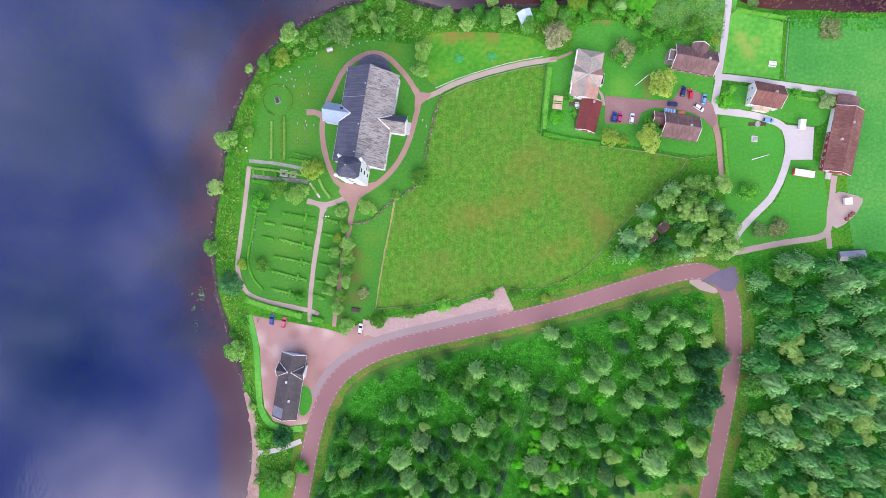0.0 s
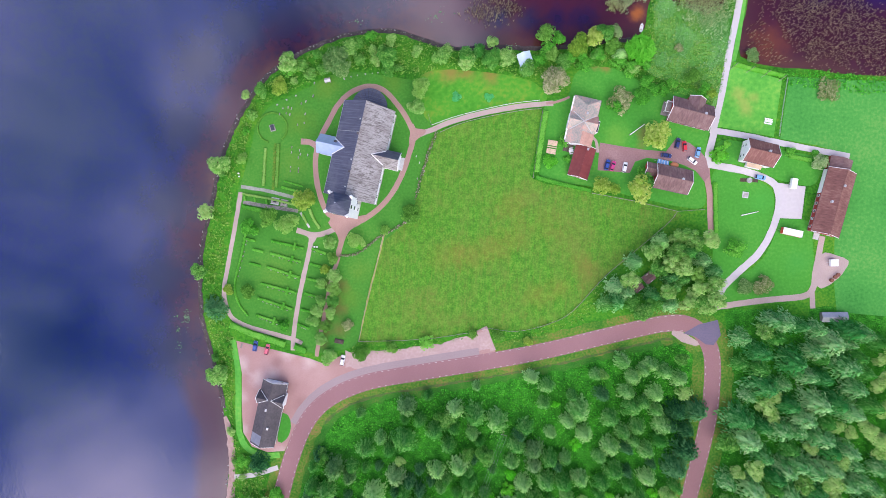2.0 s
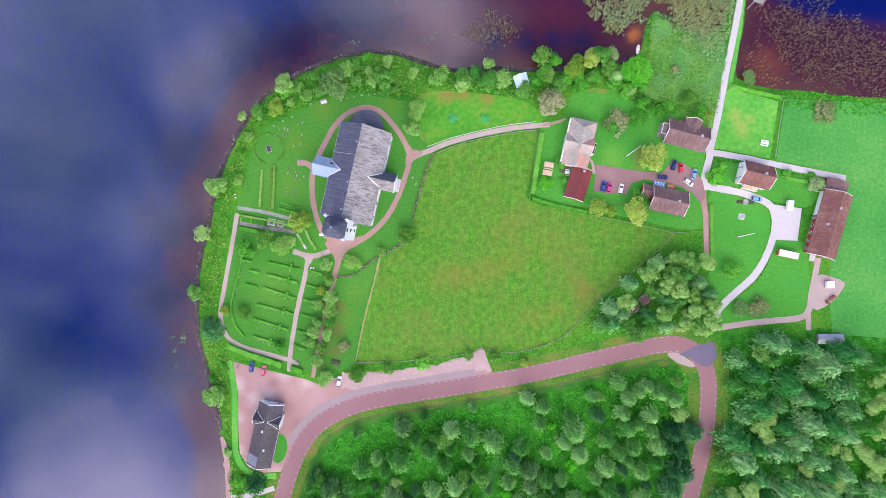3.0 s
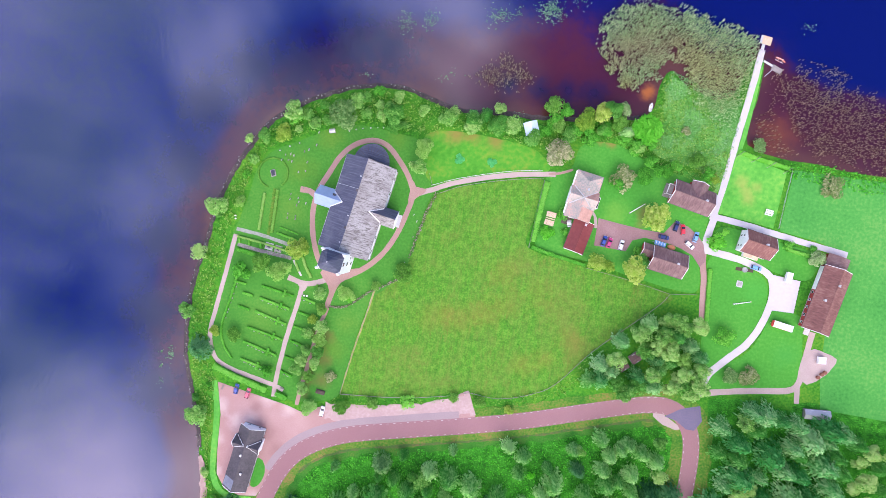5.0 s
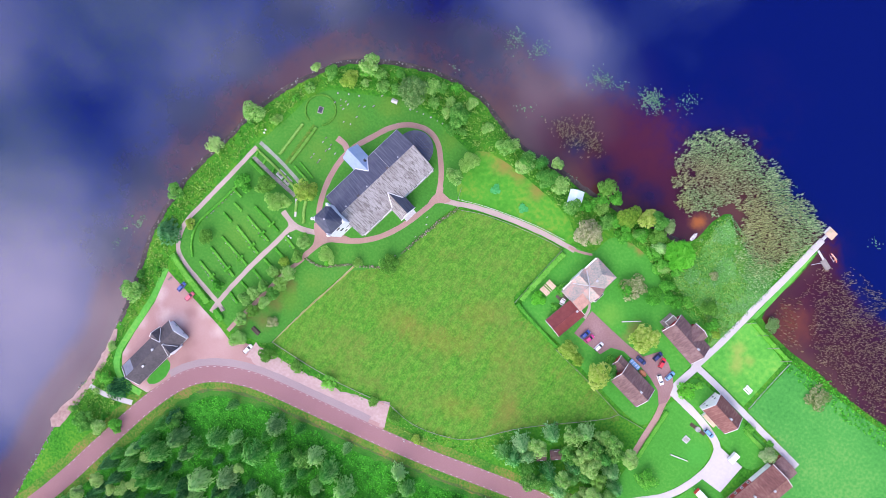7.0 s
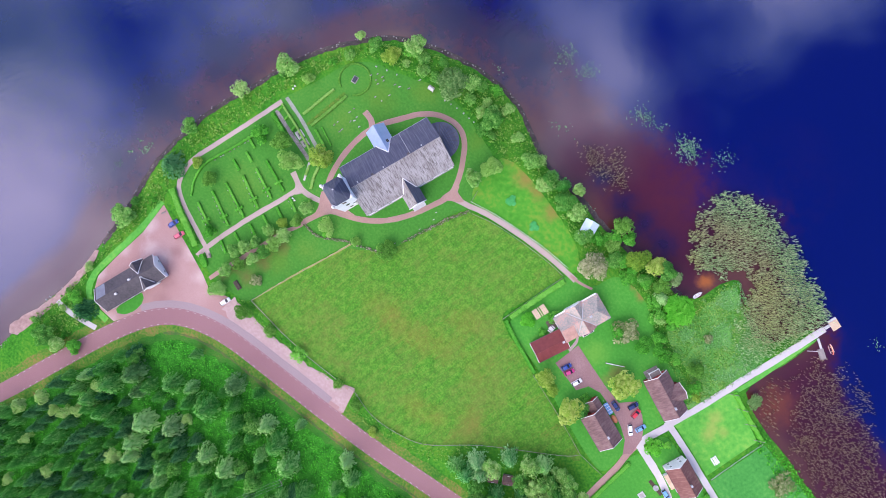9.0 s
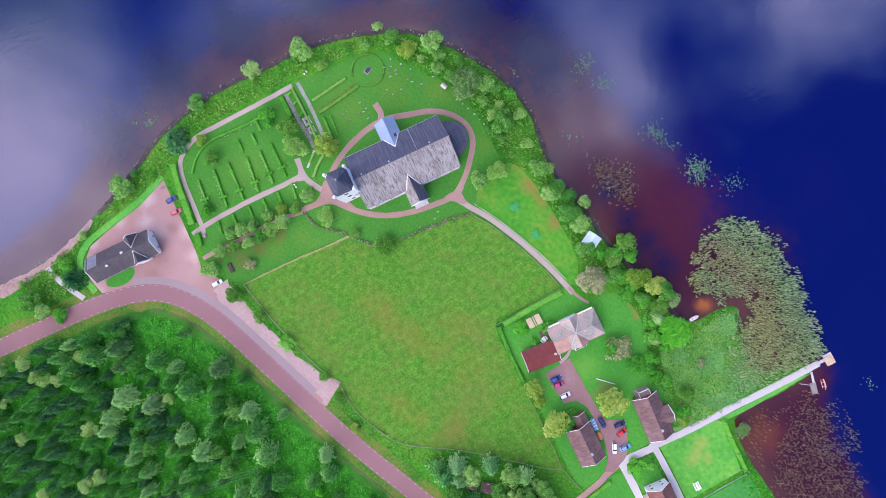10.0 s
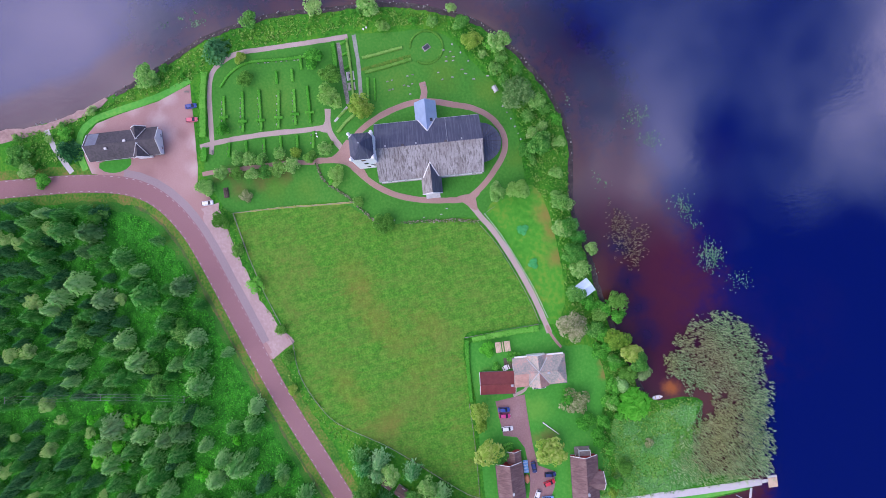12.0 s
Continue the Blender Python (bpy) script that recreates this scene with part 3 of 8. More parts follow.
def spline(points, step=2.0, closed=False):
    """A smooth line through the points, as an array of about even steps."""
    p = np.array(points, float)
    if closed:
        p = np.vstack([p[-1], p, p[0], p[1]])
    else:
        p = np.vstack([2 * p[0] - p[1], p, 2 * p[-1] - p[-2]])
    out = []
    for a, b, c, d in zip(p, p[1:], p[2:], p[3:]):
        n = max(2, int(np.linalg.norm(c - b) / step))
        s = np.arange(n)[:, None] / n
        out.append(0.5 * (2 * b + (c - a) * s + (2 * a - 5 * b + 4 * c - d) * s**2 + (3 * b - a - 3 * c + d) * s**3))
    if not closed:
        out.append(p[-2:-1])
    return np.vstack(out)


def mesh_np(name, verts, faces, material, attr=None, smooth=False, normals=None):
    me = bpy.data.meshes.new(name)
    me.from_pydata(verts.tolist() if hasattr(verts, "tolist") else verts, [], faces.tolist() if hasattr(faces, "tolist") else faces)
    if attr:
        a = me.attributes.new(attr[0], "FLOAT", "POINT")
        a.data.foreach_set("value", np.asarray(attr[1], np.float32))
    if smooth or normals is not None:
        me.shade_smooth()
    if normals is not None:
        me.normals_split_custom_set_from_vertices(normals.tolist())
    me.materials.append(material)
    return me


def sheet(name, points, z, material, label="", category="", smooth=True, step=2.0, rough=0.0, parent=None):
    """A flat piece of ground with a soft outline, z metres over the soil, with a turned-down edge."""
    p = spline(points, step, True) if smooth else np.array(points, float)
    if rough:
        p = p + np.array([[noise.noise(Vector((x * 0.35, y * 0.35, 3))), noise.noise(Vector((x * 0.35, y * 0.35, 9)))] for x, y in p]) * rough
    tri = tessellate_polygon([[Vector((x, y, 0)) for x, y in p]])
    n = len(p)
    verts = [(x, y, z) for x, y in p] + [(x, y, -0.1) for x, y in p]
    area = sum(a[0] * b[1] - b[0] * a[1] for a, b in zip(p, np.roll(p, -1, 0)))
    faces = []
    for a, b, c in tri:
        ccw = (p[b][0] - p[a][0]) * (p[c][1] - p[a][1]) - (p[b][1] - p[a][1]) * (p[c][0] - p[a][0]) > 0
        faces.append((a, b, c) if ccw else (a, c, b))
    for i in range(n):
        j = (i + 1) % n
        faces.append((i, i + n, j + n, j) if area > 0 else (j, j + n, i + n, i))
    ob = new(name, mesh_np(name, verts, faces, material))
    if parent:
        ob.parent = parent
        return ob
    return tagged(ob, label, category, kind="structure")


def ribbon(name, points, width, z, material, label="", category="", step=2.0, rough=0.15):
    p = spline(points, step)
    d = np.gradient(p, axis=0)
    d /= np.linalg.norm(d, axis=1)[:, None]
    nrm = np.stack([-d[:, 1], d[:, 0]], 1)
    wob = np.array([[noise.noise(Vector((x * 0.3, y * 0.3, 1))), noise.noise(Vector((x * 0.3, y * 0.3, 5)))] for x, y in p]) * rough
    left, right = p + nrm * (width / 2 + wob[:, :1]), p - nrm * (width / 2 + wob[:, 1:])
    n = len(p)
    verts = [(x, y, -0.1) for x, y in left] + [(x, y, z) for x, y in left] + [(x, y, z) for x, y in right] + [(x, y, -0.1) for x, y in right]
    faces = [(k * n + i, (k + 1) * n + i, (k + 1) * n + i + 1, k * n + i + 1) for k in range(3) for i in range(n - 1)]
    ob = new(name, mesh_np(name, verts, faces, material))
    return tagged(ob, label, category, kind="structure")


def offset_line(points, d, step=1.0):
    p = spline(points, step)
    t = np.gradient(p, axis=0)
    t /= np.linalg.norm(t, axis=1)[:, None]
    return p + np.stack([-t[:, 1], t[:, 0]], 1) * d, t


def along(p, gap, start=0.0):
    """Places every gap metres along a line of points, with the heading in degrees."""
    s = np.r_[0, np.cumsum(np.linalg.norm(np.diff(p, axis=0), axis=1))]
    for a in np.arange(start, s[-1], gap):
        x, y = np.interp(a, s, p[:, 0]), np.interp(a, s, p[:, 1])
        x2, y2 = np.interp(min(a + 0.3, s[-1]), s, p[:, 0]), np.interp(min(a + 0.3, s[-1]), s, p[:, 1])
        if a + 0.3 > s[-1]:
            x, y = np.interp(a - 0.3, s, p[:, 0]), np.interp(a - 0.3, s, p[:, 1])
        yield x2, y2, math.degrees(math.atan2(y2 - y, x2 - x))


def inside(poly, x, y):
    poly = np.asarray(poly)
    x, y = np.asarray(x, float), np.asarray(y, float)
    hit = np.zeros(x.shape, bool)
    for (ax, ay), (bx, by) in zip(poly, np.roll(poly, -1, 0)):
        cross = (ay > y) != (by > y)
        with np.errstate(divide="ignore", invalid="ignore"):
            hit ^= cross & (x < (bx - ax) * (y - ay) / (by - ay) + ax)
    return hit


def distance(line, x, y, closed=False):
    line = np.asarray(line)
    x, y = np.asarray(x, float), np.asarray(y, float)
    best = np.full(x.shape, 1e9)
    ends = zip(line, np.roll(line, -1, 0)) if closed else zip(line, line[1:])
    for (ax, ay), (bx, by) in ends:
        dx, dy = bx - ax, by - ay
        u = np.clip(((x - ax) * dx + (y - ay) * dy) / (dx * dx + dy * dy + 1e-9), 0, 1)
        best = np.minimum(best, (x - ax - u * dx) ** 2 + (y - ay - u * dy) ** 2)
    return np.sqrt(best)


# ======== the plan ========
SHORE_WEST = [(-70, -190), (-78, -140), (-82, -109), (-82.7, -94), (-82.6, -80), (-86.5, -60), (-91.5, -42), (-98, -23), (-100.3, -7), (-100.3, 11), (-97.5, 28), (-95.5, 42),
              (-91, 60), (-84, 75), (-75.4, 88), (-63, 97.5), (-49, 104.6), (-35, 109), (-20, 110), (-8, 107)]
SHORE_NORTH = [(5, 104), (21, 105.5), (42, 106), (56, 107.7), (72, 111), (82, 112), (87.5, 116), (89.3, 128), (92.5, 134), (100, 128), (112, 124), (121, 128), (125.5, 142), (129, 145),
               (131, 143), (130.5, 127), (128.6, 110), (133, 105.5), (146, 103), (160, 103), (187, 102), (240, 106)]
FAR_LAND = [(600, 180), (2600, 500), (2900, -2900), (-900, -2900), (-260, -900), (-95, -300)]
ROAD = [(-76, -170), (-66, -135), (-61, -109), (-57.3, -89), (-54.4, -77), (-51, -67), (-46.5, -59), (-40.5, -53), (-32, -47.8), (-20, -43.2), (4.8, -37.3), (29.4, -31.7), (54, -25.4), (78, -18), (102, -11), (111, -9.8)]
ROAD_EAST = [(102, -11), (111, -9.8), (118, -11.8), (123, -17), (125.8, -25), (126.4, -38), (125.6, -52), (122, -73), (117, -98), (113.5, -118), (110, -150), (105, -200)]
MEADOW = [(-28.5, -26.5), (-26, -9), (-21.5, 14), (-14, 25), (-6.5, 38), (-5, 50), (-2.6, 62), (2, 67.5), (20, 74), (45, 79), (43.6, 62), (43.2, 49.3), (68.5, 45), (106.5, 38.5), (101, 31), (88, 18), (78, 9.5), (64, -7.5), (54, -13.8), (40, -17.8), (27, -17.5), (5, -23), (-10, -25.2)]
LOOP = spline(SHORE_WEST + SHORE_NORTH, 3.0)
LAND = np.vstack([LOOP, np.array(FAR_LAND, float)])


def shore_distance(x, y):
    """Metres from the waterline, positive on land."""
    return np.where(inside(LAND, x, y), 1.0, -1.0) * distance(LAND, x, y, True)


def grid_lines(lo, hi, step, far):
    core = np.arange(lo, hi + step / 2, step)
    out = np.cumsum(step * 1.35 ** np.arange(1, 40))
    out = out[out < far]
    return np.r_[lo - out[::-1], core, hi + out]


GX, GY = grid_lines(-140, 220, 2.5, 3000), grid_lines(-190, 240, 2.5, 3000)
XX, YY = np.meshgrid(GX, GY)
SD = shore_distance(XX, YY)
WATER_Z = -0.55


def soil(s):
    land = -0.55 + 0.55 * np.clip(s / 3.0, 0, 1) ** 0.7
    return np.where(s > 0, land, np.maximum(-0.55 + s * 0.12, -4.0))


def grid_faces(keep):
    ny, nx = XX.shape
    idx = np.arange(nx * ny).reshape(ny, nx)
    q = np.stack([idx[:-1, :-1], idx[:-1, 1:], idx[1:, 1:], idx[1:, :-1]], -1).reshape(-1, 4)
    return q[keep.reshape(-1)[q].any(1)]


def compact(verts, faces, values):
    used = np.unique(faces)
    back = np.zeros(len(verts), int)
    back[used] = np.arange(len(used))
    return verts[used], back[faces], values[used]


# ======== ground, water, roads ========
v = np.stack([XX, YY, soil(SD)], -1).reshape(-1, 3)
ground = tagged(new("ground", mesh_np("ground", v, grid_faces(np.ones_like(SD, bool)), M_ROUGH, smooth=True)), "rough green grassland sloping into the lake", "ground", kind="structure")
v, f, a = compact(np.stack([XX, YY, np.full_like(XX, WATER_Z)], -1).reshape(-1, 3), grid_faces(SD < 1.5), (-SD * (np.interp(XX, (-90, -50, 0, 60), (2.2, 1.5, 1.0, 1.0)) + 2.6 * np.interp(XX, (92, 120), (0, 1)) * np.interp(YY, (136, 150), (0, 1)))).reshape(-1))
water = tagged(new("water", mesh_np("water", v, f, M_WATER, ("offshore", a), True)), "dark brown and blue lake with soft cloud reflections", "lake", kind="structure")
sheet("beach", [(-85, -112), (-82.6, -94), (-83.2, -80), (-86, -64), (-83.5, -66), (-80.3, -80), (-79.5, -95), (-80, -112)], 0.02, M_SAND, "narrow strip of pinkish sand along the water", "beach", rough=0.8)



def waterside(name, line, inner, outer, z_in, z_out, material, label, category):
    """A sloping strip that follows the waterline, from outer metres out in the lake to inner metres up the bank."""
    p = spline(line, 1.5)
    d = np.gradient(p, axis=0)
    d /= np.linalg.norm(d, axis=1)[:, None]
    land = np.stack([d[:, 1], -d[:, 0]], 1)
    wob = np.array([[noise.noise(Vector((x * 0.4, y * 0.4, 2))), noise.noise(Vector((x * 0.4, y * 0.4, 6)))] for x, y in p])
    up, down = p + land * (inner + 0.8 * wob[:, :1]), p - land * (outer + 0.6 * wob[:, 1:])
    n = len(p)
    verts = [(x, y, z_out) for x, y in down] + [(x, y, z_in) for x, y in up]
    return tagged(new(name, mesh_np(name, verts, [(i, n + i, n + i + 1, i + 1) for i in range(n - 1)], material)), label, category, kind="structure")


waterside("shore_mud", SHORE_WEST[5:] + SHORE_NORTH[:6], 1.3, 1.3, -0.08, WATER_Z - 0.1, mat("wet_mud", [(0.018, 0.014, 0.016), (0.05, 0.038, 0.035), (0.11, 0.085, 0.075)], fine=1.2, coarse=0.2, bump=0.1, rough=0.6), "dark wet mud and stones along the waterline", "shore")
ribbon("lot_edge_grass", [(-84.2, -29.5), (-81.0, -44), (-80.0, -60), (-78.8, -70.5), (-74.5, -77.4), (-67, -79.6), (-60.5, -79)], 2.6, 0.040, M_BRIGHT, "bright mown grass strip round the parking lot", "grass", rough=0.3)
sheet("field", MEADOW, 0.03, M_MEADOW, "large mown meadow with yellowed streaks", "meadow", rough=0.6)
sheet("forest_ground", [(-57, -125), (-53, -97), (-48.5, -79), (-44, -66), (-36, -56.5), (-20, -49.8), (5, -43.8), (30, -38), (55, -31.7), (80, -24.2), (102, -17.5), (113, -16.8), (119, -22), (121.3, -38), (120.6, -52), (117, -73), (112, -98), (108, -118), (104, -150), (98, -210), (-75, -210), (-66, -150)], 0.022, M_FOREST, "dark green forest floor with low plants", "forest floor", rough=1.2)
sheet("forest_ground_east", [(131, -4), (150, -2), (165, -3), (180, 1), (300, -6), (300, -210), (112, -210), (117, -150), (120, -118), (124, -98), (129, -73), (132, -52), (133, -38), (132, -18)], 0.022, M_FOREST, "dark green forest floor with low plants", "forest floor", rough=1.2)
sheet("churchyard_lawn", [(-86, 33), (-87, 10), (-88, -8), (-85.5, -17), (-79, -23.5), (-62, -29), (-48, -33), (-36, -31), (-29, -27), (-26.5, -10), (-22, 14), (-14, 24), (-8, 33), (-6, 46), (-3.5, 60), (-1, 70), (-5, 80), (-10, 88), (-22, 90), (-36, 91), (-48, 89), (-56, 84), (-65, 79), (-73, 74.5), (-79, 66), (-81.5, 52), (-84, 42)], 0.032, M_CHURCHLAWN, "deep green mown churchyard lawn", "lawn", rough=0.3)
sheet("lane_lawn", [(-3, 70.5), (20, 77), (46, 82), (41, 91), (22, 94), (0, 94), (-9, 89)], 0.036, M_LANELAWN, "light green mown lawn beside the lane", "lawn", rough=0.5)
sheet("estate_lawn", [(46, 80), (56, 86), (60, 97), (75, 99), (92, 92), (108, 92), (117, 88), (118, 75), (116.5, 58), (118, 42), (105, 41), (70, 47), (46, 51)], 0.032, M_LAWN, "green mown lawn round the houses", "lawn", rough=0.3)
sheet("pier_lawn", [(122.4, 76.2), (146, 73.2), (148, 98), (136, 101), (126, 104)], 0.032, M_PIERLAWN, "sunlit light green lawn with a dry patch", "lawn", smooth=False)
sheet("east_meadow", [(148.6, 72.5), (165, 70.5), (177, 67), (177, 50), (175, 30), (176, 12), (178, -1), (300, -4), (300, 106), (190, 100), (151, 99.5)], 0.030, M_EASTMEADOW, "light green rough meadow", "meadow", smooth=False, rough=0.4)
sheet("yard_lawn_west", [(121.5, 57), (134, 55.8), (146, 51), (148, 41), (145.5, 31.5), (140.5, 21.8), (132.5, 13), (126.5, 6), (123.5, 14), (122.7, 30), (121.5, 45)], 0.034, M_LAWN, "green mown lawn inside the drive", "lawn", rough=0.2)
sheet("yard_lawn_south", [(150, 37.5), (162, 38), (165, 33), (167, 15), (165, 8.5), (160, 4.8), (140, 1.5), (129, -0.4), (131, 8), (143.5, 19), (149, 30)], 0.034, M_LAWN, "green mown lawn inside the drive", "lawn", rough=0.2)
sheet("yard_lawn_north", [(124, 70.5), (150, 67.5), (168, 65), (167, 58), (163, 53), (150, 54.5), (146, 56), (134, 60), (124, 61.5)], 0.034, M_LAWN, "green mown lawn round the white house", "lawn", rough=0.2)
sheet("reed_meadow", [(88, 100), (92, 112), (92, 130), (103, 127), (114, 124.5), (121, 126), (124, 116), (121.5, 92), (118.5, 84), (112, 93), (98, 95)], 0.026, mat("marsh_grass", [(0.045, 0.21, 0.03), (0.10, 0.32, 0.06), (0.21, 0.37, 0.11)], spec=0.04, fine=1.4, coarse=0.08, bump=0.3), "pale green marsh grass beside the pier", "marsh", rough=1.0)
sheet("causeway_grass", [(121.5, 76), (124, 91), (126.5, 110), (128, 126), (129, 138), (131, 143), (130.2, 128), (128.8, 112), (127.5, 104), (125, 90), (123, 76)], 0.03, M_BRIGHT, "bright grass strip along the pier path", "grass", smooth=False)

p, _ = offset_line(ROAD[3:], -6.6)
ribbon("verge_south", p[::5], 7.0, 0.026, M_ROUGHVERGE, "rough ochre and green roadside verge below the wood", "verge", rough=2.2)
p, _ = offset_line(ROAD[6:], -6.9)
ribbon("ditch_edge", p[::5], 1.0, 0.0385, mat("bare_ditch_soil", [(0.03, 0.13, 0.02), (0.075, 0.14, 0.03), (0.17, 0.12, 0.05)], fine=1.2, coarse=0.2, bump=0.1), "brownish bare edge of the roadside ditch", "ditch", rough=0.9)
p, _ = offset_line(ROAD_EAST[3:], 6.6)
ribbon("ditch_edge_east", p[::5], 1.2, 0.0385, M_VERGE, "ochre edge of the roadside ditch", "ditch", rough=0.9)
ribbon("fence_strip", [(-20, 21.9), (-22.2, 10), (-26, -10), (-28.6, -26.6)], 0.6, 0.0425, mat("yellowed_grass", [(0.15, 0.25, 0.04), (0.32, 0.34, 0.08), (0.44, 0.42, 0.14)], spec=0.04, fine=1.5, coarse=0.2, bump=0.1), "yellowed grass strip under the old fence", "grass", rough=0.3)
verge = ribbon("verge", ROAD, 14.5, 0.0345, M_VERGE, "brownish roadside grass verge", "verge", rough=1.4)
ribbon("verge_east", ROAD_EAST, 18.0, 0.027, M_VERGE, "brownish roadside grass verge", "verge", rough=1.6)
sheet("parking_lot", [(-82.6, -29.8), (-76, -31), (-64, -33), (-50, -35.5), (-44, -37.3), (-36, -33.5), (-28, -32.3), (-12, -30.6), (4, -27), (17, -23.6), (24, -18), (27.4, -17), (31.5, -27), (30, -29.5), (4.8, -34.6), (-20, -40.3), (-36, -46), (-46, -53), (-52, -61), (-56, -71), (-58.5, -77), (-66, -78), (-73, -76), (-77.2, -70), (-78.4, -60), (-79.3, -44)], 0.045, M_GRAVEL, "reddish gravel parking lot in front of the parish hall", "parking lot", smooth=False)
road = ribbon("road", ROAD, 7.2, 0.060, M_ROAD, "red-brown asphalt road with dashed white edge lines", "road", rough=0.05)
road_east = ribbon("road_east", ROAD_EAST, 7.2, 0.064, M_ROAD, "red-brown asphalt road with dashed white edge lines", "road", rough=0.05)
p, _ = offset_line(ROAD[5:12], 5.0)
ribbon("road_shoulder", p[::6], 3.4, 0.056, M_OLDROAD, "worn grey asphalt strip beside the road", "road", rough=0.25)
sheet("asphalt_patch", [(112.5, -14.3), (119, -10), (127, -7.5), (128.8, -14), (126, -18.5), (122.5, -18.5), (118, -15.5)], 0.070, M_BLUEROAD, "newer bluish grey asphalt at the junction", "road", smooth=False)
sheet("junction_gravel", [(107.5, -12.5), (111.5, -13.2), (117, -16.3), (121, -18.5), (118, -19.5), (112, -18), (107.5, -15)], 0.058, M_PATH, "pale gravel at the inside of the bend", "gravel", smooth=False)
ribbon("field_track_end", [(25.8, -17), (30.5, -27)], 2.4, 0.052, M_PALEPINK, "pale gravel strip at the end of the lay-by", "gravel")
ribbon("layby", [(-34, -35), (-20, -34), (-5, -31.6), (10, -28.0), (20, -24.8), (28.6, -22.4)], 7.4, 0.050, M_PALEPINK, "pale pinkish gravel lay-by", "gravel", rough=1.3)

# churchyard paths
laid = itertools.count()


def path(name, points, width, material):
    """A gravel path or drive; each lies a little over the one before."""
    tone = "pinkish" if material is M_PINKPATH else "reddish" if material is M_GRAVEL else "whitish" if material is M_PAVED else "pale grey"
    ribbon(name, points, width, 0.040 + 0.0042 * next(laid), material, f"{tone} gravel {'drive' if 'drive' in name else 'path'} with soft grass edges", "path", step=1.5, rough=0.18)


path("path_main", [(-57.4, -32.5), (-57.5, -27), (-56.6, -15.2), (-55.1, -2.8), (-53.4, 7.1), (-52.2, 15.7), (-52.2, 18.8)], 2.0, M_PATH)
path("path_fork", [(-58.8, 20.5), (-55.8, 19.7), (-52.2, 18.8), (-47.6, 19.4), (-41.6, 22.1)], 2.3, M_PATH)
path("path_west", [(-53.5, -29), (-57.5, -27.6), (-69.4, -25.1), (-79.4, -22.7), (-85.2, -19.5), (-88.6, -12.8), (-89.3, -6.6), (-88.3, 2.1), (-86.8, 14.5), (-85.6, 24.4), (-84.4, 35.6)], 1.9, M_PATH)
path("path_alley", [(-39.3, 14), (-39.8, 9), (-41.7, 2.1), (-43.4, -7.7), (-44.6, -17.6), (-46.1, -27.5), (-46.8, -34.5)], 1.7, M_PINKPATH)
path("path_ring", [(-35, 25.2), (-44.8, 28.1), (-48.6, 34.3), (-51, 41.7), (-52.3, 51.7), (-51.1, 60.3), (-47.4, 69), (-43.7, 76.4), (-38.7, 81.9), (-31.3, 85.2), (-23.9, 83.6), (-16.4, 76.3), (-12.2, 70.1), (-10, 64), (-11.4, 56.5), (-13.9, 47.9), (-17.1, 40.5), (-21.3, 34.3), (-28.7, 27.4), (-35, 24.6)], 2.3, M_PINKPATH)
path("path_spur", [(-59.2, 59.4), (-55, 59.2), (-51, 57)], 2.6, M_PINKPATH)
path("path_lane", [(-10, 64.2), (-6, 66), (-1.6, 68.1), (7.1, 72.1), (19.4, 76.2), (34.1, 79.9), (45.2, 81.7), (50, 82.4)], 2.2, M_PATH)
path("path_terrace", [(-84.4, 38), (-77.2, 37.4), (-69.7, 36.4), (-56, 33.6)], 1.5, mat("grey_slabs", [(0.22, 0.24, 0.20), (0.34, 0.36, 0.31)], fine=1.2, coarse=0.3))
path("path_graves", [(-83, 31.4), (-74.6, 30.3), (-64.7, 29.4), (-58.6, 28.8)], 1.6, M_STONE)
path("path_garden", [(-57.6, 28.2), (-55.2, 24.9), (-53.2, 21.8)], 0.9, M_PAVED)
path("path_lawn", [(-70.2, 37.4), (-70.3, 48), (-70.4, 58)], 1.3, M_VERGE)
path("path_yard", [(47, 82), (52, 83.2), (57, 85.4)], 1.1, M_PINKPATH)
path("pier_path", [(119.6, 73), (120.8, 80), (122.3, 88.6), (124.7, 109), (126.9, 125.7), (129.1, 145)], 2.8, M_PAVED)
path("drive_north", [(122.5, 26), (121.3, 34.2), (120.1, 46.5), (118.2, 56), (118.6, 64), (120.3, 74.5)], 2.6, M_PINKPATH)
path("drive_link", [(120.6, 75.5), (119.4, 69), (118.4, 63), (118.6, 58.5)], 3.0, M_PAVED)
path("drive_top", [(119.5, 74.6), (134.2, 72.9), (151.2, 70.4), (165.7, 68.4), (179, 66.6)], 2.6, M_PAVED)
path("drive_house", [(118, 59.8), (134.2, 57.7), (146.3, 53.8), (149.6, 48.9), (149.9, 41.5), (147.5, 31.8), (142.4, 22), (134.2, 13.4), (128.1, 6.1), (125.5, -3)], 3.0, M_PAVED)
path("drive_south", [(126, -2), (139, 0.8), (151.1, 3), (163, 5), (167, 8.6), (167.6, 14.7), (168.7, 24.4), (169.6, 31.5)], 2.6, M_PATH)
path("drive_spur", [(166.5, 9), (167.6, 0)], 2.2, M_PATH)
path("porch_path", [(66.5, 70), (69.5, 67), (70.6, 62)], 1.2, M_PATH)
sheet("church_plaza", [(-45, 24.5), (-41, 29), (-35, 27.5), (-28, 29), (-30.5, 25), (-35.5, 21.5), (-38, 15), (-39, 9), (-41, 11), (-40, 17), (-42, 21)], 0.128, M_PINKPATH, "pinkish gravel forecourt by the church tower", "forecourt", rough=0.2)
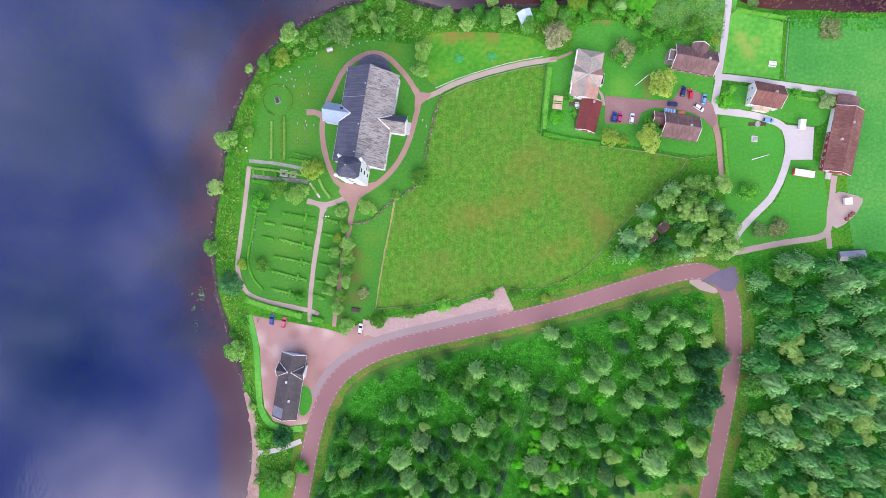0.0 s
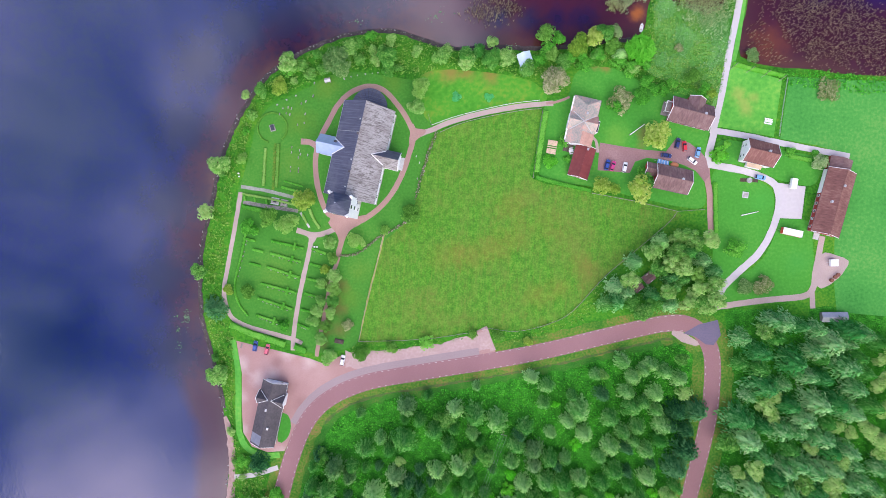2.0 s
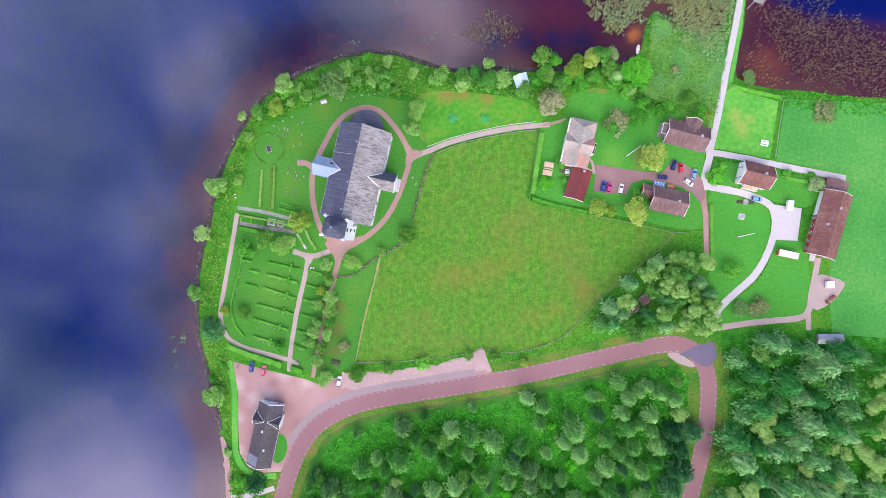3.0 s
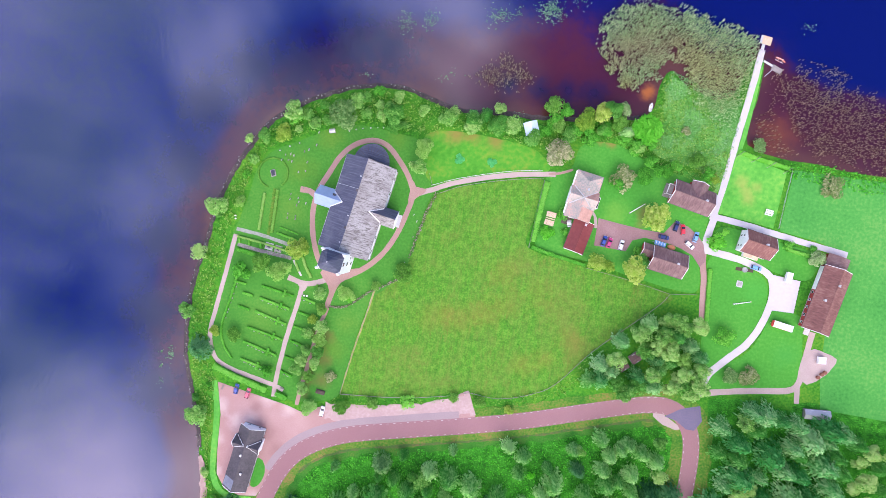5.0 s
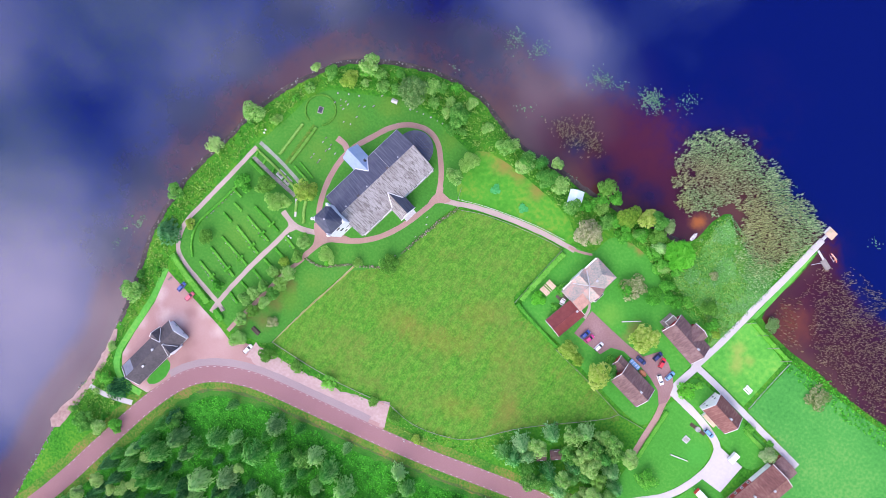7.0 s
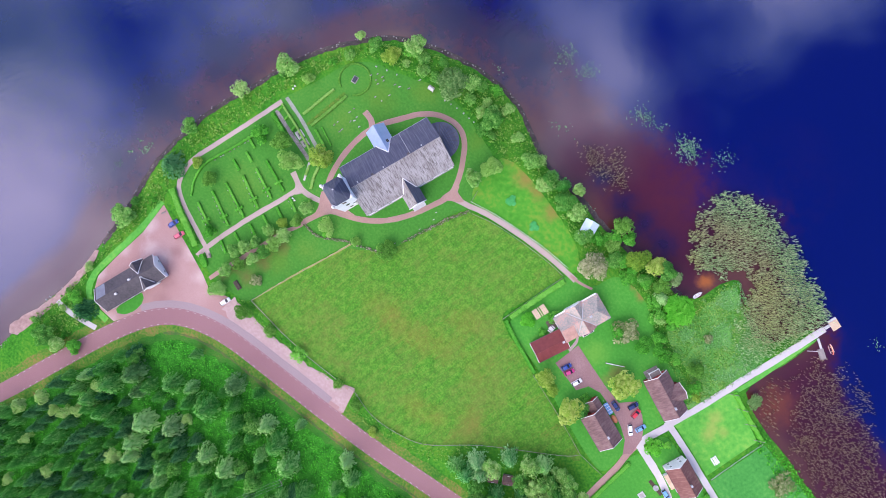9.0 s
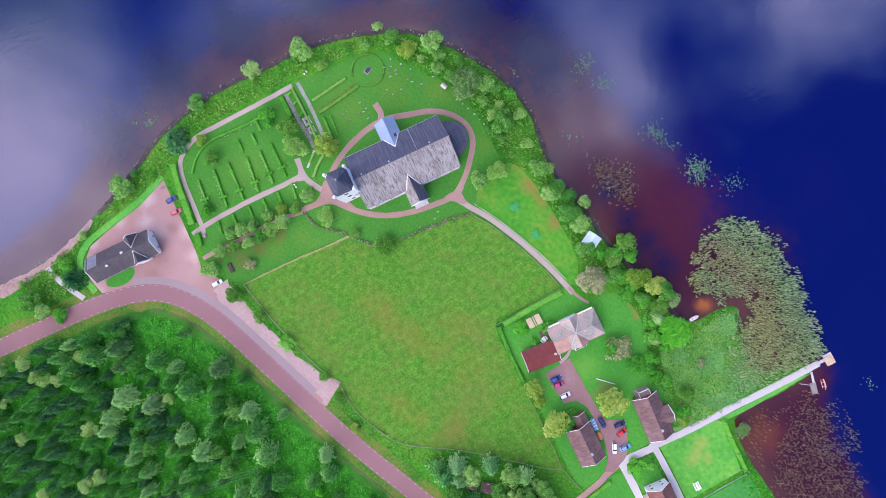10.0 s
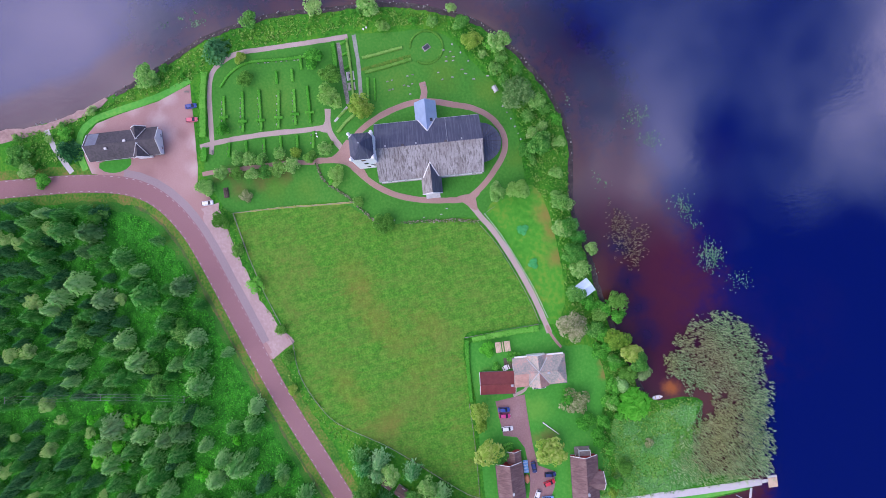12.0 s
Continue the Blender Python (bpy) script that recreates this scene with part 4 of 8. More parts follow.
sheet("fork_corner", [(-54.9, 19.2), (-52.4, 19.3), (-48.3, 19.5), (-49.7, 17.9), (-50.9, 15.3), (-52.7, 16.6)], 0.1265, M_PATH, "pale gravel where the churchyard paths meet", "path", rough=0.1)
sheet("lane_corner", [(-10.6, 70.2), (-9.2, 68), (-4.5, 67.6), (-6, 65), (-9, 62.5), (-10.4, 58.5), (-11.8, 62)], 0.124, M_PINKPATH, "pinkish gravel where lane and ring path meet", "path", rough=0.1)
sheet("courtyard", [(71.2, 66.4), (80, 65.4), (90.5, 64.4), (100, 64.2), (104, 70), (110, 68.5), (115, 65), (117.6, 62), (119.5, 55), (117.5, 52), (113.5, 56.5), (108, 58.8), (102, 60.2), (92, 61), (87, 59), (85, 54), (71, 54.4)], 0.126, mat("courtyard_gravel", [(0.21, 0.115, 0.115), (0.28, 0.165, 0.16), (0.37, 0.25, 0.24)], fine=2.0, coarse=0.12, contrast=(0.2, 0.8)), "reddish gravel courtyard between the houses", "courtyard", smooth=False)
sheet("paved_yard", [(148.4, 53.5), (161, 52.5), (160.2, 38.4), (149.6, 38.2)], 0.132, M_PAVED, "whitish concrete yard by the long house", "yard", smooth=False)
sheet("gravel_yard", [(168.6, 10), (169.6, 23.5), (176, 23.5), (181.5, 21.5), (179, 15.5), (173, 10)], 0.122, M_PATH, "pale gravel patch with a parked trailer", "yard", rough=0.4)
ribbon("beach_path", [(-80, -90), (-75, -89.2), (-70, -88), (-61, -84.5)], 2.2, 0.044, M_PAVED, "pale concrete path down to the beach", "path", rough=0.1)


# ======== buildings ========
def gable_roof(L, W, eave, ridge, ov=0.5, hip_a=0.0, hip_b=0.0, th=0.22, slope=0, gable_ov=None):
    """A pitched roof along x with thickness. slope: 0 both sides, -1 or 1 the one side alone. hip: how far the ridge draws back."""
    bm = B()
    go = ov if gable_ov is None else gable_ov
    rise = (ridge - eave) / (W / 2)
    x0, x1, y, ze = -L / 2 - go, L / 2 + go, W / 2 + ov, eave - ov * rise
    r0, r1 = Vector((x0 + hip_a, 0, ridge)), Vector((x1 - hip_b, 0, ridge))
    for s in (-1, 1):
        if slope and s != slope:
            continue
        top = [Vector((x0, s * y, ze)), Vector((x1, s * y, ze)), r1, r0]
        solid(bm, top, th)
    for hip, x, r in ((hip_a, x0, r0), (hip_b, x1, r1)):
        if hip and not slope:
            solid(bm, [Vector((x, -y, ze)), Vector((x, y, ze)), r], th)
    return bm


def solid(bm, top, th):
    """A slab under the given outline."""
    n = len(top)
    up = (top[1] - top[0]).cross(top[2] - top[0])
    if up.z < 0:
        top = top[::-1]
    a = [bm.verts.new(p) for p in top]
    b = [bm.verts.new(p - Vector((0, 0, th))) for p in top]
    bm.faces.new(a), bm.faces.new(b[::-1])
    for i in range(n):
        bm.faces.new((a[(i + 1) % n], a[i], b[i], b[(i + 1) % n]))


def gable_walls(L, W, eave, ridge, hip_a=0.0, hip_b=0.0, th=0.16):
    bm = B()
    ends = []
    for s, hip in ((-1, hip_a), (1, hip_b)):
        peak = eave if hip else ridge - th * 1.6
        ends.append([bm.verts.new((s * L / 2, y, z)) for y, z in ((-W / 2, -0.2), (W / 2, -0.2), (W / 2, eave - 0.12), (0, peak - 0.12), (-W / 2, eave - 0.12))])
    for i in range(5):
        j = (i + 1) % 5
        bm.faces.new((ends[0][i], ends[0][j], ends[1][j], ends[1][i]))
    bm.faces.new(ends[0][::-1]), bm.faces.new(ends[1])
    bmesh.ops.recalc_face_normals(bm, faces=bm.faces)
    return bm


def window(parent, x, y, z, w, h, facing, frame_mat=None):
    """A window on a wall that faces 'x+', 'x-', 'y+' or 'y-'; the frame stands proud and the pane sits inside it."""
    turn = {"x+": 90, "x-": -90, "y+": 180, "y-": 0}[facing]
    m = Matrix.Translation((x, y, z)) @ Matrix.Rotation(radians(turn), 4, "Z")
    bm = B()
    for cx, cz, sx, sz in ((-w / 2 + 0.06, 0, 0.12, h), (w / 2 - 0.06, 0, 0.12, h), (0, h / 2 - 0.06, w - 0.24, 0.12), (0, -h / 2 + 0.06, w - 0.24, 0.12), (0, 0, 0.06, h - 0.24)):
        box(bm, cx, -0.04, cz - sz / 2, sx, 0.14, sz)
    bm.transform(m)
    fr = part("window", bm, frame_mat or M_TRIM, parent, "white painted window")
    bm = box(B(), 0, -0.012, -h / 2 + 0.12, w - 0.26, 0.04, h - 0.24)
    bm.transform(m)
    part("pane", bm, M_GLASS, fr)
    return fr


def bargeboards(parent, L, W, eave, ridge, ov, material, ends=(-1, 1), gable_ov=None):
    go = ov if gable_ov is None else gable_ov
    rise = (ridge - eave) / (W / 2)
    for e in ends:
        for s in (-1, 1):
            bm = B()
            x = e * (L / 2 + go)
            a, b = Vector((x, s * (W / 2 + ov), eave - ov * rise + 0.05)), Vector((x, 0, ridge + 0.05))
            off = Vector((0.09, 0, 0))
            up = Vector((0, 0, 0.3))
            vs = [bm.verts.new(q + d) for q in (a, b) for d in (-off - up, off - up, off, -off)]
            for i in range(4):
                bm.faces.new((vs[i], vs[(i + 1) % 4], vs[4 + (i + 1) % 4], vs[4 + i]))
            bm.faces.new(vs[:4][::-1]), bm.faces.new(vs[4:])
            bmesh.ops.recalc_face_normals(bm, faces=bm.faces)
            part("bargeboard", bm, material, parent, "white bargeboard")


def chimney(parent, x, y, z, h=1.3, w=0.8, material=None):
    bm = box(B(), x, y, z - 1.2, w, w * 0.8, h + 1.2)
    ch = part("chimney", bm, material or M_PALESTONE, parent, "rendered chimney")
    part("chimney_cap", box(B(), x, y, z + h, w * 1.25, w * 1.05, 0.14), M_STEEL, ch)


def house(name, label, x, y, turn, L, W, eave, ridge, walls, roofing, ov=0.5, hips=(0, 0), chimneys=(), boards=None, rows=1, south=3, group="", ridge_mat=None, ends=True):
    h = thing(name, x, y, turn, 0, label, "house", group)
    part("wall", gable_walls(L, W, eave, ridge, *hips), walls, h)
    part("roof", gable_roof(L, W, eave, ridge, ov, *hips), roofing, h)
    if boards:
        bargeboards(h, L, W, eave, ridge, ov, boards, [e for e, hip in ((-1, hips[0]), (1, hips[1])) if not hip])
    bm = B()
    tube(bm, (-L / 2 - ov + hips[0], 0, ridge + 0.02), (L / 2 + ov - hips[1], 0, ridge + 0.02), 0.16, n=6)
    part("ridge_cap", bm, ridge_mat or roofing, h)
    for cx, cy, hh in chimneys:
        chimney(h, cx, cy, ridge - abs(cy) * (ridge - eave) / (W / 2), hh)
    for r in range(rows):
        z = 1.6 + 2.6 * r
        for k in range(south):
            wx = -L / 2 + L * (k + 0.5) / south
            window(h, wx, -W / 2, z, 1.2, 1.4, "y-")
            window(h, wx, W / 2, z, 1.2, 1.4, "y+")
        if ends:
            for wy in (-W / 4, W / 4):
                window(h, -L / 2, wy, z, 1.1, 1.4, "x-"), window(h, L / 2, wy, z, 1.1, 1.4, "x+")
    part("door", box(B(), L * 0.08, -W / 2 - 0.03, 0, 1.0, 0.12, 2.1), M_GREYWOOD, h, "wooden door")
    part("plinth", box(B(), 0, 0, -0.1, L + 0.16, W + 0.16, 0.45), M_STONE, h, "grey stone plinth")
    for s in (-1, 1):
        rise = (ridge - eave) / (W / 2)
        bm = B()
        tube(bm, (-L / 2 - ov, s * (W / 2 + ov + 0.06), eave - ov * rise - 0.1), (L / 2 + ov, s * (W / 2 + ov + 0.06), eave - ov * rise - 0.1), 0.09, n=6)
        part("gutter", bm, M_DARKROOF, h, "dark metal gutter")
    return h


def wing(h, x, y, turn, L, W, eave, ridge, walls, roofing, ov=0.4, boards=None, name="wing", ends=(1,), second=None):
    """A smaller body with its own pitched roof, joined to a house."""
    m = pose(x, y, 0, 0, 0, turn)
    bm = gable_walls(L, W, eave, ridge); bm.transform(m)
    w = part(name, bm, walls, h)
    for side, material in ((0, roofing),) if second is None else ((-1, roofing), (1, second)):
        bm = gable_roof(L, W, eave, ridge, ov, slope=side); bm.transform(m)
        part("roof", bm, material, w)
    if boards:
        rise = (ridge - eave) / (W / 2)
        for e in ends:
            for s in (-1, 1):
                bm = B()
                a, b = Vector((e * (L / 2 + ov), s * (W / 2 + ov), eave - ov * rise + 0.08)), Vector((e * (L / 2 + ov), 0, ridge + 0.08))
                tube(bm, a, b, 0.14, n=6)
                bm.transform(m)
                part("bargeboard", bm, boards, w, "white bargeboard")
    return w


def church():
    c = thing("church", -32.0, 55.1, 80.6, 0, "large white stone church with dark slate roof and west tower", "church")
    L, W, E, R = 39.6, 21.6, 8.0, 17.0
    part("wall", gable_walls(L, W, E, R), M_WHITE, c, "white rendered nave walls")
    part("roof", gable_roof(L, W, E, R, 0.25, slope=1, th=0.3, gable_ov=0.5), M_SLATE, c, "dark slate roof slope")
    # the south slope takes the paler copy, with its light painted in
    part("roof", gable_roof(L, W, E, R, 0.25, slope=-1, th=0.3, gable_ov=0.5), M_LITSLATE, c, "pale weather-streaked slate roof slope, light painted in")
    bm = tube(B(), (-L / 2 - 0.5, 0, R + 0.05), (L / 2 + 0.5, 0, R + 0.05), 0.24, n=8)
    part("ridge_cap", bm, M_LITSLATE, c, "sheet-metal ridge")
    for x in (-9.5, 6.5):
        part("roof_hatch", box(B(), x, 0.5, R - 0.9, 1.0, 1.0, 1.1), M_DARKROOF, c, "dark ridge vent")
    # snow guard seam on the north slope
    bm = tube(B(), (7.2, 0.4, R - 0.2), (7.2, W / 2 + 0.4, E - 0.25), 0.09, n=6)
    part("roof_seam", bm, M_STEEL, c, "metal seam down the slope")
    part("cornice", box(B(), 0, -W / 2 - 0.14, E - 1.25, L, 0.28, 0.5), M_TRIM, c, "white cornice")
    part("cornice", box(B(), 0, W / 2 + 0.14, E - 1.25, L, 0.28, 0.5), M_TRIM, c, "white cornice")
    part("plinth", box(B(), 0, 0, -0.1, L + 0.5, W + 0.5, 0.7), M_STONE, c, "grey stone plinth")
    for k in range(6):
        x = -L / 2 + L * (k + 0.5) / 6
        for s, f in ((-1, "y-"), (1, "y+")):
            if not (s == 1 and k == 3) and not (s == -1 and k == 3):
                window(c, x, s * W / 2, 3.9, 1.8, 4.2, f)
    # rounded apse at the east end
    n = 18
    bm, br = B(), B()
    ang = [math.pi * i / n - math.pi / 2 for i in range(n + 1)]
    ra, za = 7.2, 5.2
    lo = [bm.verts.new((L / 2 + ra * 1.08 * math.cos(a), 0.6 + ra * math.sin(a), -0.2)) for a in ang]
    hi = [bm.verts.new((v.co.x, v.co.y, za)) for v in lo]
    for i in range(n):
        bm.faces.new((lo[i], lo[i + 1], hi[i + 1], hi[i]))
    bm.faces.new(hi), bm.faces.new((lo[0], hi[0], hi[-1], lo[-1]))
    ap = part("apse", bm, M_WHITE, c, "rounded white apse")
    rim = [br.verts.new((L / 2 + (ra + 0.6) * 1.08 * max(math.cos(a), 0.02), 0.6 + (ra + 0.6) * math.sin(a), za - 0.15)) for a in ang]
    low = [br.verts.new((v.co.x, v.co.y, za - 0.4)) for v in rim]
    apex = br.verts.new((L / 2 + 0.3, 0.6, za + 4.6))
    for i in range(n):
        br.faces.new((rim[i], rim[i + 1], apex)), br.faces.new((low[i], low[i + 1], rim[i + 1], rim[i]))
    br.faces.new(low[::-1])
    part("roof", br, M_SLATE, ap, "half-round slate roof")
    # the two side wings
    w = wing(c, 0.1, W / 2 + 1.4, 90, 11.0, 7.5, 7.4, 12.2, M_WHITE, M_BLUETIN, 0.45, M_TRIM, "north_wing", (-1,))
    part("skylight", box(B(), 1.9, W / 2 - 0.4, 9.4, 1.2, 1.2, 1.0), M_GLASS, w, "dark roof window")
    # the porch slopes differ by the light painted into their slate
    w = wing(c, -0.2, -W / 2 - 0.8, -90, 10.8, 6.9, 7.2, 12.0, M_WHITE, M_LITSLATE, 0.45, M_TRIM, "south_porch", (-1, 1), M_SLATE)
    for mid, side, high, out in ((0.1, 1, 12.3, 3.3), (-0.2, -1, 12.1, 3.0)):
        for end in (-1, 1):
            part("valley_flashing", tube(B(), (mid, side * (W / 2 - 4.95), high), (mid + end * out, side * (W / 2 + 0.2), 8.15), 0.2, n=6), M_TRIM, c, "white valley flashing")
    part("step", box(B(), -0.2, -W / 2 - 6.7, 0, 5.6, 2.4, 0.34), M_PALESTONE, w, "stone entrance steps")
    part("door", box(B(), -0.2, -W / 2 - 5.46, 0.2, 2.0, 0.14, 3.0), M_GREYWOOD, w, "wooden church door")
    # tower
    tx, ty, tw, tl, te = -L / 2 - 4.0, 0.4, 9.4, 8.4, 25.0
    t = part("tower", box(B(), tx, ty, -0.2, tl, tw, te + 0.2), M_WHITE, c, "square white west tower")
    bm = B()
    prof = [(1.0, te - 0.25), (1.0, te), (0.80, te + 1.4), (0.60, te + 3.2), (0.36, te + 4.8), (0.10, te + 6.4)]
    rings = []
    for r, z in prof:
        ring = []
        for i in range(16):
            a = 2 * math.pi * i / 16 + math.pi / 16
            k = min(1 / max(abs(math.cos(a)), abs(math.sin(a))), 1.28)
            ring.append(bm.verts.new((tx + r * k * tl / 2 * math.cos(a), ty + r * k * tw / 2 * math.sin(a), z)))
        rings.append(ring)
    for a, b in zip(rings, rings[1:]):
        for i in range(16):
            bm.faces.new((a[i], a[(i + 1) % 16], b[(i + 1) % 16], b[i]))
    bm.faces.new(rings[0][::-1]), bm.faces.new(rings[-1])
    part("roof", bm, M_SLATE, t, "dark bell-shaped slate tower roof")
    part("finial", lathe(tube(B(), (tx, ty, te + 6.2), (tx, ty, te + 8.2), 0.09), [(0.02, te + 7.4), (0.3, te + 7.6), (0.3, te + 7.9), (0.02, te + 8.1)], 10, tx, ty), M_STEEL, t, "metal spire ball")
    for sx, sy in ((-1, 1), (-1, -1), (1, 1), (1, -1)):
        px, py = tx + sx * (tl / 2 - 0.2), ty + sy * (tw / 2 - 0.2)
        part("pinnacle", lathe(B(), [(0.55, te - 0.6), (0.6, te + 0.2), (0.4, te + 0.5), (0.62, te + 1.0), (0.62, te + 1.4), (0.25, te + 1.9)], 10, px, py), M_TRIM, t, "white corner pinnacle")
    for f, dx, dy in (("y-", 0, -tw / 2), ("y+", 0, tw / 2), ("x-", -tl / 2, 0)):
        window(t, tx + dx, ty + dy, te - 3.0, 1.5, 2.6, f, M_DARKROOF)
        window(t, tx + dx, ty + dy, te - 3.0 - 8, 1.5, 2.6, f, M_DARKROOF)
        window(t, tx + dx, ty + dy, te - 20, 1.3, 2.0, f, M_DARKROOF)
    part("door", box(B(), tx - tl / 2 - 0.04, ty, 0, 0.16, 2.0, 3.2), M_GREYWOOD, t, "wooden tower door")
    # stair turret between tower and nave
    link = part("stair_turret", box(B(), -L / 2 - 0.9, 1.0, -0.2, 2.2, 10.6, 10.5), M_WHITE, c, "white wall linking tower and nave")
    part("roof", box(B(), -L / 2 - 1.1, 1.0, 10.3, 2.8, 11.0, 0.3), M_SLATE, link, "dark sheet roof of the link")
    # standing seams on the apse roof
    for k in range(1, 12):
        a = math.pi * k / 12 - math.pi / 2
        part("roof_rib", tube(B(), (L / 2 + 0.4, 0.6, za + 4.55), (L / 2 + (ra + 0.6) * 1.08 * math.cos(a), 0.6 + (ra + 0.6) * math.sin(a), za - 0.1), 0.07, n=4), M_DARKROOF, ap)
    for side in (-1, 1):
        part("gutter", tube(B(), (-L / 2 - 0.4, side * (W / 2 + 0.32), E - 0.5), (L / 2 + 0.4, side * (W / 2 + 0.32), E - 0.5), 0.12, n=6), M_STEEL, c, "metal gutter")
    for x in (-16, -4.5, 12.5):
        part("roof_ladder", box(B(), x, 0.9, R - 0.95, 0.5, 0.9, 0.35), M_STEEL, c, "small ridge hook")
    return c


church()
par = house("parish_hall", "long white parish hall with dark roof and cross gables", -65.2, -59.6, 81.3, 27.2, 9.6, 4.8, 8.4, M_WHITE, M_DARKROOF, 0.5, chimneys=((2.5, 0.4, 0.9), (-5.5, -1.6, 0.8)), boards=M_TRIM, south=6)
wing(par, 6.6, 2.6, 90, 6.0, 5.2, 5.2, 8.2, M_WHITE, M_DARKROOF, 0.4, M_TRIM, "cross_gable", (1, -1))
wing(par, 6.6, -2.6, -90, 6.0, 5.2, 5.2, 8.2, M_WHITE, M_DARKROOF, 0.4, M_TRIM, "cross_gable", (1, -1))
for side in (-1, 1):
    for end in (-1, 1):
        part("valley_flashing", tube(B(), (6.6, side * 0.7, 8.26), (6.6 + end * 2.9, side * 5.2, 5.1), 0.11, n=6), M_TRIM, par, "white metal valley flashing")
part("roof_panel", gable_roof(4.2, 9.6, 4.84, 8.44, 0.45, th=0.05, slope=1, gable_ov=0.0), mat("grey_sheet_roof", [(0.17, 0.18, 0.22), (0.24, 0.26, 0.30)], fine=0.8, coarse=0.2, rough=0.6), par, "pale blue-grey roof sheet").location.x = -11.2
sheet("hall_lawn", [(-61.6, -61.5), (-57.8, -61), (-56.2, -66), (-58, -72), (-61.6, -73)], 0.075, M_LAWN, "small lawn patch beside the parish hall", "lawn", rough=0.2)
gh = house("manor_house", "pale two-storey house with patched grey and pink tile roof", 62.4, 74.2, 80.5, 19.8, 10.6, 5.2, 8.2, M_TRIM, M_GREYTILE, 0.4, hips=(0, 4.0), chimneys=((3.0, -0.6, 0.5),), rows=2, south=4)
for side in (-1, 1):
    wing(gh, -0.6, side * 2.75, side * 90, 6.2, 7.2, 5.3, 8.2, M_TRIM, M_GREYTILE, 0.3, None, "cross_gable", second=M_PINKTILE if side < 0 else M_GREYTILE)
    for end in (-1, 1):
        part("valley_flashing", tube(B(), (-0.6, 0, 8.24), (-0.6 + end * 3.9, side * 5.0, 5.5), 0.17, n=6), M_PALESTONE, gh, "pale mortar line along the roof valley")
part("eave_board", box(B(), 0.2, 5.9, 4.7, 19.0, 0.6, 0.3), M_TRIM, gh, "white eave along the garden side")
part("roof_patch", gable_roof(5.4, 10.7, 5.24, 8.24, 0.42, th=0.06, slope=-1, gable_ov=0.0), M_PINKTILE, gh, "salmon pink newer roof tiles").location.x = -7.4
vr = part("veranda", box(B(), -0.6, -6.6, 0, 5.0, 1.8, 0.4), M_TRIM, gh, "white timber veranda")
for k in range(4):
    part("veranda_post", tube(B(), (-2.9 + 1.55 * k, -7.4, 0.4), (-2.9 + 1.55 * k, -7.4, 3.2), 0.09), M_TRIM, vr)
part("veranda_roof", box(B(), -0.6, -6.6, 3.4, 4.4, 1.5, 0.08), M_GLASS, vr, "dark glazed veranda roof")
for cx, cy, sx, sy in ((-0.6, -5.8, 5.2, 0.22), (-3.0, -6.6, 0.3, 1.5), (1.8, -6.6, 0.3, 1.5)):
    part("veranda_frame", box(B(), cx, cy, 3.36, sx, sy, 0.16), M_TRIM, vr)
part("veranda_rail", box(B(), -0.6, -7.4, 3.2, 5.0, 0.16, 0.2), M_TRIM, vr)
house("barn", "red timber barn with a rust-red sheet-metal roof", 63.4, 57.2, 77.2, 13.2, 8.0, 3.0, 5.6, M_REDWOOD, M_REDTIN, 0.4, boards=M_TRIM, south=3, chimneys=((5.4, -0.6, 0.5),))
nh = house("brown_roof_house", "red timber house with brown tile roof and gable wing", 108.6, 80.6, -11.5, 17.2, 9.6, 3.6, 7.0, M_REDWOOD, M_BROWNTILE, 0.5, boards=M_TRIM, south=5, chimneys=((4.8, 0.3, 1.1),))
wing(nh, 1.2, 3.2, 90, 7.4, 6.6, 3.8, 6.7, M_REDWOOD, M_BROWNTILE, 0.4, M_TRIM, "gable_wing", (1,))
part("terrace", box(B(), -10.2, 0, 0, 3.0, 6.0, 0.35), M_GREYWOOD, nh, "wooden terrace")
bal = part("balcony", box(B(), -9.9, 0.4, 2.7, 2.4, 4.6, 0.16), M_GREYWOOD, nh, "balcony on the gable end")
for cx, cy, sx, sy in ((-11.05, 0.4, 0.14, 4.6), (-9.9, 2.65, 2.4, 0.14), (-9.9, -1.85, 2.4, 0.14)):
    part("balustrade", box(B(), cx, cy, 2.86, sx, sy, 0.9), M_TRIM, bal, "white balcony balustrade")
for cy in (-1.7, 2.5):
    part("balcony_post", box(B(), -10.95, cy, 0.3, 0.16, 0.16, 2.4), M_TRIM, bal)
mh = house("timber_house", "timber house with brown tile roof beside the courtyard", 102.6, 52.0, -9.0, 14.4, 9.6, 3.6, 7.0, M_REDWOOD, M_BROWNTILE, 0.5, boards=M_TRIM, south=4, chimneys=((3.0, 0.3, 1.0),))
wing(mh, -9.4, 2.4, 180, 4.6, 5.0, 2.8, 4.8, M_REDWOOD, M_BROWNTILE, 0.3, M_TRIM, "annex")
wh = house("white_house", "white two-storey house with red-brown tile roof", 138.2, 65.0, -10.5, 12.4, 9.0, 6.0, 9.8, M_TRIM, M_REDTILE, 0.4, rows=2, south=3, boards=M_TRIM, chimneys=((1.6, 0.5, 1.1),))
wing(wh, 0.0, -4.8, -90, 2.6, 6.0, 2.6, 3.6, M_TRIM, M_PALEWOOD, 0.2, None, "porch")
lh = house("long_house", "long red and white timber house with brown tile roof", 171.1, 46.0, 78.3, 27.4, 11.2, 4.4, 7.6, M_REDWOOD, M_REDTILE, 0.5, south=8, boards=M_TRIM, chimneys=((7.0, -0.3, 0.9), (-0.5, 2.4, 0.9)))
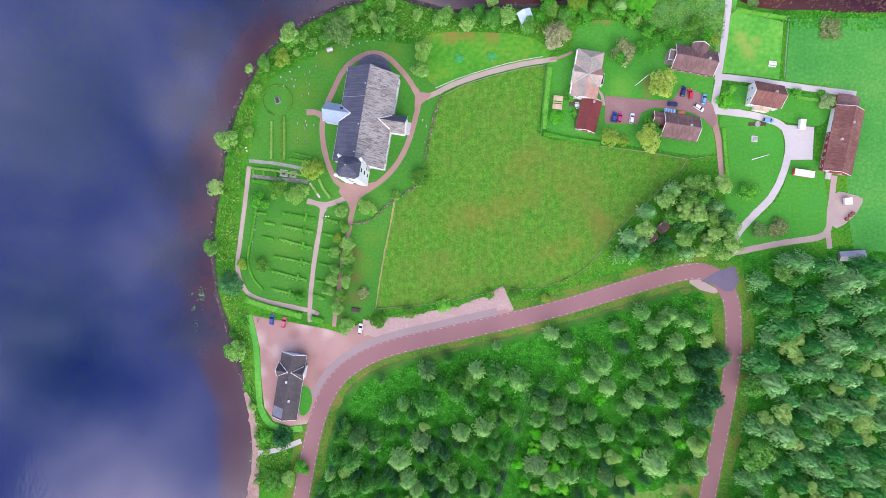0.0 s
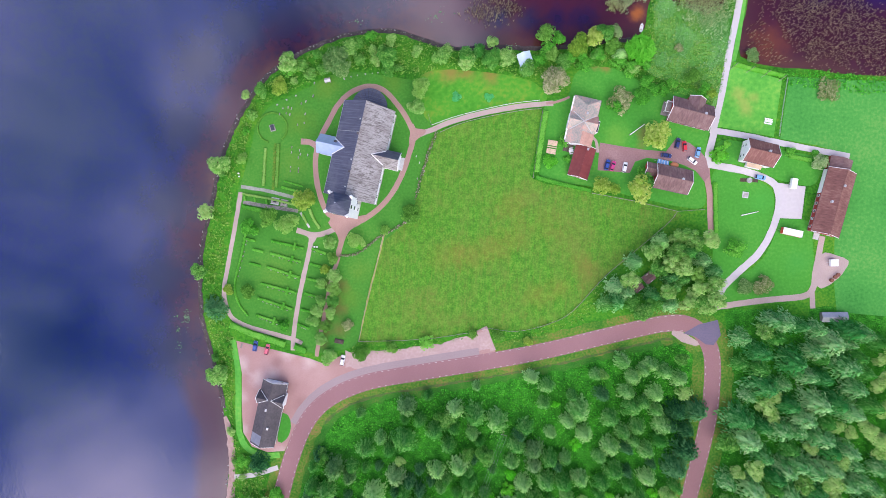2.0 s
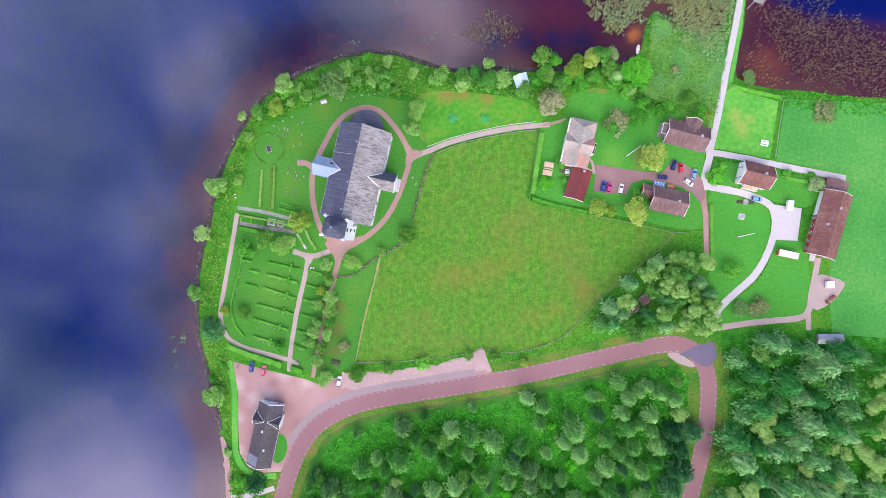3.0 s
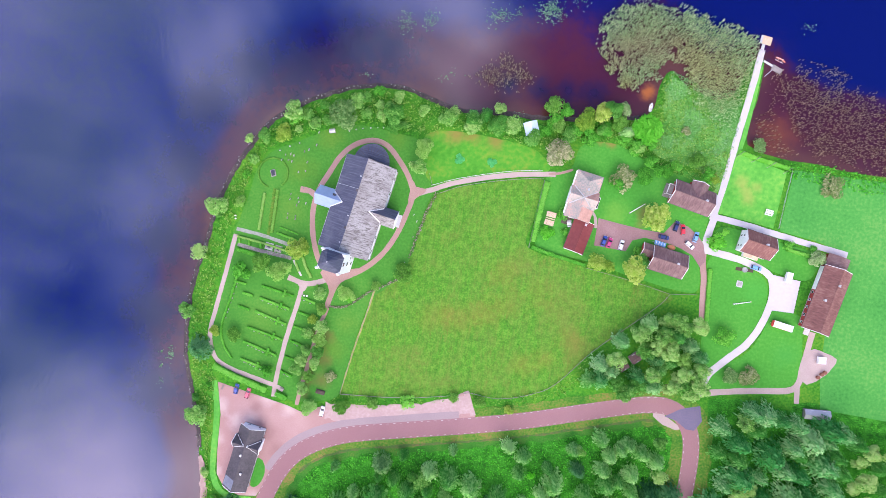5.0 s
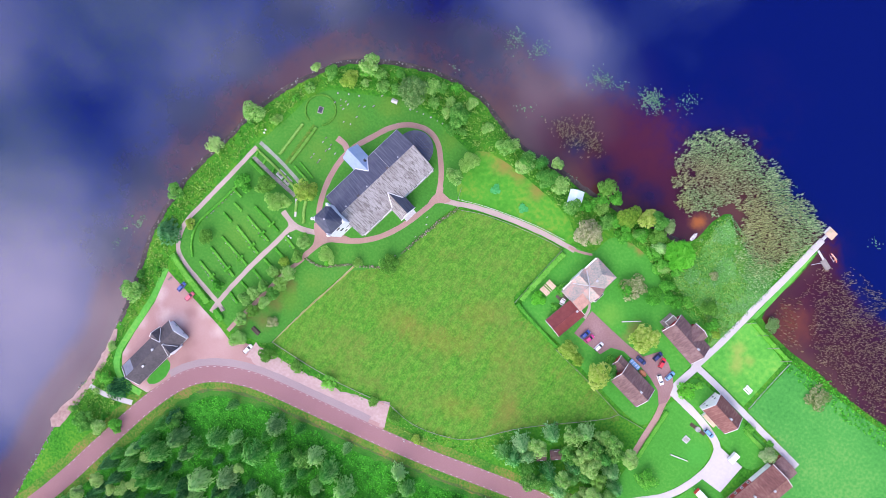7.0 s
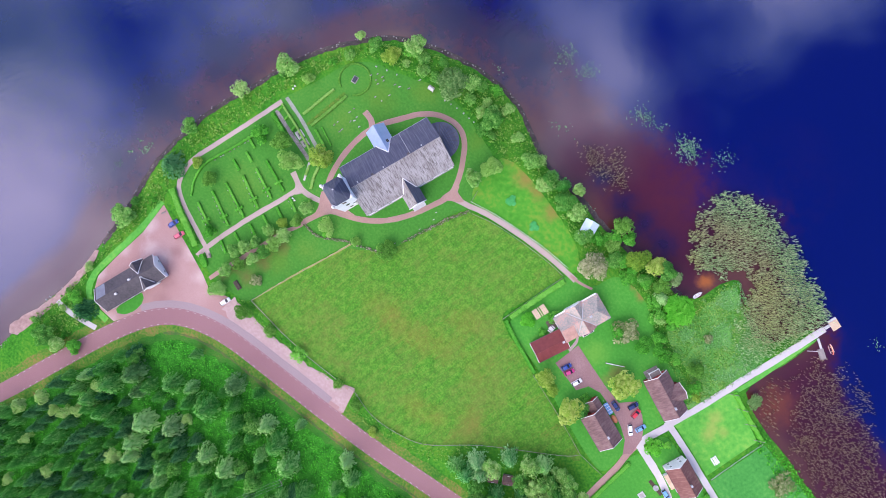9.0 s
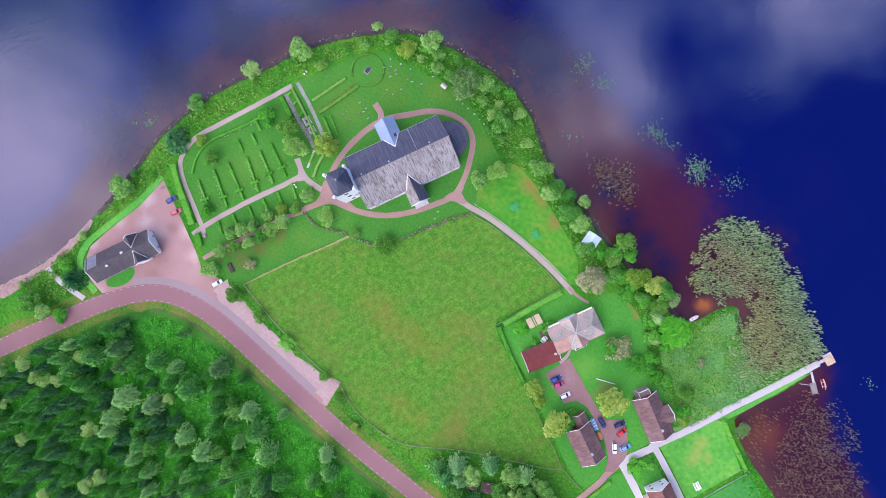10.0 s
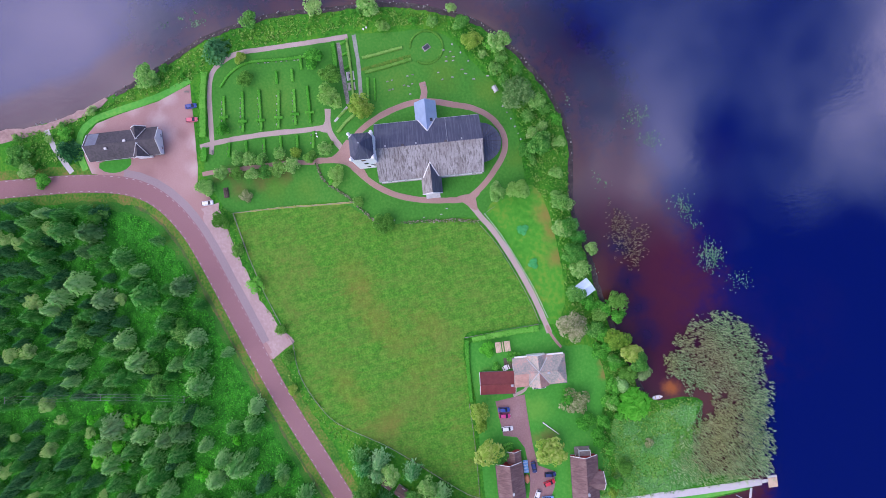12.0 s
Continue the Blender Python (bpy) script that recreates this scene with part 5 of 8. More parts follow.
part("white_wall", box(B(), 8.2, 5.66, 0.2, 10.6, 0.16, 4.0), M_TRIM, lh, "white boarded wall section")
wing(lh, 16.4, 0.6, 0, 6.0, 9.0, 2.6, 4.2, M_REDWOOD, M_BROWNTILE, 0.3, None, "annex")
part("entrance_step", box(B(), -15.2, 1.2, 0, 2.8, 2.4, 0.3), M_PALESTONE, lh, "pale stone step")
house("grove_hut", "small brown-roofed hut among trees", 91.0, 4.8, 42, 3.6, 3.2, 2.2, 3.2, M_GREYWOOD, M_BROWNTILE, 0.3, south=1, ends=False)
house("grove_hut", "small brown-roofed hut among trees", 95.6, 9.0, 42, 4.2, 3.4, 2.2, 3.4, M_GREYWOOD, M_BROWNTILE, 0.3, south=1, ends=False)
house("wood_shed", "grey open wood shed with sheet roof", 176.0, -3.0, 4, 10.4, 3.6, 2.2, 2.9, M_GREYWOOD, M_STEEL, 0.3, south=2, ends=False)


# ======== trees ========
def cards(rng, centres, normals, size, long=1.0, ragged=0.4, along=None, wide=0.7):
    """Small leaf clumps: a bent four-cornered card at each centre, facing about along its normal."""
    n = len(centres)
    soft = normals / np.linalg.norm(normals, axis=1)[:, None]
    nn = soft + rng.normal(0, ragged, (n, 3))
    nn /= np.linalg.norm(nn, axis=1)[:, None]
    helper = np.where(np.abs(nn[:, 2:]) > 0.9, [[1.0, 0, 0]], [[0, 0, 1.0]])
    u = np.cross(helper, nn) if along is None else along - nn * (along * nn).sum(1)[:, None]
    u /= np.linalg.norm(u, axis=1)[:, None]
    w = np.cross(nn, u)
    if along is None:
        a = rng.uniform(0, 2 * np.pi, (n, 1))
        u, w = u * np.cos(a) + w * np.sin(a), -u * np.sin(a) + w * np.cos(a)
    s = size * rng.uniform(0.6, 1.35, (n, 1))
    bend = nn * s * 0.15
    v = np.stack([centres - u * s * long, centres - w * s * wide + bend, centres + u * s * long, centres + w * s * wide + bend], 1)
    shade = soft * 0.7 + nn * 0.3 + [0, 0, 0.45]
    shade /= np.linalg.norm(shade, axis=1)[:, None]
    return v.reshape(-1, 3), np.arange(n * 4).reshape(-1, 4), np.repeat(shade, 4, 0)


def ball_points(rng, n, centre, radii, shell=0.7):
    d = rng.normal(0, 1, (n, 3))
    d[:, 2] = np.where(d[:, 2] < -0.3, -d[:, 2], d[:, 2])
    d /= np.linalg.norm(d, axis=1)[:, None]
    r = rng.uniform(shell, 1.0, (n, 1)) ** 0.7
    return np.array(centre) + d * r * np.array(radii), d


def leafy_crown(seed, lobes=12, n=78, size=0.105, low=0.35, tall=1.0, lift=0.8):
    """A crown of unit radius and unit tree height: lobes of leaf clumps round a middle."""
    rng = np.random.default_rng(seed)
    P, N = [], []
    for k in range(lobes):
        a, r = 2 * np.pi * k / lobes * 2.4 + rng.uniform(-0.5, 0.5), rng.uniform(0.25, 0.66) if k else 0.0
        z = rng.uniform(low, 0.80) if k else 0.80
        rad = rng.uniform(0.30, 0.50)
        p, d = ball_points(rng, n, (r * math.cos(a), r * math.sin(a), z), (rad, rad, rad * 0.42 * tall), 0.62)
        P.append(p), N.append(d + [0, 0, lift])
    return cards(rng, np.vstack(P), np.vstack(N), size, 1.0, 0.3)


def pine_crown(seed, whorls=12, size=0.10, point=0.68, droop=0.10, low=0.26, slim=0.62):
    """A rounded cone of boughs: whorls of needle sprays that radiate from the stem, with a ragged edge."""
    rng = np.random.default_rng(seed)
    P, N, U = [], [], []
    bulge = 1 + 0.14 * np.sin(np.arange(7) * rng.uniform(1, 2) + rng.uniform(0, 6))
    for k in range(whorls):
        z = low + (0.985 - low) * (k / (whorls - 1)) ** 0.85
        reach = min(1.0, ((1.03 - z) / slim)) ** point
        count = max(5, int(15 * reach + 4))
        for j in range(count):
            a = 2 * np.pi * (j + rng.uniform(-0.4, 0.4)) / count + k * 0.7
            rr = reach * rng.uniform(0.72, 1.05) * bulge[int(a / 0.9) % 7]
            m = max(2, int(6 * reach + 1))
            t = np.linspace(0.22, 1.0, m)[:, None] + rng.uniform(-0.08, 0.08, (m, 1))
            side = rng.normal(0, 0.10, (m, 1)) * t
            ca, sa = math.cos(a), math.sin(a)
            P.append(np.hstack([rr * t * ca - side * sa, rr * t * sa + side * ca, z - droop * t * t * rr + rng.normal(0, 0.02, (m, 1))]))
            N.append(np.tile([0.6 * ca, 0.6 * sa, 0.85], (m, 1)))
            U.append(np.tile([ca, sa, -0.25], (m, 1)) + rng.normal(0, 0.6, (m, 3)))
    return cards(rng, np.vstack(P), np.vstack(N), size, 1.15, 0.28, np.vstack(U), 0.6)


def spiky_crown(seed, n=620):
    """Long arching leaves that radiate from the middle."""
    rng = np.random.default_rng(seed)
    p, d = ball_points(rng, n, (0, 0, 0.45), (0.95, 0.95, 0.5), 0.3)
    p, d = p[p[:, 2] > 0.2], d[p[:, 2] > 0.2]
    return cards(rng, p, d * [0.3, 0.3, 0.3] + [0, 0, 1.0], 0.085, 2.4)


def trunk_mesh(name, r=0.045, top=0.75, limbs=5, seed=1, rr=0.5):
    rng = random.Random(seed)
    bm = B()
    tube(bm, (0, 0, -0.01), (0, 0, top * 0.5), r, r * 0.7, 7)
    tube(bm, (0, 0, top * 0.5), (0, 0, top), r * 0.7, r * 0.2, 6)
    for k in range(limbs):
        a, z = 2 * math.pi * k / limbs + rng.uniform(-0.4, 0.4), top * rng.uniform(0.4, 0.8)
        tube(bm, (0, 0, z), (rr * math.cos(a), rr * math.sin(a), z + 0.14), r * 0.4, r * 0.1, 5)
    me = bpy.data.meshes.new(name)
    bm.to_mesh(me)
    bm.free()
    me.materials.append(M_BARK)
    return me


KINDS, STEMS = {}, []


def species(key, crowns, material, name, label, category="tree", trunk=None):
    KINDS[key] = ([mesh_np("crown", v, f, material, normals=nn) for v, f, nn in crowns], trunk or trunk_mesh("trunk", seed=len(KINDS)), name, label, category, [c for c in crowns])


LEAFY = [leafy_crown(s, 15, 100, 0.076) for s in (1, 2, 3, 4)]
LOOSE = [leafy_crown(s, 18, 110, 0.066, 0.3) for s in (5, 6)]
PINES = [pine_crown(s) for s in (11, 12, 13, 14)]
FIRS = [pine_crown(s, 14, 0.085, 0.7, 0.12, 0.2, 0.75) for s in (15, 16, 17)]
SPRUCES = [pine_crown(s, 13, 0.095, 0.75, 0.16, 0.2, 0.75) for s in (21, 22, 23)]
SPIKY = [spiky_crown(s) for s in (31, 32)]
LOWBUSH = [leafy_crown(s, 10, 74, 0.095, 0.3, 1.4) for s in (41, 42, 43)]
NO_STEM = trunk_mesh("stem", 0.05, 0.5, 6, 77, 0.6)
species("pine", PINES, L_PINE, "pine", "slender green pine with a ragged rounded crown")
species("spruce", SPRUCES, L_SPRUCE, "spruce", "dark green spruce with drooping boughs", trunk=trunk_mesh("trunk", 0.05, 0.95, 0, 5))
species("fir", FIRS, L_FIR, "fir", "tall green fir with a pale pointed top")
species("greypine", PINES, L_GREYPINE, "grey_pine", "greyish pine with thinning needles")
species("sapling", LOWBUSH, L_SAPLING, "sapling", "bright light green rounded sapling", "tree")
species("birch", LEAFY, L_BIRCH, "birch", "fresh green birch with a loose crown")
species("yellow", LEAFY, L_YELLOW, "maple", "yellow-green broadleaf tree turning to autumn")
species("bright", LOWBUSH, L_BRIGHT, "shrub", "bright green leafy garden shrub", "shrub", NO_STEM)
species("brightspike", SPIKY, L_BRIGHT, "willow", "bright green willow with long arching leaves", "tree")
species("olive", LEAFY, L_OLIVE, "ash_tree", "olive green broadleaf tree")
species("grey", LOOSE, L_GREY, "grey_willow", "greyish green willow with sparse crown")
species("brown", LOOSE, L_BROWN, "bare_tree", "brownish tree with thin foliage and pale branches")
species("brownbush", LOWBUSH, L_BROWN, "brown_shrub", "low brownish rounded garden shrub", "shrub", NO_STEM)
species("nettle", LOWBUSH, leaves("nettle_leaves", [(0.048, 0.364, 0.096), (0.096, 0.56, 0.168), (0.224, 0.728, 0.264)]), "nettle_clump", "low blue-green clump of nettles on the lawn", "plant", NO_STEM)
species("bush", LOWBUSH, L_HEDGE, "shrub", "dense dark green shrub", "shrub", NO_STEM)


def tree(key, x, y, radius, height, group="", z=0.0):
    crowns, trunk, name, label, category, _ = KINDS[key]
    ob = thing(name, x, y, random.uniform(0, 360), z, label, category, group)
    ob.scale = (radius, radius, height)
    STEMS.append((x, y, radius))
    for nm, me in (("trunk", trunk), ("crown", random.choice(crowns))):
        o = new(nm, me)
        o.parent = ob
    return ob


# single trees: kind, x, y, crown radius, height
tree("birch", -65.5, 92.2, 4.8, 9.0)
tree("grey", -44.3, 93.5, 7.2, 10.0, z=-0.3)
tree("yellow", -68.8, 82.5, 4.6, 6.0)
tree("birch", -76.9, 79.6, 3.6, 6.0)
tree("birch", -39.1, 100.4, 3.9, 7.0)
tree("birch", -23.1, 97.5, 5.5, 10.0)
tree("olive", -7.9, 84.5, 4.8, 9.0)
tree("birch", -9.4, 76.3, 4.3, 9.0)
tree("birch", 0.2, 98.7, 4.1, 8.0)
tree("birch", 11.3, 99.1, 3.9, 8.0)
tree("birch", 22.2, 98.6, 4.6, 8.0)
tree("birch", -93.2, 46.8, 5.1, 7.0)
tree("olive", -83.4, 50.2, 2.9, 5.0)
tree("birch", -98.0, 26.1, 3.9, 6.0)
tree("birch", -99.7, 0.0, 3.9, 6.0)
tree("spruce", -92.1, -15.9, 5.8, 9.0)
tree("yellow", -86.6, -7.3, 2.7, 4.0)
tree("birch", -88.9, -44.8, 5.3, 6.0)
tree("spruce", -69.2, -82.6, 5.4, 7.0)
tree("yellow", -55.1, 33.7, 5.3, 8.0)
tree("olive", -70.6, 25.2, 5.0, 8.0)
tree("olive", -61.6, 23.0, 5.6, 8.0)
tree("bush", -79.4, 20.3, 4.6, 6.0)
tree("olive", -77.8, -7.8, 3.6, 5.0)
tree("bush", -61.0, -21.1, 3.2, 5.0)
tree("olive", -8.8, 30.4, 4.6, 6.0)
tree("olive", -31.7, 17.1, 4.4, 6.0)
tree("brown", 49.0, 91.0, 6.5, 9.0)
tree("brownbush", 78.9, 84.6, 5.8, 5.0)
tree("bush", 76.3, 82.7, 3.4, 5.0)
tree("yellow", 94.3, 70.4, 6.7, 9.0)
tree("yellow", 88.3, 46.2, 6.5, 9.0)
tree("birch", 90.9, 50.2, 3.9, 8.0)
tree("yellow", 72.5, 47.3, 4.3, 7.0)
tree("yellow", 78.2, 46.3, 2.9, 5.0)
tree("bright", 49.5, 56.4, 3.7, 3.0)
tree("bush", 55.2, 66.0, 2.9, 4.0)
tree("bush", 57.6, 58.4, 2.0, 2.5)
tree("bush", 88.1, 85.8, 3.9, 5.0)
tree("bush", 92.9, 89.9, 3.4, 5.0)
tree("bush", 97.0, 89.4, 2.2, 3.0)
tree("bush", 89.3, 93.1, 2.9, 5.0)
tree("bush", 89.3, 54.6, 2.2, 3.0)
tree("bright", 122.0, 64.1, 4.1, 4.0)
tree("bright", 125.4, 68.4, 2.0, 3.0)
tree("bush", 131.6, 23.6, 4.6, 5.0)
tree("grey", 165.1, 63.1, 3.9, 5.0, z=-0.3)
tree("brownbush", 144.7, 8.9, 4.9, 4.0)
tree("grey", 137.0, 7.7, 3.9, 4.0, z=-0.3)
tree("birch", -40.9, -33.8, 4.1, 4.5)
tree("bright", 1.2, -24.6, 3.4, 5.0)
tree("olive", -13.5, -28.3, 2.9, 4.0)
tree("olive", -26.3, -31.5, 4.1, 5.0)
tree("olive", 21.0, -20.2, 2.4, 3.5)
tree("olive", 32.5, -20.3, 2.8, 3.5)
tree("yellow", 45.1, -21.8, 2.4, 3.0)
tree("nettle", 8.0, 82.5, 2.6, 0.6)
tree("nettle", 21.7, 83.0, 2.4, 0.55)
tree("brownbush", -33.5, -19.7, 2.7, 2.5)
tree("bright", -30.7, 16.0, 2.4, 4.0)
tree("birch", 37.5, 95.8, 4.1, 6.0)
tree("olive", 44.0, 110.5, 4.3, 8.0)
tree("yellow", 58.8, 106.6, 5.5, 8.0)
tree("yellow", 65.3, 110.9, 4.8, 8.0)
tree("birch", 69.7, 112.9, 4.3, 8.0)
tree("grey", 74.9, 114.0, 3.1, 5.0, z=-0.3)
tree("brightspike", 85.4, 106.6, 6.9, 6.0)
tree("bush", 81.6, 98.4, 3.9, 5.0)
tree("bush", 88.6, 100.9, 2.9, 4.0)
tree("bush", 89.3, 92.9, 3.4, 4.0)
tree("bush", 96.0, 90.8, 2.9, 4.0)
tree("bush", 86.8, 87.9, 3.4, 4.0)
tree("bush", 50.6, 109.4, 3.6, 6.0)
tree("bush", 45.8, 104.7, 4.3, 5.0)
tree("bush", 41.9, 100.1, 3.4, 5.0)
tree("bush", 54.0, 101.2, 4.3, 5.0)
tree("bush", 61.8, 100.0, 3.9, 4.0)
tree("bush", 68.1, 103.8, 3.9, 5.0)
tree("olive", 73.3, 107.5, 3.9, 5.0)
tree("bush", 76.3, 101.0, 3.4, 4.0)
tree("birch", 28.3, 99.6, 4.3, 7.0)
tree("birch", 21.2, 98.7, 3.8, 7.0)
tree("birch", 11.5, 98.4, 3.6, 7.0)
tree("brownbush", 102.3, 109.0, 2.2, 2.5)
tree("grey", 134.0, 107.2, 3.4, 4.0, z=-0.3)
tree("birch", 21.9, 106.4, 2.9, 6.0)
tree("bush", -60.8, -95.3, 3.9, 5.0)
tree("birch", -71.3, -100.9, 4.8, 7.0)
tree("bush", -75.8, -82.3, 3.4, 4.0)
tree("birch", -65.2, -99.7, 3.9, 7.0)
tree("birch", -83.5, 77.9, 2.4, 5.0)
tree("bush", 114.5, 91.7, 3.4, 5.0)
tree("olive", 108.5, 96.6, 3.9, 5.0)
tree("yellow", 117.2, 90.1, 2.4, 4.0)
tree("olive", -19.7, 22.9, 2.4, 4.0)
tree("birch", -22.1, 91.8, 3.4, 7.0)
tree("bush", 100.4, 93.3, 2.9, 4.0)
tree("brownbush", 166.8, 94.5, 5.4, 3.0)
tree("bush", 153.2, 66.8, 2.4, 2.0)
tree("bush", 163.6, 66.8, 2.0, 2.0)

# the row of small trees along the alley
for x, y, r, key in ((-43, 15.7, 2.6, "birch"), (-41.7, 9.1, 2.4, "olive"), (-44.9, 4.1, 2.1, "yellow"), (-40.5, 1.6, 2.9, "birch"), (-46.2, -2.1, 2.3, "birch"), (-40.4, -4.2, 2.8, "olive"), (-40.6, -9.4, 2.6, "birch"), (-45.8, -9.7, 2.3, "birch"), (-41.3, -14.7, 2.5, "birch"), (-47, -14.4, 2.6, "birch"), (-43.2, -20.6, 2.3, "olive"), (-48.6, -18.5, 2.6, "birch"), (-44.8, -26, 2.6, "birch")):
    tree(key, x, y, r * 1.2, r * 2.0, "trees along the alley")

# the forest
FOREST = np.array([(-54, -112), (-50, -92), (-45.5, -77), (-40, -66), (-31, -58.5), (-15, -53), (6, -48), (31, -42.5), (56, -36), (81, -28.5), (101, -22), (112, -21), (116, -27), (118, -40), (117, -54), (113, -75), (108, -100), (104, -120), (100, -150), (95, -172), (-66, -172), (-60, -140)], float)
FOREST_EAST = np.array([(133, -10), (150, -6), (165, -8), (184, -9), (215, -14), (235, -20), (235, -172), (117, -172), (121, -150), (124, -118), (128, -98), (133, -73), (136, -52), (137, -38), (135.5, -20)], float)
GROVE = np.array([(76, 4), (84, 12), (96, 24), (108, 29), (120, 27), (123, 14), (124, 2), (119, -3), (104, -4), (88, -6), (76, -6)], float)


def sparse(x, y):
    """How open the wood is: 0 dense, 1 a clearing."""
    open_west = max(0.0, 1 - math.hypot((x + 22) / 30, (y + 62) / 20))
    strip = max(0.0, 1 - abs(x - (38.5 + (y + 62) * 0.18)) / 5.0) if y < -62 else 0.0
    south_edge = min(1.0, max(0.0, (y + 92) / 40)) * 0.55 if x < 60 else 0.1
    return min(1.0, max(open_west * 1.1, strip * 1.3, south_edge))


def scatter(poly, tries, gap, seed, openness=True):
    rng = random.Random(seed)
    lo, hi = poly.min(0), poly.max(0)
    cells, out, size = {}, [], gap * 1.75
    pts = [(rng.uniform(lo[0], hi[0]), rng.uniform(lo[1], hi[1])) for _ in range(tries)]
    ok = inside(poly, [p[0] for p in pts], [p[1] for p in pts])
    for (x, y), good in zip(pts, ok):
        if not good:
            continue
        s = sparse(x, y) if openness else 0.0
        if rng.random() < s * 0.9:
            continue
        g = gap * (1 + 0.7 * s)
        key = (int(x // size), int(y // size))
        if any((x - a) ** 2 + (y - b) ** 2 < g * g for i in (-1, 0, 1) for j in (-1, 0, 1) for a, b in cells.get((key[0] + i, key[1] + j), ())):
            continue
        cells.setdefault(key, []).append((x, y))
        out.append((x, y, s))
    return out


WOOD = "trees of the wood"
tree("pine", 85.8, -27.4, 4.0, 11.6, WOOD)
tree("pine", 97.4, -28.0, 3.6, 11.4, WOOD)
tree("pine", 90.3, -33.8, 3.8, 11.5, WOOD)
tree("pine", 94.9, -30.6, 3.2, 11.1, WOOD)
tree("pine", 103.7, -30.5, 4.0, 11.6, WOOD)
tree("pine", 88.3, -40.3, 4.0, 11.6, WOOD)
tree("pine", 100.4, -40.1, 4.3, 11.9, WOOD)
tree("pine", 90.8, -46.1, 4.9, 12.2, WOOD)
tree("pine", 95.5, -44.1, 3.5, 11.3, WOOD)
tree("pine", 101.3, -47.3, 3.2, 11.1, WOOD)
tree("pine", 110.3, -33.1, 3.8, 11.5, WOOD)
tree("pine", 81.9, -51.9, 4.3, 11.9, WOOD)
tree("pine", 93.5, -55.1, 4.0, 11.6, WOOD)
tree("pine", 104.3, -53.7, 4.6, 12.1, WOOD)
tree("pine", 87.7, -57.7, 3.8, 11.5, WOOD)
tree("pine", 92.3, -61.0, 3.2, 11.1, WOOD)
tree("pine", 82.5, -64.1, 4.6, 12.1, WOOD)
tree("pine", 97.9, -64.7, 4.3, 11.9, WOOD)
tree("pine", 103.7, -60.2, 3.8, 11.5, WOOD)
tree("pine", 78.2, -68.8, 3.5, 11.3, WOOD)
tree("pine", 85.0, -74.5, 4.6, 12.1, WOOD)
tree("pine", 99.2, -76.3, 4.3, 11.9, WOOD)
tree("pine", 79.9, -79.6, 4.3, 11.9, WOOD)
tree("pine", 91.6, -79.7, 3.8, 11.5, WOOD)
tree("pine", 96.0, -85.9, 4.3, 11.9, WOOD)
tree("pine", 91.1, -91.5, 6.5, 13.4, WOOD)
tree("pine", 109.8, -93.0, 4.0, 11.6, WOOD)
tree("birch", 111.0, -24.8, 3.5, 8.6, WOOD)
tree("birch", 112.2, -39.2, 3.5, 8.6, WOOD)
tree("birch", 103.3, -92.5, 3.5, 8.6, WOOD)
tree("birch", 108.2, -83.9, 4.4, 9.0, WOOD)
tree("birch", 77.4, -33.6, 2.9, 8.3, WOOD)
tree("spruce", 114.9, -63.7, 6.7, 12.8, WOOD)
tree("spruce", 118.3, -46.5, 6.1, 12.5, WOOD)
tree("spruce", 111.1, -71.5, 6.7, 12.8, WOOD)
tree("spruce", 78.1, -42.4, 3.9, 11.1, WOOD)
tree("spruce", 110.1, -47.3, 5.3, 11.9, WOOD)
tree("spruce", 107.7, -53.9, 3.8, 10.9, WOOD)
tree("spruce", 114.7, -55.0, 4.3, 11.3, WOOD)
tree("sapling", 84.0, -87.1, 3.1, 4.6, WOOD)
tree("sapling", 102.9, -83.9, 2.6, 4.5, WOOD)
tree("fir", 151.5, -6.5, 6.1, 15.5, WOOD)
tree("fir", 146.7, -5.9, 5.0, 14.7, WOOD)
tree("fir", 158.4, -7.2, 4.3, 14.2, WOOD)
tree("fir", 142.7, -19.6, 6.1, 15.5, WOOD)
tree("fir", 156.2, -22.3, 8.0, 16.4, WOOD)
tree("fir", 163.1, -28.1, 5.2, 14.8, WOOD)
tree("fir", 144.8, -33.8, 8.0, 16.4, WOOD)
tree("fir", 156.0, -40.9, 5.5, 15.1, WOOD)
tree("fir", 171.9, -14.0, 6.9, 16.2, WOOD)
tree("fir", 179.5, -8.3, 6.6, 16.0, WOOD)
tree("fir", 178.8, -23.4, 7.2, 16.4, WOOD)
tree("fir", 167.4, -39.4, 7.5, 16.4, WOOD)
tree("fir", 175.2, -38.8, 6.3, 15.7, WOOD)
tree("fir", 182.3, -42.6, 5.8, 15.3, WOOD)
tree("fir", 162.7, -46.4, 6.3, 15.7, WOOD)
tree("fir", 136.0, -47.9, 7.5, 16.4, WOOD)
tree("fir", 145.3, -50.4, 5.2, 14.8, WOOD)
tree("fir", 153.1, -51.6, 6.6, 16.0, WOOD)
tree("fir", 139.7, -56.7, 7.5, 16.4, WOOD)
tree("fir", 169.9, -53.9, 7.2, 16.4, WOOD)
tree("fir", 174.1, -59.2, 5.8, 15.3, WOOD)
tree("fir", 146.5, -63.2, 5.2, 14.8, WOOD)
tree("fir", 161.3, -65.6, 6.3, 15.7, WOOD)
tree("fir", 156.4, -68.8, 6.1, 15.5, WOOD)
tree("fir", 168.1, -67.9, 6.6, 16.0, WOOD)
tree("fir", 175.3, -66.8, 5.8, 15.3, WOOD)
tree("fir", 183.1, -73.2, 5.2, 14.8, WOOD)
tree("fir", 143.5, -78.2, 6.9, 16.2, WOOD)
tree("fir", 152.8, -72.1, 5.2, 14.8, WOOD)
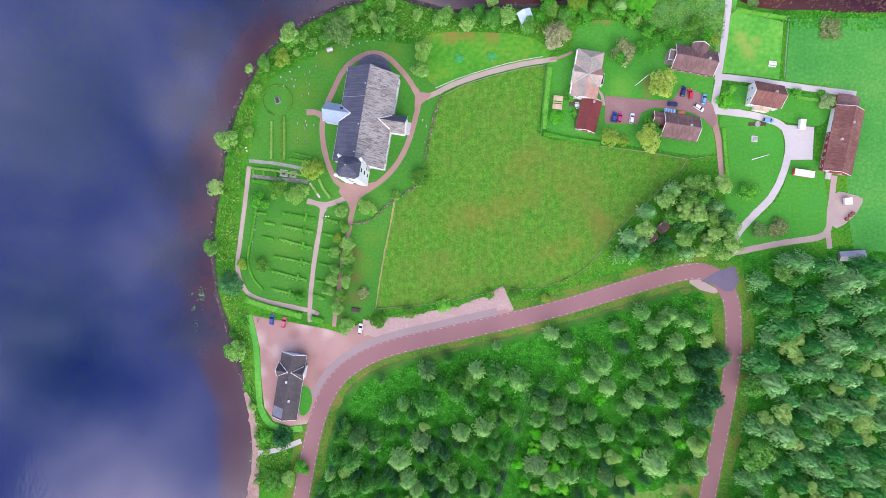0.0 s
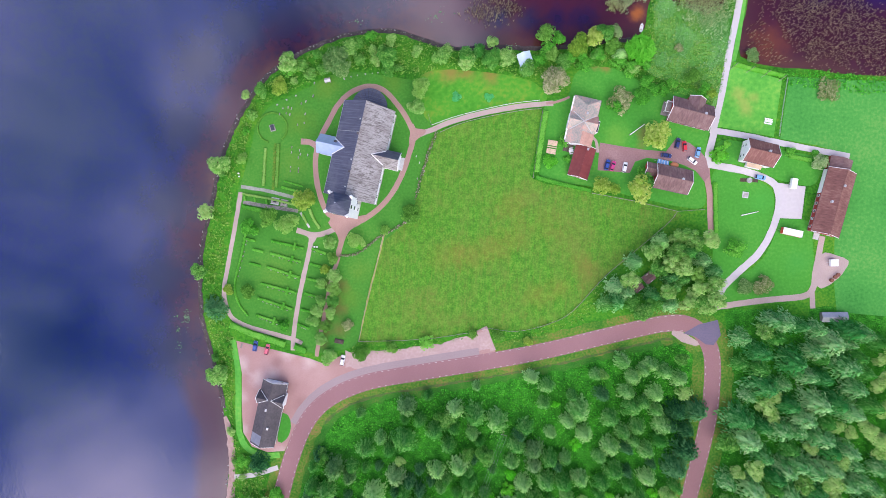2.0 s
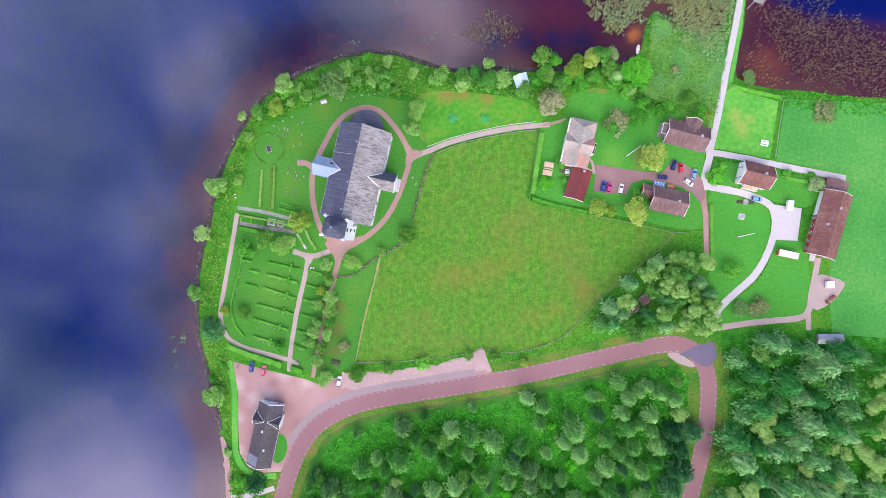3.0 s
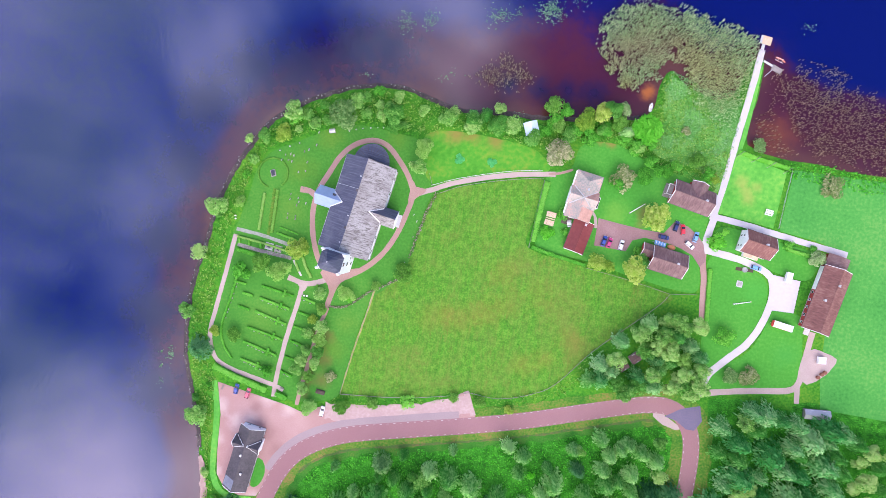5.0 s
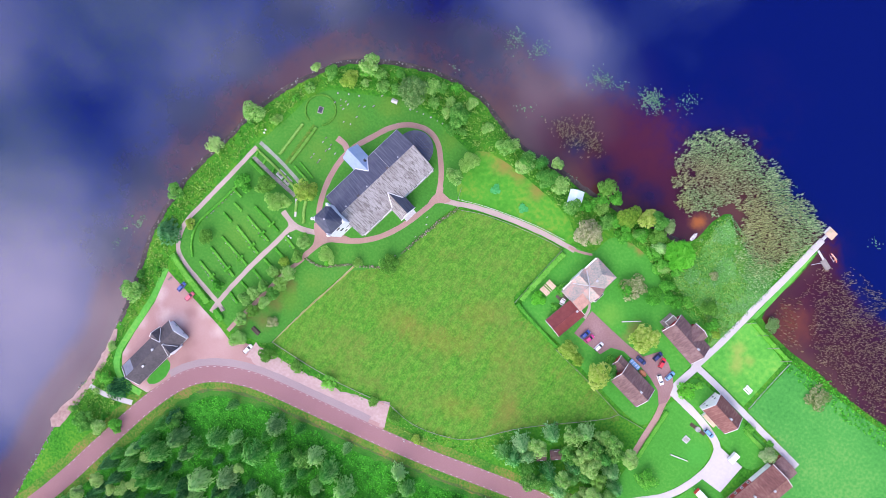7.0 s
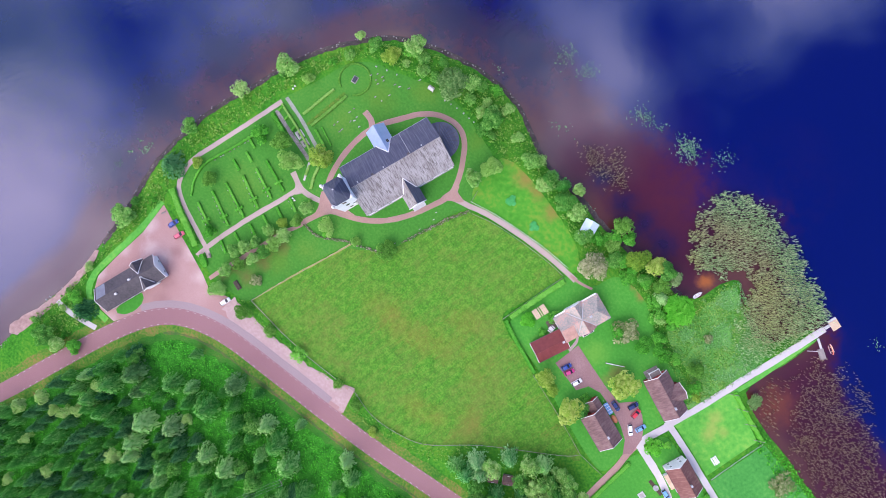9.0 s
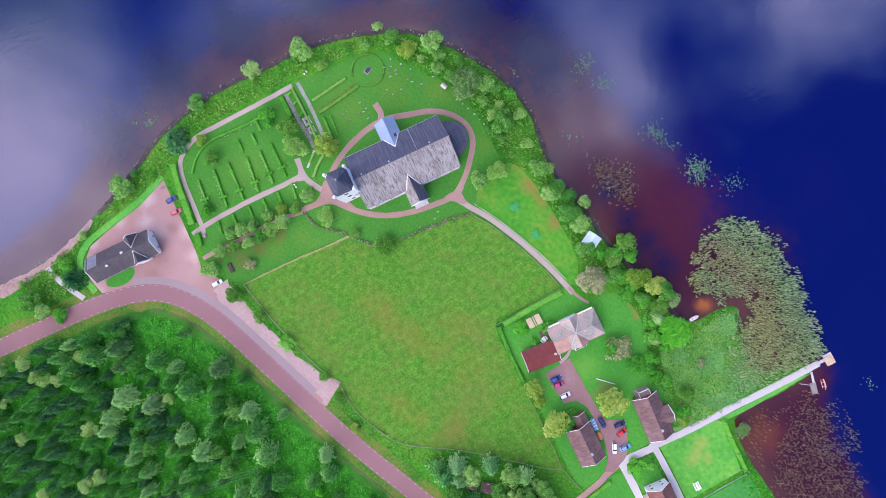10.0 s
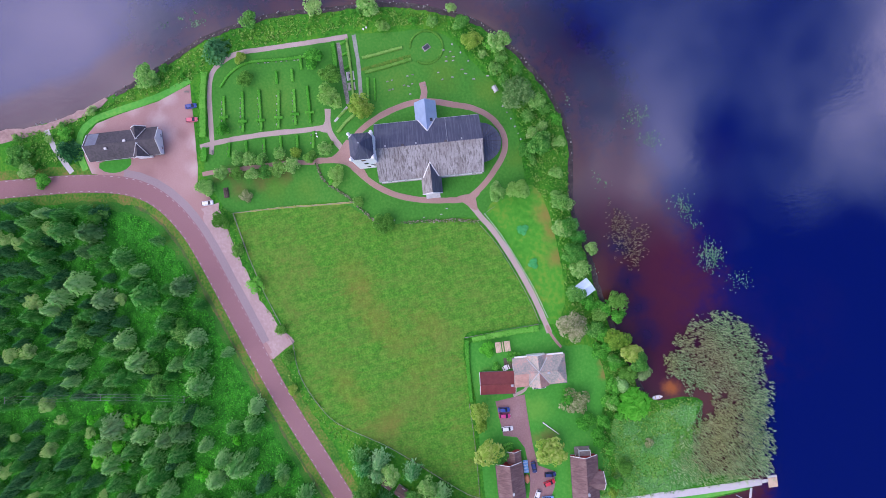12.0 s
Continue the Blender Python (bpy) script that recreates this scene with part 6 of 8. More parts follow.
tree("fir", 158.4, -78.3, 5.8, 15.3, WOOD)
tree("fir", 170.0, -78.1, 6.6, 16.0, WOOD)
tree("fir", 163.7, -85.8, 6.6, 16.0, WOOD)
tree("fir", 173.7, -88.3, 6.3, 15.7, WOOD)
tree("fir", 152.8, -88.0, 5.2, 14.8, WOOD)
tree("fir", 158.9, -92.2, 6.1, 15.5, WOOD)
tree("fir", 168.9, -95.9, 6.1, 15.5, WOOD)
tree("fir", 177.8, -95.9, 5.8, 15.3, WOOD)
tree("fir", 149.0, -98.7, 5.5, 15.1, WOOD)
tree("fir", 162.6, -99.9, 5.8, 15.3, WOOD)
tree("fir", 181.6, -86.9, 5.8, 15.3, WOOD)
tree("fir", 135.3, -95.2, 5.2, 14.8, WOOD)
tree("fir", 180.3, -101.0, 5.8, 15.3, WOOD)
tree("fir", 143.9, -91.2, 5.2, 14.8, WOOD)
tree("fir", 181.7, -59.1, 5.8, 15.3, WOOD)
tree("fir", 183.0, -32.4, 5.8, 15.3, WOOD)
tree("fir", 169.3, -28.7, 5.2, 14.8, WOOD)
tree("fir", 165.1, -17.9, 4.9, 14.6, WOOD)
tree("birch", 143.6, -37.5, 3.5, 10.7, WOOD)
tree("birch", 133.2, -86.6, 7.5, 13.1, WOOD)
tree("birch", 144.2, -10.5, 3.8, 10.9, WOOD)
tree("birch", 131.2, -58.7, 4.9, 11.6, WOOD)
tree("birch", 164.5, -73.9, 4.3, 11.3, WOOD)
tree("birch", 183.8, -99.4, 4.9, 11.6, WOOD)
tree("pine", 3.3, -47.5, 2.6, 10.7, WOOD)
tree("pine", 24.1, -42.2, 2.4, 10.5, WOOD)
tree("pine", 15.1, -52.7, 4.3, 11.7, WOOD)
tree("pine", 24.0, -54.7, 5.4, 12.5, WOOD)
tree("pine", 33.5, -56.2, 5.5, 12.5, WOOD)
tree("pine", 15.1, -60.7, 3.3, 11.2, WOOD)
tree("pine", 7.1, -62.3, 4.5, 12.0, WOOD)
tree("pine", -5.7, -67.0, 6.2, 13.0, WOOD)
tree("pine", -15.8, -67.3, 3.3, 11.2, WOOD)
tree("pine", -22.1, -72.0, 4.5, 12.0, WOOD)
tree("pine", -12.0, -72.1, 3.6, 11.3, WOOD)
tree("pine", 23.5, -62.8, 3.3, 11.2, WOOD)
tree("pine", 26.7, -65.5, 2.6, 10.7, WOOD)
tree("pine", 13.4, -68.1, 4.0, 11.6, WOOD)
tree("pine", 9.3, -79.2, 4.5, 12.0, WOOD)
tree("pine", 18.8, -76.9, 4.9, 12.3, WOOD)
tree("pine", 13.5, -83.1, 2.4, 10.5, WOOD)
tree("pine", 23.0, -83.4, 4.3, 11.7, WOOD)
tree("pine", 23.0, -88.3, 2.9, 10.8, WOOD)
tree("pine", 45.8, -58.3, 4.3, 11.7, WOOD)
tree("pine", 53.2, -47.2, 3.3, 11.2, WOOD)
tree("pine", 54.2, -39.8, 3.8, 11.5, WOOD)
tree("pine", 47.4, -36.7, 3.6, 11.3, WOOD)
tree("pine", 42.5, -66.3, 4.5, 12.0, WOOD)
tree("pine", 41.1, -73.7, 3.6, 11.3, WOOD)
tree("pine", 56.9, -60.0, 2.9, 10.8, WOOD)
tree("pine", 57.4, -71.4, 4.3, 11.7, WOOD)
tree("pine", 64.3, -54.6, 3.8, 11.5, WOOD)
tree("pine", 68.2, -49.6, 5.7, 12.8, WOOD)
tree("pine", 71.0, -59.2, 4.3, 11.7, WOOD)
tree("pine", 63.8, -70.5, 3.3, 11.2, WOOD)
tree("pine", 56.2, -80.9, 4.9, 12.3, WOOD)
tree("pine", 63.7, -80.9, 4.7, 12.1, WOOD)
tree("pine", 46.3, -82.6, 4.3, 11.7, WOOD)
tree("pine", 51.7, -88.5, 3.8, 11.5, WOOD)
tree("pine", 65.9, -86.8, 3.3, 11.2, WOOD)
tree("pine", 70.6, -78.8, 4.3, 11.7, WOOD)
tree("pine", 54.7, -96.7, 4.7, 12.1, WOOD)
tree("pine", 47.4, -99.1, 4.0, 11.6, WOOD)
tree("pine", 62.1, -96.8, 4.0, 11.6, WOOD)
tree("pine", -38.5, -91.6, 5.4, 12.5, WOOD)
tree("pine", -17.3, -91.0, 5.4, 12.5, WOOD)
tree("pine", 1.3, -96.3, 4.3, 11.7, WOOD)
tree("pine", 12.4, -99.4, 3.8, 11.5, WOOD)
tree("pine", -14.0, -99.5, 4.5, 12.0, WOOD)
tree("pine", -31.6, -101.2, 4.5, 12.0, WOOD)
tree("pine", -39.1, -101.8, 4.5, 12.0, WOOD)
tree("pine", -25.9, -100.4, 3.3, 11.2, WOOD)
tree("pine", 23.1, -96.3, 3.1, 11.1, WOOD)
tree("pine", 11.4, -86.9, 2.9, 10.8, WOOD)
tree("pine", 18.9, -103.7, 3.1, 11.1, WOOD)
tree("pine", 5.0, -101.7, 3.6, 11.3, WOOD)
tree("pine", -10.3, -103.9, 3.6, 11.3, WOOD)
tree("pine", 65.4, -43.5, 2.6, 10.7, WOOD)
tree("pine", -25.5, -56.9, 2.4, 10.5, WOOD)
tree("pine", 74.7, -33.8, 3.2, 11.1, WOOD)
tree("pine", 65.3, -43.4, 2.7, 10.7, WOOD)
tree("birch", 12.5, -56.9, 4.2, 8.9, WOOD)
tree("birch", 29.5, -71.6, 4.7, 9.2, WOOD)
tree("birch", 22.1, -71.2, 3.1, 8.5, WOOD)
tree("birch", 5.0, -93.3, 3.6, 8.6, WOOD)
tree("birch", -3.5, -94.0, 2.9, 8.3, WOOD)
tree("birch", 8.2, -55.9, 2.7, 8.2, WOOD)
tree("birch", 73.1, -88.9, 4.0, 8.9, WOOD)
tree("greypine", -5.7, -52.8, 4.7, 12.1, WOOD)
tree("greypine", -8.7, -83.0, 4.9, 12.3, WOOD)
tree("greypine", 40.9, -92.5, 5.7, 12.8, WOOD)
tree("greypine", 49.9, -67.7, 4.7, 12.1, WOOD)
tree("greypine", 50.6, -74.7, 3.6, 11.3, WOOD)
tree("greypine", 70.6, -97.8, 4.0, 11.6, WOOD)
tree("greypine", -35.4, -81.5, 5.4, 12.5, WOOD)
tree("greypine", -28.6, -84.9, 3.6, 11.3, WOOD)
tree("spruce", -8.4, -90.6, 2.9, 9.4, WOOD)
tree("spruce", -21.7, -97.0, 3.1, 9.4, WOOD)
tree("spruce", -4.6, -100.9, 4.7, 10.3, WOOD)
tree("spruce", -42.2, -76.8, 3.6, 9.7, WOOD)
tree("spruce", -36.6, -97.2, 3.6, 9.7, WOOD)
tree("spruce", -2.3, -106.4, 3.6, 9.7, WOOD)
tree("sapling", 41.1, -79.8, 3.0, 5.5, WOOD)
tree("sapling", 40.5, -86.2, 3.3, 5.6, WOOD)
tree("sapling", 33.5, -92.2, 3.5, 5.7, WOOD)
tree("sapling", 48.6, -94.2, 3.3, 5.6, WOOD)
tree("sapling", 36.3, -100.8, 2.8, 5.4, WOOD)
tree("sapling", 57.1, -93.6, 3.3, 5.6, WOOD)
tree("sapling", 67.9, -64.6, 2.8, 5.4, WOOD)
tree("sapling", 58.8, -48.3, 1.9, 5.1, WOOD)
tree("sapling", 44.3, -102.9, 3.0, 5.5, WOOD)
tree("sapling", 52.3, -102.8, 3.3, 5.6, WOOD)
tree("pine", -44.6, -90.2, 3.7, 11.4, WOOD)
tree("pine", -47.4, -97.8, 2.7, 10.7, WOOD)
tree("pine", -31.6, -102.1, 3.7, 11.4, WOOD)
tree("pine", -45.5, -104.1, 3.3, 11.2, WOOD)
tree("birch", -40.4, -76.1, 3.5, 8.6, WOOD)

CLEARING = np.array([(66, -112), (76, -106.5), (92, -104.5), (104, -100), (108, -105), (101, -116), (84, -121), (70, -119)], float)
sheet("forest_clearing", CLEARING, 0.030, mat("trodden_clearing", [(0.05, 0.20, 0.025), (0.13, 0.30, 0.05), (0.34, 0.24, 0.13)], fine=0.8, coarse=0.15, bump=0.1, spec=0.04), "pale trodden clearing in the wood", "clearing", rough=1.0)
# more trees where the wood is dense, in the gaps between those
rng = random.Random(4)
stems = [s for s in STEMS if s[1] < 0]
far_parts = {}
for x, y, s in scatter(FOREST, 6000, 4.6, 1) + [(x, y, -1) for x, y, s in scatter(FOREST_EAST, 6000, 5.8, 2, False)]:
    east = s < 0
    if inside(CLEARING, x, y):
        continue
    lone = -58 < y and not east
    if lone or (y > -92 and not east and rng.random() < (0.2 if y < -74 else 0.8)):
        continue
    if min((x - a) ** 2 + (y - b) ** 2 - (0.55 * (r + 3)) ** 2 for a, b, r in stems) < 0:
        continue
    u = rng.random()
    key = ("fir" if u < 0.35 else "pine" if u < 0.58 else "birch") if east else ("spruce" if u < 0.42 else "pine" if u < 0.88 else "birch")
    big = rng.uniform(0.72, 1.15) * (1.32 if east else 0.95)
    r, h = (3.3 * big, (9.6 if east else 11.5) * big) if key != "birch" else (3.2 * big, 8.8 * big)
    far_parts.setdefault(key, []).append((x, y, r, h, rng.uniform(0, 6.28), rng.randrange(8)))


def joined(name, places, crowns, material, label, category="trees"):
    V, F, N, base = [], [], [], 0
    for x, y, r, h, a, k in places:
        v, f, nn = crowns[k % len(crowns)]
        c, s = math.cos(a), math.sin(a)
        V.append(np.stack([(v[:, 0] * c - v[:, 1] * s) * r + x, (v[:, 0] * s + v[:, 1] * c) * r + y, v[:, 2] * h], 1))
        N.append(np.stack([nn[:, 0] * c - nn[:, 1] * s, nn[:, 0] * s + nn[:, 1] * c, nn[:, 2]], 1))
        F.append(f + base)
        base += len(v)
    return tagged(new(name, mesh_np(name, np.vstack(V), np.vstack(F), material, normals=np.vstack(N))), label, category, kind="stuff")


for key, places in far_parts.items():
    _, _, name, label, _, crowns = KINDS[key]
    joined(f"far_{name}_wood", places, crowns, {"pine": L_PINE, "spruce": L_SPRUCE, "birch": L_BIRCH, "fir": L_FIR}[key], "dense green wood of " + label.split(" with")[0] + " trees")

for x, y, s in scatter(GROVE, 700, 4.4, 9, False):
    u = rng.random()
    if (x - 92.5) ** 2 + (y - 7.5) ** 2 > 40:
        tree("birch" if u < 0.42 else "olive" if u < 0.52 else "fir" if u < 0.8 else "pine", x, y, rng.uniform(3.4, 5.0), rng.uniform(9, 13), "trees of the grove")


# ======== undergrowth, shore shrubs, reeds ========
def tufts(rng, n, size):
    """One low clump of leaves, of unit size."""
    p, d = ball_points(rng, n, (0, 0, 0.25), (0.95, 0.95, 0.4), 0.2)
    return cards(rng, p, d + [0, 0, 0.8], size)


TUFTS = [tufts(np.random.default_rng(50 + k), 9, 0.38) for k in range(5)]


def low_plants(name, zones, count, gap, size, material, label, category, test=None, seed=3):
    r = random.Random(seed)
    places = []
    for poly in zones:
        for x, y, _ in scatter(poly, count, gap, r.randrange(9999), False):
            if test is None or test(x, y):
                k = r.uniform(*size)
                places.append((x, y, k, k * r.uniform(0.5, 0.9), r.uniform(0, 6.28), r.randrange(5)))
    return joined(name, places, TUFTS, material, label, category)


EDGE = np.array([(-57, -122), (-53.5, -97), (-49, -79), (-44.5, -66), (-36.5, -56), (-20, -49.3), (5, -43.2), (30, -37.4), (55, -31), (80, -23.6), (102, -17), (113, -16.2), (119.5, -21.5), (121.8, -38), (121, -52), (117.5, -73), (112.5, -98), (108.5, -118), (95, -172), (-66, -172)], float)
EDGE_EAST = np.array([(131, -4), (150, -2.5), (165, -3.5), (180, 0), (235, -8), (235, -172), (115, -172), (119.5, -118), (123.5, -98), (128.6, -73), (131.6, -52), (132.6, -38), (131.6, -18)], float)
ROADSIDE = np.vstack([spline(ROAD, 3.0), spline(ROAD_EAST, 3.0)])


def off_road(x, y):
    d = (ROADSIDE - [x, y]) ** 2
    if (y < -68 or x > 128) and noise.noise(Vector((x * 0.2, y * 0.2, 8))) < 0.12:
        return False
    return d.sum(1).min() > (10.2 + 2.5 * noise.noise(Vector((x * 0.15, y * 0.15, 4)))) ** 2


low_plants("undergrowth", [EDGE, EDGE_EAST], 42000, 0.95, (0.4, 0.95), L_UNDER, "bright green saplings and ferns between the trees", "undergrowth", off_road)
SHORE_BAND = np.array([(-82, -104), (-80, -90), (-81.5, -76), (-85, -58), (-90, -40), (-96, -22), (-98, -6), (-98, 11), (-95.5, 28), (-93.5, 42), (-89, 59), (-82.5, 73.5), (-74, 86), (-62.5, 95.5), (-49, 102.5), (-35, 106.8), (-20, 107.8), (-8, 105), (6, 102.5), (21, 103.5), (42, 104), (56, 105.5), (72, 109), (80, 109), (88, 100), (90, 93), (75, 100), (58, 98.5), (44, 92), (22, 95.5), (0, 95.5), (-10, 90.5), (-22, 92), (-36, 93), (-49, 91), (-57, 86), (-66, 81), (-75, 76), (-81, 67), (-84, 52), (-87, 42), (-88.5, 30), (-89.5, 10), (-91, -8), (-88, -20), (-84.5, -28), (-83, -42), (-82, -60), (-81, -72), (-75.5, -80.5), (-67, -84), (-64, -104)], float)
low_plants("shore_shrubs", [SHORE_BAND], 40000, 0.78, (0.5, 1.3), L_WEED, "tangled green shrubs and tall weeds along the shore", "shrubs", seed=8)


for x, y, s in scatter(SHORE_BAND, 2500, 5.0, 77, False):
    u = rng.random()
    if (y > 86 or u < 0.5) and (x - 36.7) ** 2 + (y - 99.6) ** 2 > 49:
        big = rng.uniform(0.65, 1.2) * (1.0 if y > 86 else 0.7)
        tree("birch" if u < 0.4 else "bush" if u < 0.7 else "olive" if u < 0.85 else "pine", x, y, 3.0 * big, 5.2 * big, "trees and shrubs along the shore")


def blades(seed, n=9):
    """A clump of upright reed leaves, each bent over a little at the tip."""
    rng = np.random.default_rng(seed)
    V, F, N = [], [], []
    for k in range(n):
        x, y = rng.normal(0, 0.28, 2)
        a, lean, h, w = rng.uniform(0, 6.28), rng.uniform(0.05, 0.3), rng.uniform(0.6, 1.0), rng.uniform(0.04, 0.07)
        d, s = np.array([math.cos(a), math.sin(a), 0]), np.array([-math.sin(a), math.cos(a), 0])
        p, up = np.array([x, y, 0]), np.array([0, 0, 1.0])
        rows = (p, p + d * lean + up * h * 0.75, p + d * (lean + 0.3) + up * h)
        for q, width in zip(rows, (w, w * 1.3, w * 0.5)):
            V += [q + s * width, q - s * width]
        F += [(6 * k, 6 * k + 1, 6 * k + 3, 6 * k + 2), (6 * k + 2, 6 * k + 3, 6 * k + 5, 6 * k + 4)]
        N += [(-d * 0.8 + up * 0.6)] * 2 + [(-d * 0.5 + up * 0.85)] * 2 + [(-d * 0.2 + up)] * 2
    return np.array(V), np.array(F), np.array(N) / np.linalg.norm(N, axis=1)[:, None]


REEDS = [blades(k) for k in range(6)]


def reed_bed(name, poly, count, gap, material, label, seed, thin=None, low=1.5, high=2.4, size=1.0):
    r = random.Random(seed)
    places = [(x, y, size * r.uniform(0.42, 0.75), r.uniform(low, high), r.uniform(0, 6.28), r.randrange(6)) for x, y, _ in scatter(np.array(poly, float), count, gap, seed, False) if thin is None or r.random() > thin(x, y)]
    ob = joined(name, places, REEDS, material, label, "reeds")
    ob.location.z = WATER_Z
    return ob


def feathered(poly, depth, cover, rough=0.5, open_water=()):
    """How likely a clump is left out: few stand along the ragged outer edge, more towards the middle."""
    line = np.array(poly, float)

    def thin(x, y):
        deep = distance(line, x, y, True) / depth + 0.9 * noise.noise(Vector((x * 0.22, y * 0.22, 4)))
        bare = 1 - cover * min(1.0, max(0.04, deep)) + rough * noise.noise(Vector((x * 1.1, y * 1.1, 3))) + 0.3 * noise.noise(Vector((x * 0.12, y * 0.12, 7)))
        for cx, cy, r in open_water:
            bare += max(0.0, 1.3 - math.hypot(x - cx, y - cy) / r)
        return bare

    return thin


BED = [(58.5, 138), (59, 152), (67, 161.5), (82, 165), (100, 161.5), (116, 157.5), (131, 154), (129.5, 146), (127, 131), (124.5, 116), (117, 112), (106, 119), (98, 128), (92, 134), (86, 127), (80, 121), (72, 122), (64, 131)]
reed_bed("reed_bed", BED, 80000, 0.45, L_REED, "dense bed of grey-green reeds standing in the water", 5, feathered(BED, 5.0, 0.9, 0.55, ((86, 124, 5), (96, 134, 4), (92.4, 143, 1.8), (69.5, 138, 1.4), (90.7, 134, 3.5))))
reed_bed("olive_reed_bed", [(98, 133), (92, 146), (100, 157), (116, 154), (128, 150), (125, 120), (113, 119)], 12000, 0.9, L_OLIVEREED, "olive brown reeds among the grey-green ones", 15, feathered([(98, 133), (92, 146), (100, 157), (116, 154), (128, 150), (125, 120), (113, 119)], 9.0, 0.9))
EAST_BED = [(132.5, 128), (136, 139), (146, 147), (162, 146), (175, 140), (190, 134), (210, 116), (200, 101), (180, 101.5), (160, 103), (150, 105), (142, 112), (137, 122)]
reed_bed("brown_reed_bed", EAST_BED, 60000, 0.48, L_REDREED, "thin brown reeds in shallow water beside the pier", 6, feathered(EAST_BED, 8.0, 0.58, 0.3, ((139, 116, 8), (147, 108, 6))), 0.7, 1.4, 0.72)
THIN_BED = [(6, 119), (13, 129), (23, 132), (36, 128), (36, 121), (27, 114), (15, 112)]
reed_bed("thin_reed_bed", THIN_BED, 7000, 0.6, L_REDREED, "sparse pale reeds in open water", 7, feathered(THIN_BED, 5.0, 0.66, 0.6))
reed_bed("shallow_reed_bed", [(131, 119), (137, 125), (145, 109), (153, 106), (143, 104), (132, 111)], 900, 1.3, L_REDREED, "thin brown reeds in shallow water beside the pier", 12)

ROADSIDE_STRIP = np.array([(29, -22), (40, -22.5), (54, -18.5), (66, -13), (76, -5), (84, 2), (76, 6), (64, -7), (54, -13.5), (40, -17.6), (28.5, -17.6)], float)
LAYBY_EDGE = np.array([(-34, -32), (-20, -31.2), (-8, -28.8), (6, -25.6), (18, -22.4), (26, -17.8), (18, -19.4), (5, -22.8), (-10, -25), (-28, -26.8)], float)
low_plants("layby_weeds", [LAYBY_EDGE], 2600, 0.7, (0.25, 0.7), L_WEED, "tufts of grass and weeds creeping over the lay-by edge", "weeds", test=lambda x, y: noise.noise(Vector((x * 0.25, y * 0.25, 1))) > -0.1, seed=33)
low_plants("roadside_weeds", [ROADSIDE_STRIP], 2600, 0.9, (0.3, 0.85), L_WEED, "rough tall weeds between road and meadow fence", "weeds", seed=31)
MARSH = np.array([(85, 100), (88, 112), (90, 129), (93, 134), (103, 130), (114, 127), (123, 130), (125, 116), (122, 92), (118, 84), (108, 89), (96, 91)], float)
low_plants("marsh_tufts", [MARSH], 16000, 0.75, (0.4, 0.9), leaves("marsh_leaves", [(0.08, 0.30, 0.07), (0.17, 0.43, 0.14), (0.33, 0.54, 0.26)], 0.0, 0.6), "pale green tall marsh grass beside the pier", "marsh grass", test=lambda x, y: noise.noise(Vector((x * 0.12, y * 0.12, 6))) + 0.35 * noise.noise(Vector((x * 0.6, y * 0.6, 2))) + 0.02 * (y - 108) + 0.015 * (x - 108) > 0.10, seed=21)
low_plants("marsh_weeds", [MARSH], 14000, 0.8, (0.4, 1.0), L_WEED, "green weeds among the marsh grass beside the pier", "weeds", test=lambda x, y: noise.noise(Vector((x * 0.12, y * 0.12, 6))) + 0.02 * (y - 108) + 0.015 * (x - 108) < 0.22, seed=27)
MARGIN = np.array([(146, 100), (150, 103), (170, 102.5), (187, 101.5), (215, 103), (215, 96), (180, 94), (150, 96)], float)
low_plants("margin_weeds", [MARGIN], 1600, 1.4, (0.6, 1.4), L_UNDER, "rough weeds along the reed margin", "weeds", seed=22)


